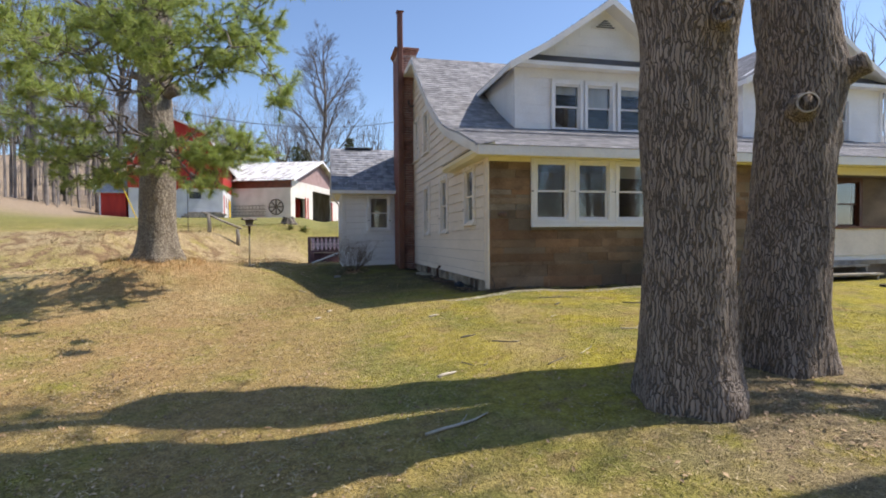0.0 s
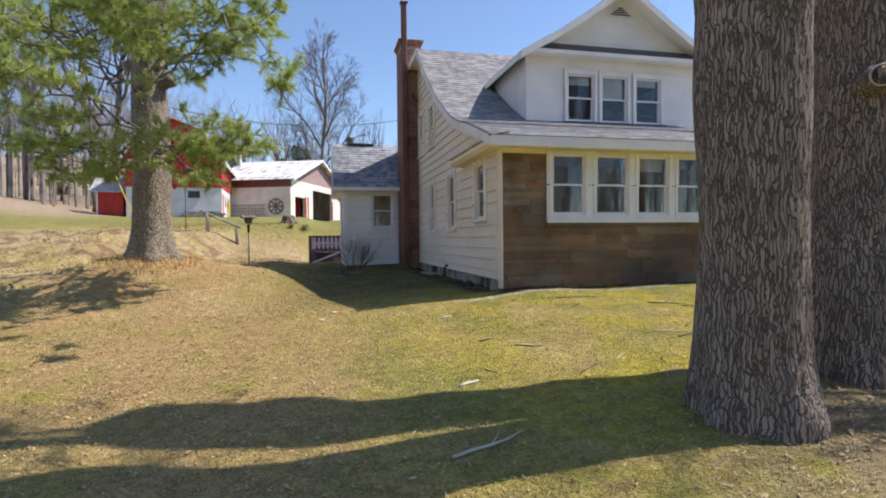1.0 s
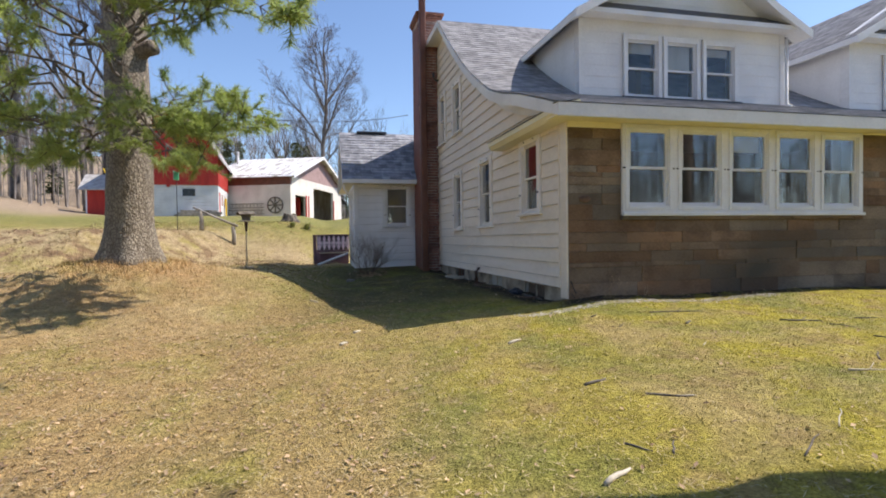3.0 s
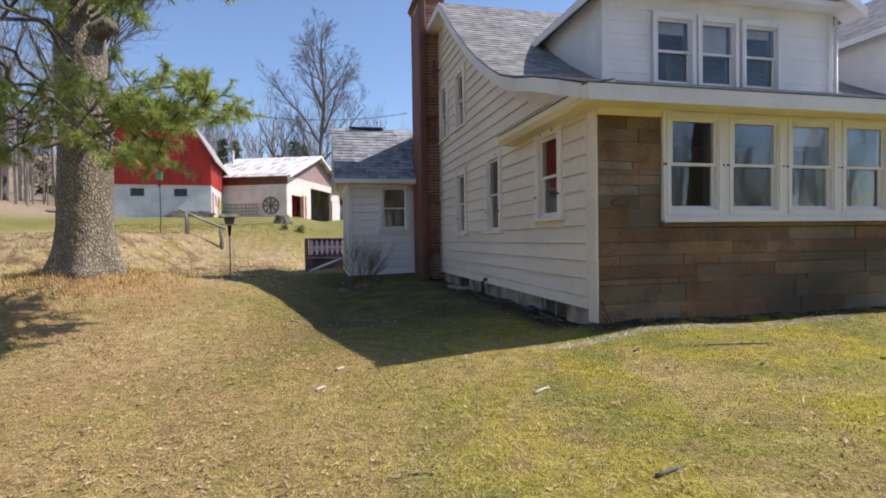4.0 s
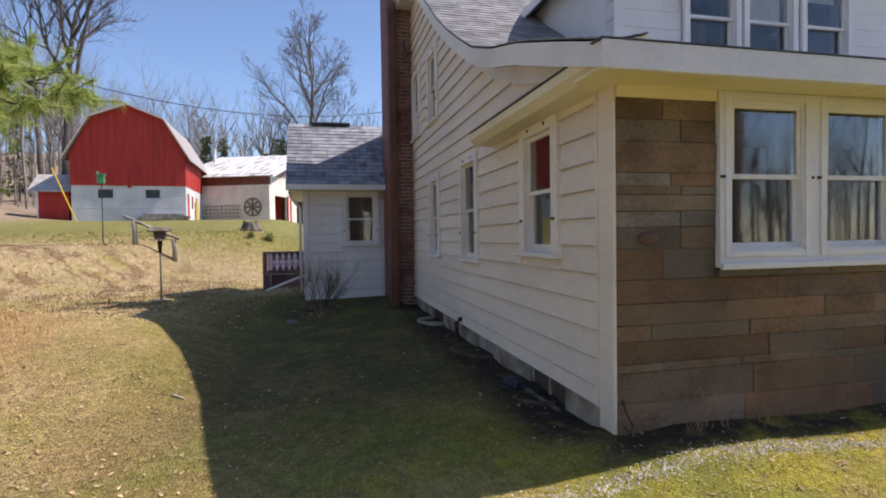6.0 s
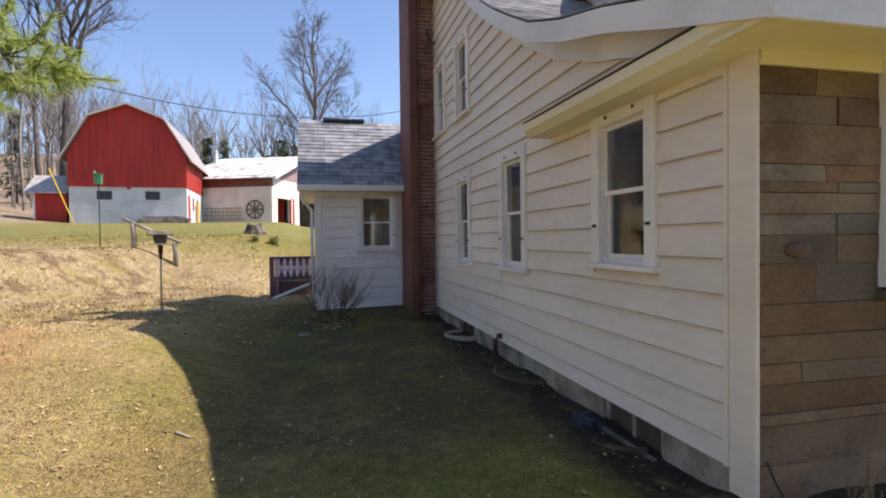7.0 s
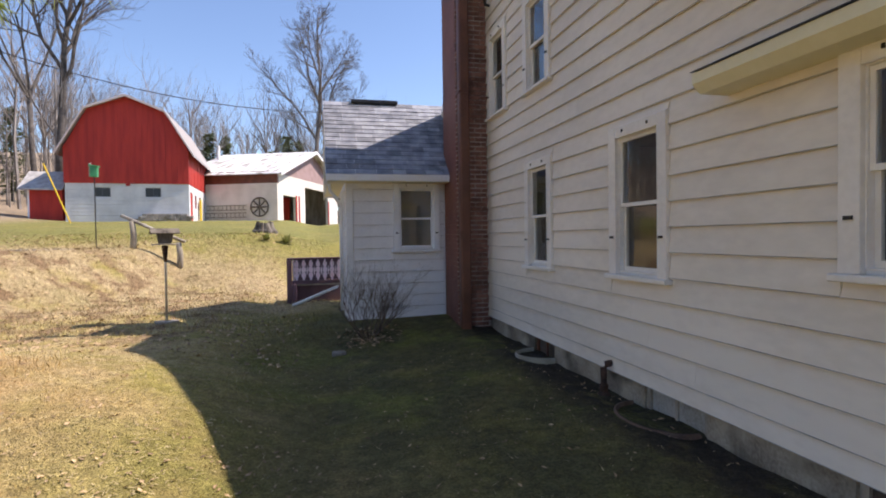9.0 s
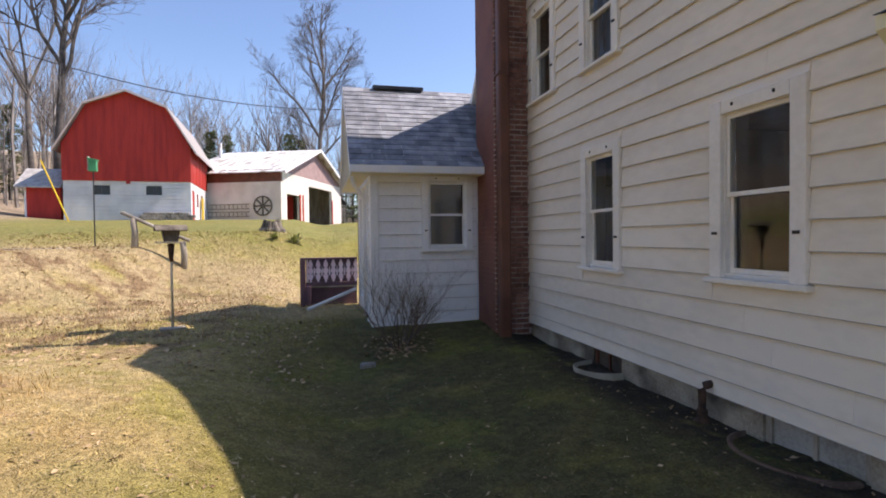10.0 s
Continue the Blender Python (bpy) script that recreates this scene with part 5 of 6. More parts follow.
def bare_tree(x, y, height, r, seed, label, levels=6, material_=TWIG, trunk_share=0.38, fork=3, out=0.45, lift=0.9):
    rng = random.Random(seed)
    t = thing("bare_tree", label, "tree", (x, y, ground_z(x, y) - 0.2))
    bm = bmesh.new()
    h = height * trunk_share
    pts = [Vector((0, 0, 0)), Vector((0, 0, 0.6)), Vector((rng.uniform(-0.2, 0.2), 0, h * 0.5)), Vector((rng.uniform(-0.3, 0.3), rng.uniform(-0.3, 0.3), h))]
    tube(bm, pts, [r * 1.4, r, r * 0.85, r * 0.72], 9)
    part("trunk", bm, material_, t, smooth=True)
    for k in range(4):
        bm = bmesh.new()
        a = rng.random() * 1.5 + k * 1.6
        d = Vector((out * math.cos(a), out * math.sin(a), 1)).normalized()
        limb(bm, rng, pts[3] - Vector((0, 0, 0.15 * k)), d, height * 0.25, r * 0.5, levels - 1, 5, lift, 0.45, fork)
        part("limb", bm, material_, t)
    return t


def bough(bm, rng, p, d, length, r, level, sides, up, kids=7):
    """A limb that bends towards the light, with side branches all along it."""
    n, pts, rad, dirs = 7, [p.copy()], [r], [d]
    for k in range(n):
        d = (d + Vector((rng.gauss(0, 0.13), rng.gauss(0, 0.13), rng.gauss(0, 0.07) + up))).normalized()
        p = p + d * length / n
        pts.append(p.copy())
        dirs.append(d)
        rad.append(max(r * (1 - 0.80 * (k + 1) / n), 0.008))
    tube(bm, pts, rad, sides, cap=False)
    if level == 0:
        return
    for k in range(kids):
        t = 0.22 + 0.76 * (k + rng.random()) / kids
        i = min(int(t * n), n)
        turn = Vector((rng.gauss(0, 1), rng.gauss(0, 1), rng.gauss(0.2, 0.6)))
        turn = (turn - dirs[i] * turn.dot(dirs[i])).normalized()
        nd = (dirs[i] + turn * rng.uniform(0.45, 0.95)).normalized()
        bough(bm, rng, pts[i], nd, length * (1.05 - 0.6 * t) * rng.uniform(0.5, 0.85), max(rad[i] * 0.62, 0.009), level - 1, max(3, sides - 1), up * 0.8, kids)


def crowned_tree(x, y, r, seed, label, trunk, limbs, bark, levels=3, up=0.05):
    """trunk: points up to the crown; limbs: share of the trunk, azimuth, lean outwards, length, girth."""
    rng = random.Random(seed)
    t = thing("bare_tree", label, "tree", (x, y, ground_z(x, y) - 0.2))
    pts = [Vector(q) for q in trunk]
    n = len(pts) - 1
    rad = [r * (1.35 if k == 0 else 1 - 0.55 * k / n) for k in range(n + 1)]
    part("trunk", tube(bmesh.new(), pts, rad, 10), bark, t, smooth=True)
    for share, az, lean, length, girth in limbs:
        f = share * n
        k = min(int(f), n - 1)
        bm = bmesh.new()
        a = radians(az)
        bough(bm, rng, pts[k].lerp(pts[k + 1], f - k), Vector((lean * math.cos(a), lean * math.sin(a), 1)).normalized(), length, r * girth, levels, 6, up)
        part("limb", bm, bark, t)
    return t


DARK_BARK = material("dark_maple_bark", (0.045, 0.038, 0.033), (0.125, 0.107, 0.094), 0.9, 3, 30, 0.3)
crowned_tree(-18.3, 37.0, 0.27, 5, "tall bare maple with spreading limbs behind the barn", [(0, 0, 0), (0.1, 0, 4), (0.35, 0, 8), (0.5, 0, 11), (0.9, 0.2, 14)],
             [(0.55, 8, 0.75, 8.5, 0.5), (0.62, 175, 0.7, 8.0, 0.5), (0.7, 60, 0.6, 8.0, 0.45), (0.75, 250, 0.6, 7.5, 0.42), (0.85, 340, 0.6, 8.0, 0.42), (0.9, 130, 0.5, 7.5, 0.4), (1.0, 30, 0.3, 7.0, 0.42)], DARK_BARK, 3)
crowned_tree(-2.7, 50.0, 0.27, 8, "tall bare tree with upswept limbs behind the garage", [(0, 0, 0), (0.0, 0, 3), (-0.1, 0, 5.5), (0.1, 0, 8.8), (0.5, 0, 12.2), (0.4, 0, 15.5)],
             [(0.40, 185, 0.8, 7.0, 0.4), (0.46, 5, 0.85, 7.5, 0.42), (0.54, 95, 0.7, 6.5, 0.38), (0.58, 205, 0.55, 8.0, 0.45), (0.64, 345, 0.7, 7.0, 0.42), (0.72, 270, 0.6, 6.5, 0.4), (0.78, 160, 0.6, 6.5, 0.42), (0.85, 20, 0.6, 6.0, 0.42), (0.93, 210, 0.45, 5.5, 0.42), (1.0, 60, 0.2, 5.5, 0.5)], TWIG, 3, 0.045)
for k, (x, y) in enumerate(((2.5, -17.5), (-2.5, -20.0), (7.5, -19.0))):
    crowned_tree(x, y, 0.30, 90 + k, "bare tree across the road before the house", [(0, 0, 0), (0.1, 0, 3), (0.0, 0, 6), (0.3, 0, 9)],
                 [(0.45, 20 + 70 * k, 0.6, 6.5, 0.4), (0.6, 140 + 50 * k, 0.6, 6.5, 0.4), (0.75, 260, 0.5, 6.0, 0.4), (0.9, 330, 0.5, 6.0, 0.4), (1.0, 80, 0.3, 6.0, 0.4)], DARK_BARK)
bare_tree(-7.2, 56.0, 15.5, 0.22, 21, "slender bare tree in the wood's edge", 4)
bare_tree(-5.2, 54.0, 13.5, 0.2, 22, "slender crooked bare tree in the wood's edge", 4)
bare_tree(3.4, 62.0, 17.0, 0.26, 23, "slender bare tree beyond the roof", 4)
bare_tree(-20.4, 39.0, 21.0, 0.2, 31, "bare tree with a pale trunk beside the barn", 6, out=0.6, lift=0.4)
bare_tree(-24.5, 38.0, 21.0, 0.26, 35, "slender bare tree at the wood's edge", 5)
bare_tree(14.5, 17.0, 13.0, 0.30, 41, "bare tree standing behind the house", 4)
bare_tree(17.0, 6.0, 11.0, 0.28, 43, "bare tree standing beside the house", 4)


def merge_tree(rng, height, r, levels):
    bm = bmesh.new()
    tube(bm, [(0, 0, -0.5), (rng.uniform(-0.2, 0.2), 0, height * 0.35), (rng.uniform(-0.4, 0.4), rng.uniform(-0.4, 0.4), height * 0.75)], [r, r * 0.8, r * 0.35], 5, False)
    for k in range(7):
        a, z = rng.random() * 6.28, height * rng.uniform(0.35, 0.75)
        limb(bm, rng, Vector((0, 0, z)), Vector((0.6 * math.cos(a), 0.6 * math.sin(a), 0.8)).normalized(), height * rng.uniform(0.14, 0.24), r * 0.42, levels, 3, 0.5, 0.5, 3)
    bm.verts.index_update()
    v = np.array([w_.co[:] for w_ in bm.verts])
    f = [tuple(w_.index for w_ in g_.verts) for g_ in bm.faces]
    bm.free()
    return v, f


rng = random.Random(77)
templates = [merge_tree(rng, rng.uniform(10, 14), rng.uniform(0.08, 0.14), 3) for _ in range(6)]


def woods(name, spots, label):
    verts, faces = [], []
    for x, y, s in spots:
        v, f = templates[rng.randrange(6)]
        a = rng.random() * 6.28
        c, k = math.cos(a), math.sin(a)
        base = len(verts)
        q = np.stack([s * (v[:, 0] * c - v[:, 1] * k) + x, s * (v[:, 0] * k + v[:, 1] * c) + y, s * v[:, 2] + ground_z(x, y)], 1)
        verts += q.tolist()
        faces += [tuple(i + base for i in g_) for g_ in f]
    tagged(raw(name, verts, faces, FARTWIG, None, label, False, "stuff"), category="woods")


spots = []
for _ in range(110):
    spots.append((rng.uniform(-70, -17), rng.uniform(34, 85), rng.uniform(0.7, 1.15)))
for _ in range(85):
    spots.append((rng.uniform(-26, 24), rng.uniform(62, 112), rng.uniform(0.75, 1.3)))
for _ in range(20):
    spots.append((rng.uniform(-60, -24), rng.uniform(18, 34), rng.uniform(0.6, 1.0)))
for _ in range(80):
    spots.append((rng.uniform(-52, -18.5), rng.uniform(30, 60), rng.uniform(0.3, 0.65)))
for _ in range(150):
    spots.append((rng.uniform(-62, -21), rng.uniform(30, 66), rng.uniform(0.6, 1.2)))
woods("bare_woods", spots, "leafless woods along the hill behind the barn")
spots = [(rng.uniform(-30, 34), rng.uniform(-40, -20), rng.uniform(0.7, 1.1)) for _ in range(110)]
spots += [(rng.uniform(-30, 34), rng.uniform(-34, -17), rng.uniform(0.35, 0.7)) for _ in range(130)]
spots += [(rng.uniform(-80, -34), rng.uniform(-26, 30), rng.uniform(0.7, 1.3)) for _ in range(150)]
woods("roadside_woods", spots, "leafless woods across from the house front")


def conifer(x, y, height, width, seed, label):
    rng_, verts, faces = random.Random(seed), [], []
    t = thing("conifer", label, "tree", (x, y, ground_z(x, y) - 0.2))
    part("trunk", tube(bmesh.new(), [(0, 0, 0), (0, 0, height)], [height * 0.016, 0.02], 6), TWIG, t)
    for k in range(int(height * 130)):
        z = height * (0.12 + 0.88 * rng_.random() ** 1.15)
        reach = width * (1 - z / height) ** 0.8 * (0.55 + 0.45 * math.sin(z * 3.1 + seed)) + 0.2
        a, f = rng_.random() * 6.28, rng_.random() ** 0.5
        p = Vector((math.cos(a) * reach * f, math.sin(a) * reach * f, z - 0.25 * reach * f))
        for j in range(2):
            d = Vector((math.cos(a) + rng_.uniform(-0.7, 0.7), math.sin(a) + rng_.uniform(-0.7, 0.7), rng_.uniform(-0.5, 0.5))).normalized()
            s = Vector((-d.y, d.x, rng_.uniform(-0.5, 0.5))) * 0.09
            b = len(verts)
            verts += [tuple(p - s), tuple(p + s), tuple(p + d * rng_.uniform(0.3, 0.6))]
            faces.append((b, b + 1, b + 2))
    raw("crown", verts, faces, FIR, t)


for k, (x, y, h, w_) in enumerate(((-13.0, 66, 9.5, 2.4), (-12.1, 51, 8.6, 2.0), (-5.4, 51, 8.6, 2.4), (2.2, 52, 9.0, 2.2), (-4.5, 58, 9.0, 2.6), (0.6, 56, 10.5, 3.0), (4.0, 66, 9.0, 2.6), (-29, 54, 8.5, 2.2), (-7.5, 60, 8.0, 2.2))):
    conifer(x, y, h, w_, 50 + k, "dark evergreen at the edge of the woods")


def furrowed(bm, amount, freq, stretch_):
    """Wavy, interlaced bark ridges pushed out along the trunk."""
    bm.normal_update()
    for v in bm.verts:
        x, y, z = v.co
        w = 0.035 * noise.noise((x * 5, y * 5, z * 7)) * 4
        q = Vector((x * freq + w * freq * 0.3, y * freq - w * freq * 0.3, z * freq * stretch_))
        k = abs(noise.noise(q)) + 0.35 * abs(noise.noise(q * 2.7))
        v.co += v.normal * (amount * (0.42 - min(k, 0.55) * 1.5))


def trunk_mesh(path, radii, sides, steps_, flare, seed, lobes=5):
    """A trunk with a flared foot, along a bent path; rings close enough for ridges."""
    bm = bmesh.new()
    pts = [Vector(p) for p in path]
    rings, total = [], len(pts) - 1
    for i in range(steps_ + 1):
        f = i / steps_ * total
        k = min(int(f), total - 1)
        t = f - k
        p = pts[k].lerp(pts[k + 1], t)
        r = radii[k] + (radii[k + 1] - radii[k]) * t
        ring = []
        h = p.z - pts[0].z
        for j in range(sides):
            a = 2 * math.pi * j / sides
            foot = flare * math.exp(-max(h - 0.15, 0) / 0.28) * (0.75 + 0.45 * math.sin(lobes * a + seed))
            rr = r * (1 + foot + 0.05 * noise.noise((math.cos(a) * 1.2 + seed, math.sin(a) * 1.2, h * 0.9)))
            ring.append(bm.verts.new((p.x + rr * math.cos(a), p.y + rr * math.sin(a), p.z)))
        rings.append(ring)
    for r_, s_ in zip(rings, rings[1:]):
        for j in range(sides):
            bm.faces.new((r_[j], r_[(j + 1) % sides], s_[(j + 1) % sides], s_[j]))
    return bm


def oak(x, y, r, lean, seed, label, bow=(0, 0), burls=(), foot=1.12):
    """A veteran yard oak: furrowed trunk with burls, its limbs high up."""
    z = ground_z(x, y) - 0.12
    t = thing("oak_tree", label, "tree", (x, y, z), "front yard oaks")
    lx, ly = lean
    path = [(0, 0, 0), (0, 0, 0.7), (bow[0] * 0.5, bow[1] * 0.5, 1.6), (bow[0], bow[1], 2.8), (bow[0] * 0.8 + lx * 0.2, bow[1] * 0.8 + ly * 0.2, 4.0), (lx * 0.5, ly * 0.5, 5.4), (lx, ly, 7.2)]
    bm = trunk_mesh(path, [r * foot, r * (0.45 + 0.55 * foot), r, r * 0.99, r * 1.03, r * 1.1, r * 1.22], 230, 250, 0.19, seed)
    for bx, by, bz, size, reach in burls:
        for v in bm.verts:
            d2 = (v.co.x - bx) ** 2 + (v.co.y - by) ** 2 + ((v.co.z - bz) * 0.8) ** 2
            if d2 < 6 * size * size:
                n = Vector((v.co.x, v.co.y, 0.15)).normalized()
                v.co += n * reach * math.exp(-d2 / (size * size))
    furrowed(bm, 0.012, 26.0, 0.12)
    part("trunk", bm, BARK, t, smooth=True)
    rng_ = random.Random(seed)
    for k in range(4):
        bm = bmesh.new()
        a = k * 1.6 + rng_.random()
        d = Vector((0.5 * math.cos(a), 0.12 * math.sin(a), 1.0)).normalized()
        limb(bm, rng_, Vector((0, 0, 0)), d, 3.6, r * (0.78 - 0.06 * k), 3, 8, 0.5, 0.25, 3)
        foot = Vector((lx * (0.6 + 0.1 * k), ly * (0.6 + 0.1 * k), 5.7 + 0.35 * k))
        for v in bm.verts:
            v.co = Vector((v.co.x, v.co.y * 0.32, v.co.z)) + foot
        part("limb", bm, BARK, t)
    return t


def limb_stub(t, p, d, r, l, open_ring=False, healed=True):
    """A sawn-off limb with a rolled bark collar round its cut face."""
    d = Vector(d).normalized()
    p = Vector(p)
    bm = bmesh.new()
    tube(bm, [p - d * 0.22, p - d * 0.06, p + d * l * 0.4, p + d * l * 0.8, p + d * l * 0.97, p + d * l, p + d * (l - 0.012), p + d * (l - 0.05)],
         [r * 1.9, r * 1.5, r * 1.12, r * 1.12, r * 1.1, r * 0.98, r * 0.82, r * 0.74], 26, False)
    for v in bm.verts:
        v.co += Vector((noise.noise(v.co * 7), noise.noise(v.co * 7 + Vector((3, 0, 0))), noise.noise(v.co * 7 + Vector((0, 4, 0))))) * 0.018
    s = part("limb_stub", bm, BARK, t, smooth=True)
    bm = bmesh.new()
    tube(bm, [p + d * (l - 0.05), p + d * (l - 0.032)], [r * 0.95, r * 0.86], 22)
    part("cut_face", bm, ROT if open_ring else CUT, s, "hollow dark cut face" if open_ring else "weathered sawn face")
    if not healed:
        return
    bm = bmesh.new()
    ring = [p + d * (l + 0.006) + r * 0.92 * (math.cos(a) * d.cross(Vector((0, 0, 1))).normalized() + math.sin(a) * d.cross(Vector((0, 0, 1))).normalized().cross(d)) for a in (2 * math.pi * k / 24 for k in range(25))]
    tube(bm, ring, [r * (0.19 if open_ring else 0.11) * (1 + 0.25 * noise.noise(Vector(q) * 9)) for q in ring], 8, False)
    part("callus", bm, BARK if open_ring else CALLUS, s, "rolled bark callus" if open_ring else "pale rolled callus", smooth=True)


oak_a = oak(-0.15, -5.42, 0.318, (0.05, 0.20), 3, "large oak with deeply furrowed grey-brown bark", (0, 0), ((0.0, -0.3, 2.95, 0.16, 0.06), (-0.28, 0.15, 3.25, 0.2, 0.10), (0.0, -0.36, 3.5, 0.34, 0.28), (0.0, -0.4, 4.4, 0.4, 0.30), (0.0, 0.32, 2.2, 0.5, 0.06), (0.0, 0.4, 5.2, 0.4, 0.2), (0.06, -0.36, 0.06, 0.24, 0.07)))
limb_stub(oak_a, (-0.02, -0.36, 2.89), (-0.48, -0.86, 0.05), 0.072, 0.08, True)
oak_b = oak(1.14, -5.00, 0.335, (0.3, 0.8), 6, "knotty furrowed oak with sawn limb stubs", (0.30, 0.09), ((0.52, -0.10, 2.72, 0.2, 0.06), (0.54, -0.06, 2.15, 0.09, 0.08), (-0.10, 0.30, 2.78, 0.13, 0.20), (0.4, 0.45, 3.3, 0.22, 0.12), (0.10, -0.12, 2.38, 0.14, 0.04), (0.2, 0.6, 4.4, 0.3, 0.05), (0.2, 0.75, 5.8, 0.35, 0.2)), 1.11)
limb_stub(oak_b, (-0.01, -0.24, 2.40), (-0.57, -0.82, 0.03), 0.085, 0.11)
limb_stub(oak_b, (0.55, -0.18, 2.76), (0.45, -0.80, 0.30), 0.092, 0.13)
bm = bmesh.new()
rng = random.Random(12)
for k in range(9):
    p = Vector((0.0 + rng.uniform(-0.1, 0.4), -0.06 - rng.uniform(-0.05, 0.05), rng.uniform(2.3, 3.0)))
    pts = [p, p + Vector((rng.uniform(-0.12, 0.2), -0.06, rng.uniform(0.0, 0.15))), p + Vector((rng.uniform(-0.25, 0.35), -0.1, rng.uniform(0.1, 0.4)))]
    tube(bm, pts, [0.006, 0.005, 0.002], 4)
part("shoots", bm, TWIG, oak_b, "thin dry shoots")
# the tree down the lawn whose long shadows cross the grass
bare_tree(7.2, -7.2, 12.0, 0.40, 63, "bare roadside oak at the lawn's end", 5, BARK)
crowned_tree(3.6, -7.2, 0.42, 71, "tall bare yard tree whose trunk shades the grass", [(0, 0, 0), (0, 0, 2.5), (0.1, 0, 5.0), (0.1, -0.1, 7.5), (0.2, -0.2, 10.0)],
             [(0.85, 20, 0.5, 4.5, 0.35), (0.92, 250, 0.5, 4.5, 0.35), (1.0, 300, 0.3, 4.5, 0.35)], BARK)

# ---- white pine ----
PX, PY = -6.47, 3.98
pine = thing("white_pine", "tall white pine with long soft needles", "tree", (PX, PY, ground_z(PX, PY) - 0.15))
bm = trunk_mesh([(0, 0, 0), (0, 0, 0.8), (0.03, 0, 2.0), (0.0, 0, 4.0), (0.08, 0, 7.0), (0.0, 0, 14.0)], [0.43, 0.375, 0.355, 0.34, 0.30, 0.1], 110, 150, 0.34, 2)
furrowed(bm, 0.018, 18.0, 0.42)
part("trunk", bm, PINEBARK, pine, smooth=True)
limb_stub(pine, (0.27, -0.12, 3.80), (1, -0.35, 0.2), 0.12, 0.28, True, False)
limb_stub(pine, (-0.27, -0.1, 4.12), (-1, -0.25, 0.2), 0.08, 0.16, True, False)


def needle_tufts(spots, rng_, count_, length):
    """Bottle-brush tufts of long soft needles round the twig ends."""
    verts, faces = [], []
    for p, d in spots:
        d = d.normalized()
        for k in range(count_):
            v = (d * rng_.uniform(0.2, 1.1) + Vector((rng_.gauss(0, 1), rng_.gauss(0, 1), rng_.gauss(0, 1))) * 0.62).normalized()
            o = p - d * rng_.uniform(0.0, 0.14)
            l = length * rng_.uniform(0.7, 1.15)
            s = v.cross(Vector((rng_.uniform(-1, 1), rng_.uniform(-1, 1), rng_.uniform(-1, 1)))).normalized() * 0.0052
            b = len(verts)
            verts += [tuple(o - s), tuple(o + s), tuple(o + v * l - Vector((0, 0, 0.02)))]
            faces.append((b, b + 1, b + 2))
    return verts, faces


rng = random.Random(20)
tufts = []


def pine_bough(base, tip, r, sag=0.0, spread_=1.0, bare=0.35, twigs=4):
    """A bough from the trunk to its tip, with side branches that end in tufts."""
    a, c = Vector((0, 0, base)), Vector(tip)
    b_ = a.lerp(c, 0.55) + Vector((0, 0, sag))
    n = 11
    pts = []
    for k in range(n + 1):
        t = k / n
        q = a * (1 - t) ** 2 + b_ * 2 * t * (1 - t) + c * t * t
        pts.append(q + Vector((rng.gauss(0, 1), rng.gauss(0, 1), rng.gauss(0, 1))) * 0.035 * min(k, 3))
    bm = bmesh.new()
    tube(bm, pts, [r * (1 - 0.85 * k / n) for k in range(n + 1)], 6, False)
    for k in range(1, n + 1):
        t = k / n
        if t < bare:
            continue
        fwd = (pts[k] - pts[k - 1]).normalized()
        side = fwd.cross(Vector((0, 0, 1))).normalized()
        for sgn in ((-1, 1, 0) if k < n else (-1, 0, 1, 0)):
            if rng.random() < 0.12:
                continue
            dd = (fwd * rng.uniform(0.5, 1.0) + side * (sgn * rng.uniform(0.5, 1.0)) + Vector((0, 0, rng.uniform(-0.45, 0.4)))).normalized()
            l = spread_ * rng.uniform(0.35, 0.95) * (1.2 - 0.6 * t)
            e = pts[k] + dd * l + Vector((0, 0, rng.uniform(-0.08, 0.14)))
            m = pts[k].lerp(e, 0.5) - Vector((0, 0, 0.03))
            tube(bm, [pts[k], m, e], [0.012, 0.008, 0.004], 4, False)
            for j in range(twigs):
                f = 0.45 + 0.55 * (j + 1) / twigs
                o = pts[k].lerp(e, f)
                dv = (dd * 0.7 + Vector((rng.gauss(0, 0.6), rng.gauss(0, 0.6), rng.gauss(0.15, 0.5)))).normalized()
                q = o + dv * rng.uniform(0.06, 0.24)
                tube(bm, [o, q], [0.005, 0.003], 3, False)
                tufts.append((q, dv))
    part("bough", bm, TWIG, pine)


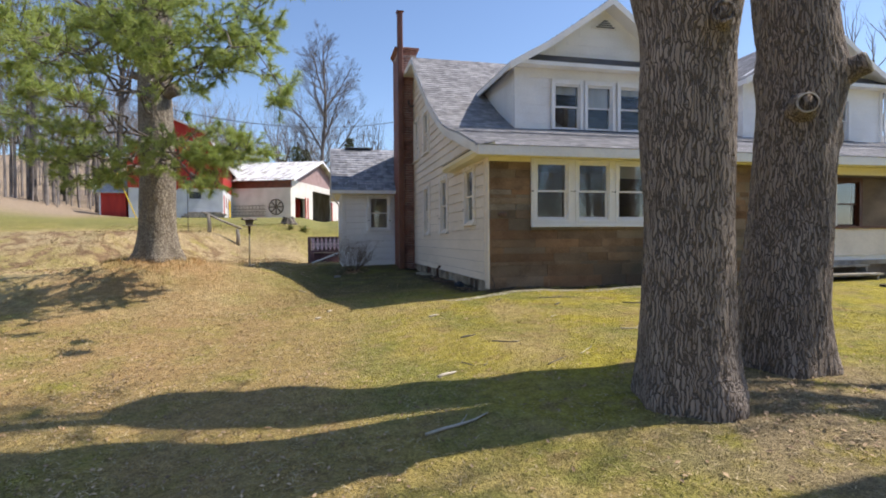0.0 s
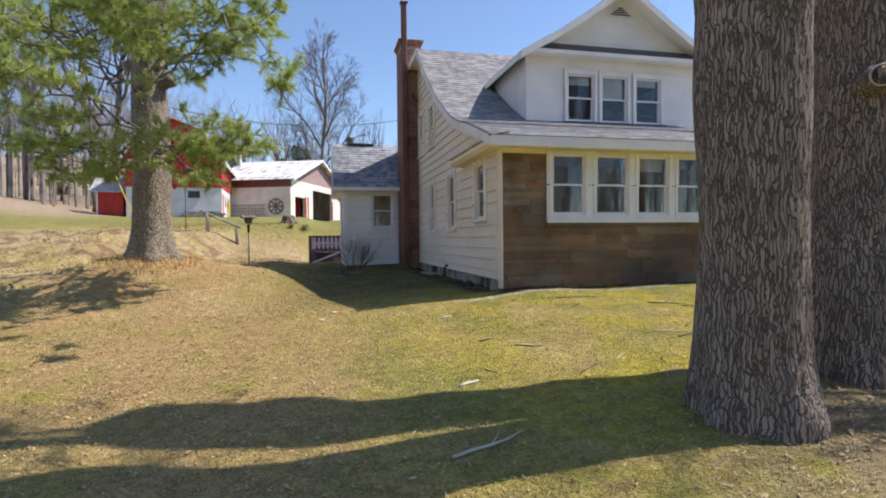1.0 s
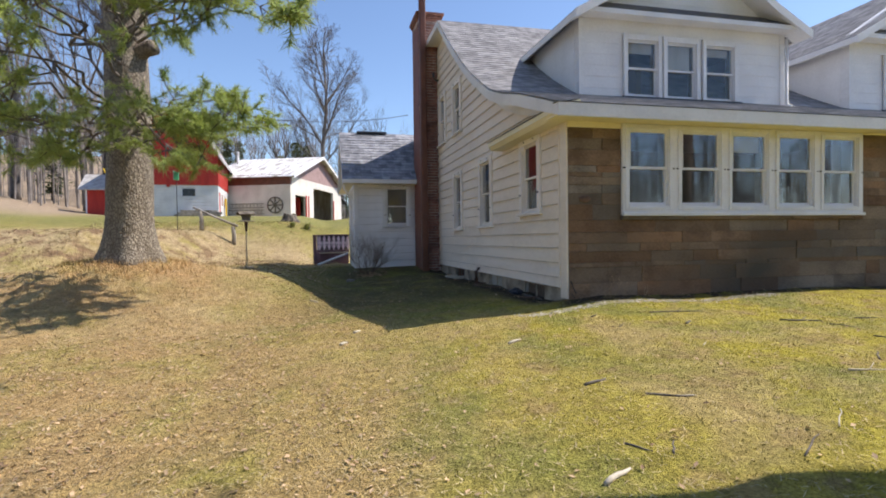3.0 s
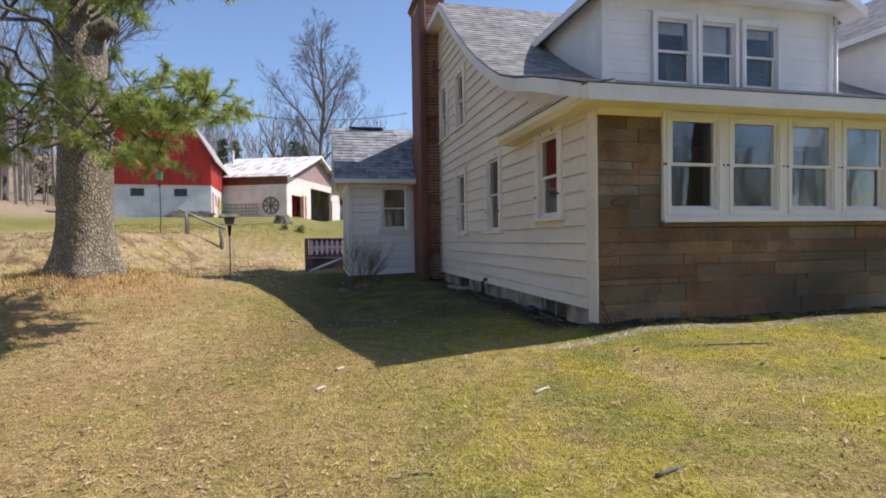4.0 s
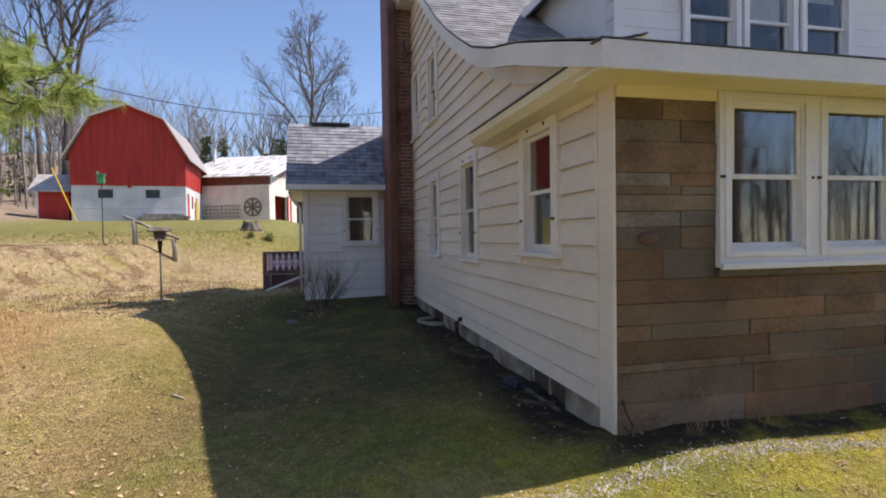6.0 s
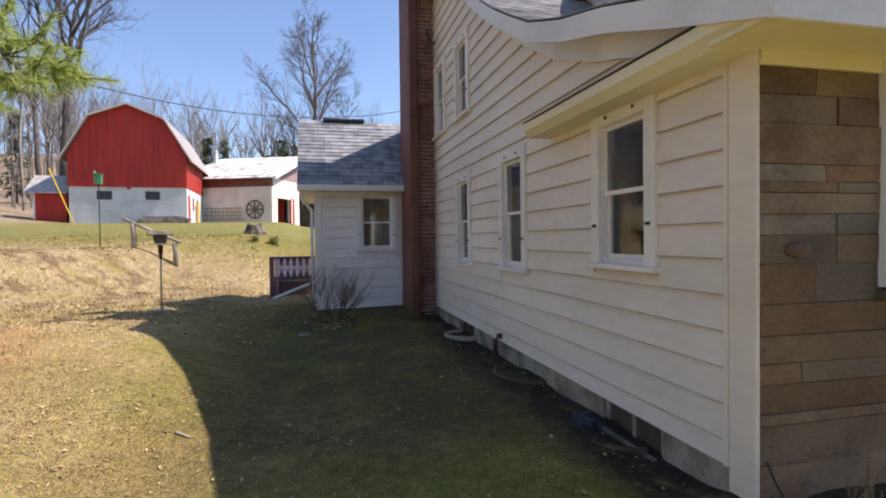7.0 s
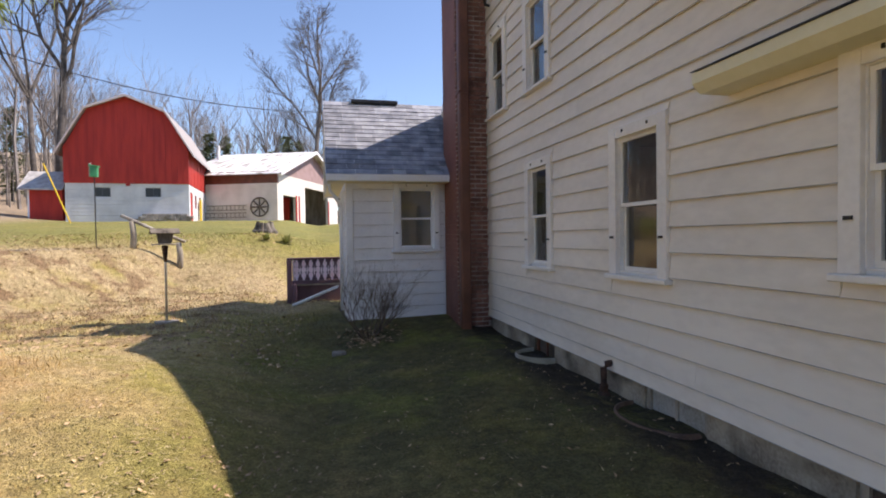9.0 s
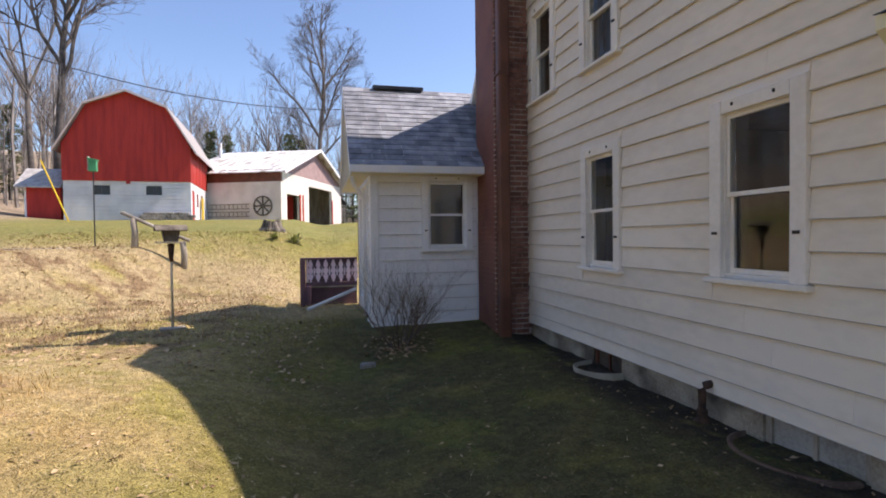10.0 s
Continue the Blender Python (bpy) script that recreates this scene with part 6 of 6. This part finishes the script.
zb = ground_z(PX, PY) - 0.15
BOUGHS = (
    # low skirt on the near side
    (2.95, (2.5, -2.3, 2.85), 0.3, 0.7, 0.3), (2.9, (2.5, -2.8, 2.65), 0.1, 0.5, 0.5), (2.75, (2.0, -2.5, 2.45), 0.15, 0.8, 0.35), (2.75, (1.36, -2.8, 2.25), 0.2, 0.9, 0.4),
    (3.2, (1.7, -1.9, 3.05), 0.1, 0.8, 0.4), (2.6, (0.0, -2.7, 2.35), 0.1, 0.9, 0.45),
    (2.8, (1.7, -2.3, 2.65), 0.1, 0.8, 0.4),
    # towards the road
    (2.9, (-0.2, -3.9, 2.45), 0.2, 1.0, 0.45), (2.7, (-0.6, -2.9, 2.2), 0.1, 1.0, 0.4), (3.0, (0.3, -5.9, 2.95), 0.25, 0.8, 0.6), (3.4, (-0.5, -5.1, 3.3), 0.2, 0.7, 0.6),
    (2.7, (-1.2, -3.0, 2.6), 0.1, 1.0, 0.4), (3.9, (-0.1, -5.5, 3.6), 0.3, 1.0, 0.45), (4.2, (0.1, -6.1, 3.8), 0.3, 1.0, 0.45),
    (4.3, (-0.6, -5.0, 4.2), 0.2, 1.0, 0.4), (3.4, (-2.2, -3.2, 3.1), 0.2, 0.8, 0.5),
    # the dense mass over the path
    (4.6, (1.16, -4.45, 4.0), 0.3, 1.1, 0.45), (5.0, (1.64, -4.67, 4.35), 0.3, 1.1, 0.4), (4.8, (0.9, -4.84, 4.25), 0.3, 1.1, 0.4), (4.7, (1.62, -3.51, 4.1), 0.2, 1.1, 0.35), (4.8, (0.76, -5.45, 4.25), 0.3, 1.1, 0.45),
    (5.2, (2.12, -4.1, 4.6), 0.3, 1.1, 0.4), (5.4, (1.6, -4.8, 4.75), 0.3, 1.1, 0.4), (5.3, (1.16, -4.9, 4.7), 0.3, 1.1, 0.4), (5.0, (0.3, -4.2, 4.6), 0.2, 1.1, 0.35),
    # rising and drooping boughs towards the house
    (5.2, (3.1, -3.3, 5.05), 0.0, 0.8, 0.4), (4.9, (3.03, -4.04, 4.65), 0.1, 0.9, 0.4), (4.8, (2.67, -3.45, 4.4), 0.1, 1.0, 0.4), (4.7, (2.0, -2.96, 4.2), 0.1, 1.0, 0.35), (5.3, (2.53, -3.73, 5.1), 0.1, 1.0, 0.4),
    (5.0, (3.35, -6.2, 3.0), 1.6, 0.45, 0.72),
)
for base, (tx, ty, tz), sag, spread_, bare in BOUGHS:
    pine_bough(1 + 0.92 * (base - 1) - zb, (0.92 * tx, 0.92 * ty, 1 + 0.92 * (tz - 1) - zb), 0.03, sag, 0.86 * spread_, max(bare, 0.56 if tz > 3.9 else 0.48), 5)
for k in range(70):
    z = 5.0 + 0.13 * k
    az = k * 2.4 + rng.uniform(-0.3, 0.3)
    if z < 6.6 and math.cos(az - 0.3) > -0.1:
        continue
    l = (4.4 if z < 8 else 4.4 - 0.42 * (z - 8)) * rng.uniform(0.75, 1.05)
    pine_bough(z, (l * math.cos(az), l * math.sin(az), z + rng.uniform(0.1, 0.9)), 0.05, -0.2, 1.1, 0.3, 3)
v, f = needle_tufts(tufts, rng, 44, 0.12)
raw("crown", v, f, NEEDLE, pine, "soft green needle clusters", kind="stuff")

# ---- shrub by the addition ----
SHRUB = material("shrub_bark", (0.085, 0.060, 0.046), (0.20, 0.145, 0.11), 0.9, 8, 40, 0.2)
bush = thing("bare_shrub", "leafless twiggy shrub beside the addition", "shrub", (-2.0, 7.45, on_ground(-2.0, 7.45)))
rng = random.Random(31)
for k in range(18):
    bm = bmesh.new()
    a = rng.random() * 6.28
    d = Vector((0.85 * math.cos(a), 0.55 * math.sin(a), 1)).normalized()
    limb(bm, rng, Vector((0.09 * math.cos(a), 0.09 * math.sin(a), -0.03)), d, rng.uniform(0.45, 0.72), 0.009, 3, 4, 0.12, 1.1, 4)
    part("stem", bm, SHRUB, bush)

# ---- grass, leaves and sticks ----
def scatter(n, seed, x0, x1, y0, y1, weight):
    r = np.random.RandomState(seed)
    xs, ys = r.uniform(x0, x1, n), r.uniform(y0, y1, n)
    keep = r.uniform(0, 1, n) < np.array([weight(x, y) for x, y in zip(xs, ys)])
    return [(x, y) for x, y, k in zip(xs, ys, keep) if k and not (x > -0.02 and y > -0.02) and not (x > -2.25 and y > 8.4)], r


def grass(name, n, seed, box_, weight, h, label):
    spots_, r = scatter(n, seed, *box_, weight)
    m = len(spots_)
    a, l, lean, w_ = r.uniform(0, 6.28, m), r.uniform(0.5, 1.2, m) * h, r.uniform(0.1, 0.9, m) * h, r.uniform(0.003, 0.006, m)
    verts, faces = [], []
    for i, (x, y) in enumerate(spots_):
        z = on_ground(x, y) - 0.004
        c, s = math.cos(a[i]), math.sin(a[i])
        verts += [(x - s * w_[i], y + c * w_[i], z), (x + s * w_[i], y - c * w_[i], z), (x + c * lean[i], y + s * lean[i], z + l[i])]
        faces.append((3 * i, 3 * i + 1, 3 * i + 2))
    tagged(raw(name, verts, faces, BLADES, None, label, False, "stuff"), category="grass")


grass("grass_blades", 240000, 1, (-8.5, 4.5, -7.5, 7.5), lambda x, y: 0.8, 0.017, "short patchy spring grass blades")
grass("tall_grass", 26000, 2, (-10.5, -2.5, 7.5, 18.0), lambda x, y: 0.9, 0.075, "longer dry grass on the bank")
grass("grass_tufts", 9000, 3, (-8.0, -5.0, 2.4, 5.6), lambda x, y: 1.0 if (x + 6.5) ** 2 + (y - 3.9) ** 2 < 1.1 else 0.1, 0.10, "dry grass tufts round the pine's foot")


def leaf_litter(name, n, seed, box_, weight, size, label):
    spots_, r = scatter(n, seed, *box_, weight)
    verts, faces = [], []
    for x, y in spots_:
        s = size * r.uniform(0.5, 1.25)
        a = r.uniform(0, 6.28)
        u = Vector((math.cos(a), math.sin(a), r.uniform(-0.5, 0.5))).normalized()
        v_ = u.cross(Vector((r.uniform(-0.5, 0.5), r.uniform(-0.5, 0.5), 1))).normalized()
        nrm = u.cross(v_)
        p = Vector((x, y, on_ground(x, y) + 0.012))
        b = len(verts)
        verts += [tuple(p - u * s), tuple(p + v_ * s * 0.5 - nrm * s * 0.3 * r.uniform(0, 1)), tuple(p + u * s), tuple(p - v_ * s * 0.5 - nrm * s * 0.3 * r.uniform(0, 1))]
        faces += [(b, b + 1, b + 2), (b, b + 2, b + 3)]
    tagged(raw(name, verts, faces, LEAF, None, label, False, "stuff"), category="leaves")


def litter_weight(x, y):
    w_ = 0.10 + 0.75 * step(-1.5, -4.5, x) * step(5, 1, y)
    w_ += 0.7 * math.exp(-((x - 0.6) ** 2 + (y + 6.2) ** 2) / 1.6)
    w_ *= 0.45 + 1.1 * max(0, noise.noise((x * 0.8, y * 0.8, 7)) + 0.3)
    return min(w_, 1)


leaf_litter("fallen_leaves", 48000, 5, (-9.5, 4.0, -8.0, 6.0), litter_weight, 0.021, "dry brown leaves scattered over the lawn")
leaf_litter("shrub_leaves", 900, 11, (-2.6, -1.2, 7.0, 7.9), lambda x, y: math.exp(-((x + 2.0) ** 2 + (y - 7.45) ** 2) / 0.12), 0.04, "heap of dead leaves under the shrub")
leaf_litter("bank_leaves", 9000, 6, (-12, -3, 6.0, 18.0), lambda x, y: 0.6, 0.04, "dry leaves on the sloping bank")


STRAW = material("dry_straw", (0.33, 0.25, 0.12), (0.58, 0.47, 0.27), 0.8, 3, 30, 0.0, island=0.35)


def straw(name, n, seed, box_, weight, label):
    """Dead blades lying flat in the turf."""
    spots_, r = scatter(n, seed, *box_, weight)
    m = len(spots_)
    a, l, up, w_ = r.uniform(0, 6.28, m), r.uniform(0.03, 0.085, m), r.uniform(0.0, 0.022, m), r.uniform(0.0016, 0.0034, m)
    verts, faces = [], []
    for i, (x, y) in enumerate(spots_):
        z = on_ground(x, y) + 0.009
        c, s = math.cos(a[i]), math.sin(a[i])
        verts += [(x - s * w_[i], y + c * w_[i], z), (x + s * w_[i], y - c * w_[i], z), (x + c * l[i], y + s * l[i], z + up[i])]
        faces.append((3 * i, 3 * i + 1, 3 * i + 2))
    tagged(raw(name, verts, faces, STRAW, None, label, False, "stuff"), category="straw")


straw("dead_grass", 70000, 8, (-6.5, 4.0, -7.0, 6.5), lambda x, y: (0.35 + 0.6 * step(0.0, -4.0, x)) * (1 - 0.9 * step(-4.0, -3.2, x) * step(-0.8, 0.4, y)) + 0.6 * math.exp(-((x - 0.7) ** 2 + (y + 6.3) ** 2) / 2.0), "pale dead grass blades lying in the lawn")


def stick(x, y, rot, l, r_, mat_, label, seed):
    rng_ = random.Random(seed)
    pts = [Vector((l * (k / 4 - 0.5), rng_.uniform(-0.03, 0.03) * l, 0)) for k in range(5)]
    bm = bmesh.new()
    c, s = math.cos(radians(rot)), math.sin(radians(rot))
    world_pts = []
    for p in pts:
        wx, wy = x + p.x * c - p.y * s, y + p.x * s + p.y * c
        world_pts.append((wx, wy, on_ground(wx, wy) + r_ * 0.8))
    tube(bm, world_pts, [r_, r_, r_ * 0.9, r_ * 0.75, r_ * 0.4], 6)
    if l > 0.35:
        q = Vector(world_pts[2])
        tube(bm, [q, q + Vector((0.12 * c - 0.08 * s, 0.12 * s + 0.08 * c, 0.03))], [r_ * 0.6, r_ * 0.3], 5)
    tagged(part("fallen_stick", bm, mat_, None, label, True), category="stick", group="fallen sticks")


PALE = material("bleached_wood", (0.42, 0.37, 0.28), (0.60, 0.54, 0.44), 0.9, 8, 60, 0.3)
stick(-1.75, -4.05, 25, 0.22, 0.016, PALE, "pale broken stick on the grass", 1)
stick(-1.95, -5.25, 20, 0.55, 0.012, PALE, "long pale stick lying in the shade", 2)
stick(-2.79, -0.18, 40, 0.10, 0.016, PALE, "small pale wood chip on the lawn", 3)
stick(-2.97, -0.70, 35, 0.10, 0.016, PALE, "small pale wood chip on the lawn", 4)
stick(-1.35, -1.55, 25, 0.16, 0.014, PALE, "pale broken stick on the grass", 5)
stick(0.75, -1.18, -8, 0.62, 0.008, TWIG, "thin forked twig on the grass", 6)
stick(-0.17, -0.98, 30, 0.14, 0.008, TWIG, "short dark twig on the grass", 7)
stick(1.7, -1.9, -10, 0.45, 0.010, TWIG, "thin forked twig on the grass", 8)
stick(0.5, -1.7, 30, 0.12, 0.012, TWIG, "short dark twig on the grass", 9)
stick(-1.2, -2.85, 10, 0.20, 0.012, TWIG, "curled dark twig on the grass", 10)
stick(-0.9, -3.3, -35, 0.30, 0.008, TWIG, "thin dark twig on the grass", 11)
stick(-3.3, 2.4, -30, 0.16, 0.012, PALE, "pale broken stick on the lawn", 12)
stick(0.8, -3.6, 15, 0.4, 0.010, TWIG, "thin forked twig on the grass", 13)
rng = random.Random(44)
for k in range(14):
    stick(rng.uniform(-1.6, 2.6), rng.uniform(-4.2, -0.9), rng.uniform(-60, 60), rng.uniform(0.12, 0.42), rng.uniform(0.004, 0.008), (TWIG, PALE)[k % 3 == 0], ("thin dark twig on the grass", "thin pale twig on the grass")[k % 3 == 0], 20 + k)
stick(1.6, -6.0, 50, 0.35, 0.010, PALE, "pale broken stick under the oaks", 14)
# gravel along the drip line of the front eave
rng, verts, faces = random.Random(9), [], []
for k in range(2000):
    x = rng.uniform(-0.9, 2.9)
    y = -0.46 + rng.gauss(0, 0.055) + 0.04 * math.sin(3 * x)
    s = rng.uniform(0.004, 0.013)
    z, b = on_ground(x, y), len(verts)
    for dx, dy, dz in ((1, 0, 0), (0, 1, 0), (-1, 0, 0), (0, -1, 0), (0, 0, 0.9), (0, 0, -0.6)):
        verts.append((x + dx * s * rng.uniform(0.7, 1.3), y + dy * s * rng.uniform(0.7, 1.3), z + dz * s))
    faces += [(b, b + 1, b + 4), (b + 1, b + 2, b + 4), (b + 2, b + 3, b + 4), (b + 3, b, b + 4)]
tagged(raw("gravel", verts, faces, GRAVEL, None, "pale gravel line below the front eave", False, "stuff"), category="gravel")
# dead stems at the foot of the stone wall
dead = thing("dead_plant", "dry brown plant stems against the stone wall", "plant", (0.75, -0.12, on_ground(0.75, -0.12)))
rng = random.Random(14)
for k in range(14):
    bm = bmesh.new()
    p = Vector((rng.uniform(-0.35, 0.4), rng.uniform(-0.05, 0.06), -0.02))
    d = Vector((rng.uniform(-0.5, 0.5), rng.uniform(-0.2, 0.1), 1)).normalized()
    limb(bm, rng, p, d, rng.uniform(0.10, 0.2), 0.004, 1, 3, 0.0, 0.8, 3)
    part("stem", bm, LEAF, dead)

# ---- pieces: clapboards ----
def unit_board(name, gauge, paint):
    """One tapered board with a dark shadow line painted along its drip edge."""
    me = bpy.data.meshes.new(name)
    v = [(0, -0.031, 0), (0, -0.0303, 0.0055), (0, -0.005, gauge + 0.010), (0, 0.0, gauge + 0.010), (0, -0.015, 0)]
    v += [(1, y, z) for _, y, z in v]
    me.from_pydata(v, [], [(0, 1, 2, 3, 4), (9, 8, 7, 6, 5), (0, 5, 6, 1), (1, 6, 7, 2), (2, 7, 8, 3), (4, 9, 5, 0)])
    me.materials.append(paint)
    me.materials.append(LAP_SHADE)
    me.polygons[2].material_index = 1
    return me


GAUGE = 0.2013
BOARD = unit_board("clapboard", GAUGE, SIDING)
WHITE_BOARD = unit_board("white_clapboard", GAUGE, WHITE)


def lay_board(parent, m, length, board=BOARD, height=1.0):
    ob = new("clapboard", board)
    ob.parent = parent
    ob.matrix_local = m @ Matrix.Diagonal((length, 1, height, 1))


z = 0.15
while z < 6.0:
    # reach of this course under the rake
    ys_ = [y for y in np.arange(0.2, 10.1, 0.02) if roof_z(y) - 0.20 > z + GAUGE * 0.5]
    if not ys_:
        break
    spans = [(ys_[0], min(ys_[-1], 10.1))]
    for u0, u1, v0, v1 in SIDE_WINDOWS:
        if v0 - 0.06 < z + GAUGE * 0.75 and v1 + 0.10 > z + GAUGE * 0.35:
            spans = [p for a, b in spans for p in ((a, min(b, u0 - 0.117)), (max(a, u1 + 0.117), b)) if p[1] - p[0] > 0.03]
            # short lengths cut to fit below the sill and above the head
            for lo, hi in ((z, v0 - 0.064), (v1 + 0.102, z + GAUGE)):
                if 0.03 < hi - lo < GAUGE and roof_z(u0) - 0.2 > hi:
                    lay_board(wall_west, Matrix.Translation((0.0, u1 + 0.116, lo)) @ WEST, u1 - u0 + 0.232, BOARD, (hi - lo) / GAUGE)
    rr = random.Random(int(z * 100))
    for a, b in spans:
        while b - a > 0.03:
            e = b if b - a < 4.2 else a + rr.uniform(2.4, 3.7)
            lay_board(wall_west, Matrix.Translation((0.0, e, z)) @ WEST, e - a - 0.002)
            a = e
    z = 0.286 if z < 0.2 else z + GAUGE
z = 0.055
while z < 2.3:
    spans = [(-2.128, -0.56)]
    if AW[2] - 0.06 < z + GAUGE * 0.75 and AW[3] + 0.10 > z + GAUGE * 0.35:
        spans = [(-2.128, AW[0] - 0.102), (AW[1] + 0.102, -0.56)]
        for lo, hi in ((z, AW[2] - 0.064), (AW[3] + 0.102, z + GAUGE)):
            if 0.03 < hi - lo < GAUGE:
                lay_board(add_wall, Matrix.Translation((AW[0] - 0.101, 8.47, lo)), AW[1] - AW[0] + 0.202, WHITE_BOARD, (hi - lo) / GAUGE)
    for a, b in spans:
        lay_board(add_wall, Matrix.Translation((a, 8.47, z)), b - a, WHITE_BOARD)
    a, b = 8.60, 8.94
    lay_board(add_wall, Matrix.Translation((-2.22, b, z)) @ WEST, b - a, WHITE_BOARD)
    z += GAUGE

# ---- pieces: sandstone blocks of the front ----
rng = random.Random(17)
z = -0.20
while z < 2.285:
    hgt = rng.choice((0.06, 0.09, 0.11, 0.15, 0.21))
    if z < 1.06 < z + hgt + 0.05:
        hgt = 1.06 - z
    if z < 2.29 and z + hgt > 2.22:
        hgt = 2.29 - z
    fields = [(0.0, STONE_END)] if z < 1.05 else [(0.0, 0.78), (4.865, STONE_END)]
    for lo, hi in fields:
        x = lo
        while x < hi - 0.01:
            l = rng.uniform(0.25, 1.3) if hi - lo > 1 else rng.choice((0.36, 0.42, 0.5, 0.8))
            e = hi if hi - x - l < 0.2 else x + l
            proud = rng.uniform(-0.006, 0.008)
            bm = boxes((x + 0.002, -0.005 - proud, z + 0.002, e - 0.002, 0.029, z + hgt - 0.002))
            for v in bm.verts:
                v.co += Vector((rng.uniform(-0.004, 0.004), rng.uniform(-0.004, 0.003) if v.co.y < 0.02 else 0, rng.uniform(-0.003, 0.003)))
            part("stone", bevelled(bm, 0.002), STONE, wall_south)
            x = e
    z += hgt
bm = bmesh.new()
bmesh.ops.create_icosphere(bm, subdivisions=3, radius=1.0)
for v in bm.verts:
    v.co = Vector((v.co.x * 0.085, v.co.y * 0.016, v.co.z * 0.042)) * (1 + 0.2 * noise.noise(v.co * 1.7)) + Vector((0.25, -0.008, 1.345))
part("round_stone", bm, TERRACOTTA, wall_south, "smooth pale round stone set in the wall", smooth=True)
x = 0.775
while x < 4.865:
    e = min(x + rng.uniform(0.7, 1.5), 4.87)
    part("ledge_stone", bevelled(boxes((x + 0.003, -0.05, 1.064, e - 0.003, 0.029, 1.112)), 0.006), STONE, wall_south)
    x = e

# ---- pieces: chimney bricks ----
def brick_mesh(l):
    bm = bevelled(boxes((0.0, 0.0, 0.0, l, 0.05, 0.058)), 0.004)
    me = bpy.data.meshes.new("brick")
    bm.to_mesh(me)
    bm.free()
    me.materials.append(BRICK)
    return me


FULL, HALF = brick_mesh(0.197), brick_mesh(0.095)
rest = bmesh.new()
course, z = 0, -0.30
while z < 6.62:
    x = -0.318
    k = 0
    while x < 0.20:
        short = (course % 2 == 0 and k == 0) or x + 0.197 > 0.325
        ob = new("brick", HALF if short else FULL)
        ob.parent = chimney
        ob.matrix_local = Matrix.Translation((x, -0.342, z))
        x += 0.105 if short else 0.207
        k += 1
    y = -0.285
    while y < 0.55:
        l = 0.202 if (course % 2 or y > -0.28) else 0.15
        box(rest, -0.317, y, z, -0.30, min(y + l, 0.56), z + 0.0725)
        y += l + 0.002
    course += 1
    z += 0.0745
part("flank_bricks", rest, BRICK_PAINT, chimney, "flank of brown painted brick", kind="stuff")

# ---- pieces: shingles of the addition roof ----
slope = math.hypot(9.78 - 8.10, 4.07 - 2.50)
tilt = math.degrees(math.atan2(4.07 - 2.50, 9.78 - 8.10))


def shingle_mesh(l):
    me = bpy.data.meshes.new("shingle")
    v = [(0, 0, 0), (l, 0, 0), (l, 0, 0.013), (0, 0, 0.013), (0, 0.16, 0.002), (l, 0.16, 0.002)]
    me.from_pydata(v, [], [(0, 1, 2, 3), (3, 2, 5, 4), (0, 3, 4), (1, 5, 2)])
    me.materials.append(SHINGLE_BLUE)
    return me


kinds = [shingle_mesh(l) for l in (0.20, 0.27, 0.34)]
rng = random.Random(2)
v_ = 0.0
while v_ < slope - 0.03:
    u = -2.57
    while u < -0.03:
        k = rng.randrange(3)
        l = (0.20, 0.27, 0.34)[k]
        if u + l > -0.01:
            k, l = 0, 0.20
        ob = new("shingle", kinds[k])
        ob.parent = add_roof
        m = Matrix.Translation((u, 8.10, 2.49)) @ Matrix.Rotation(radians(tilt), 4, "X") @ Matrix.Translation((0, v_ - 0.012, 0.002 + rng.random() * 0.004))
        ob.matrix_local = m
        u += l + 0.004
    v_ += 0.135
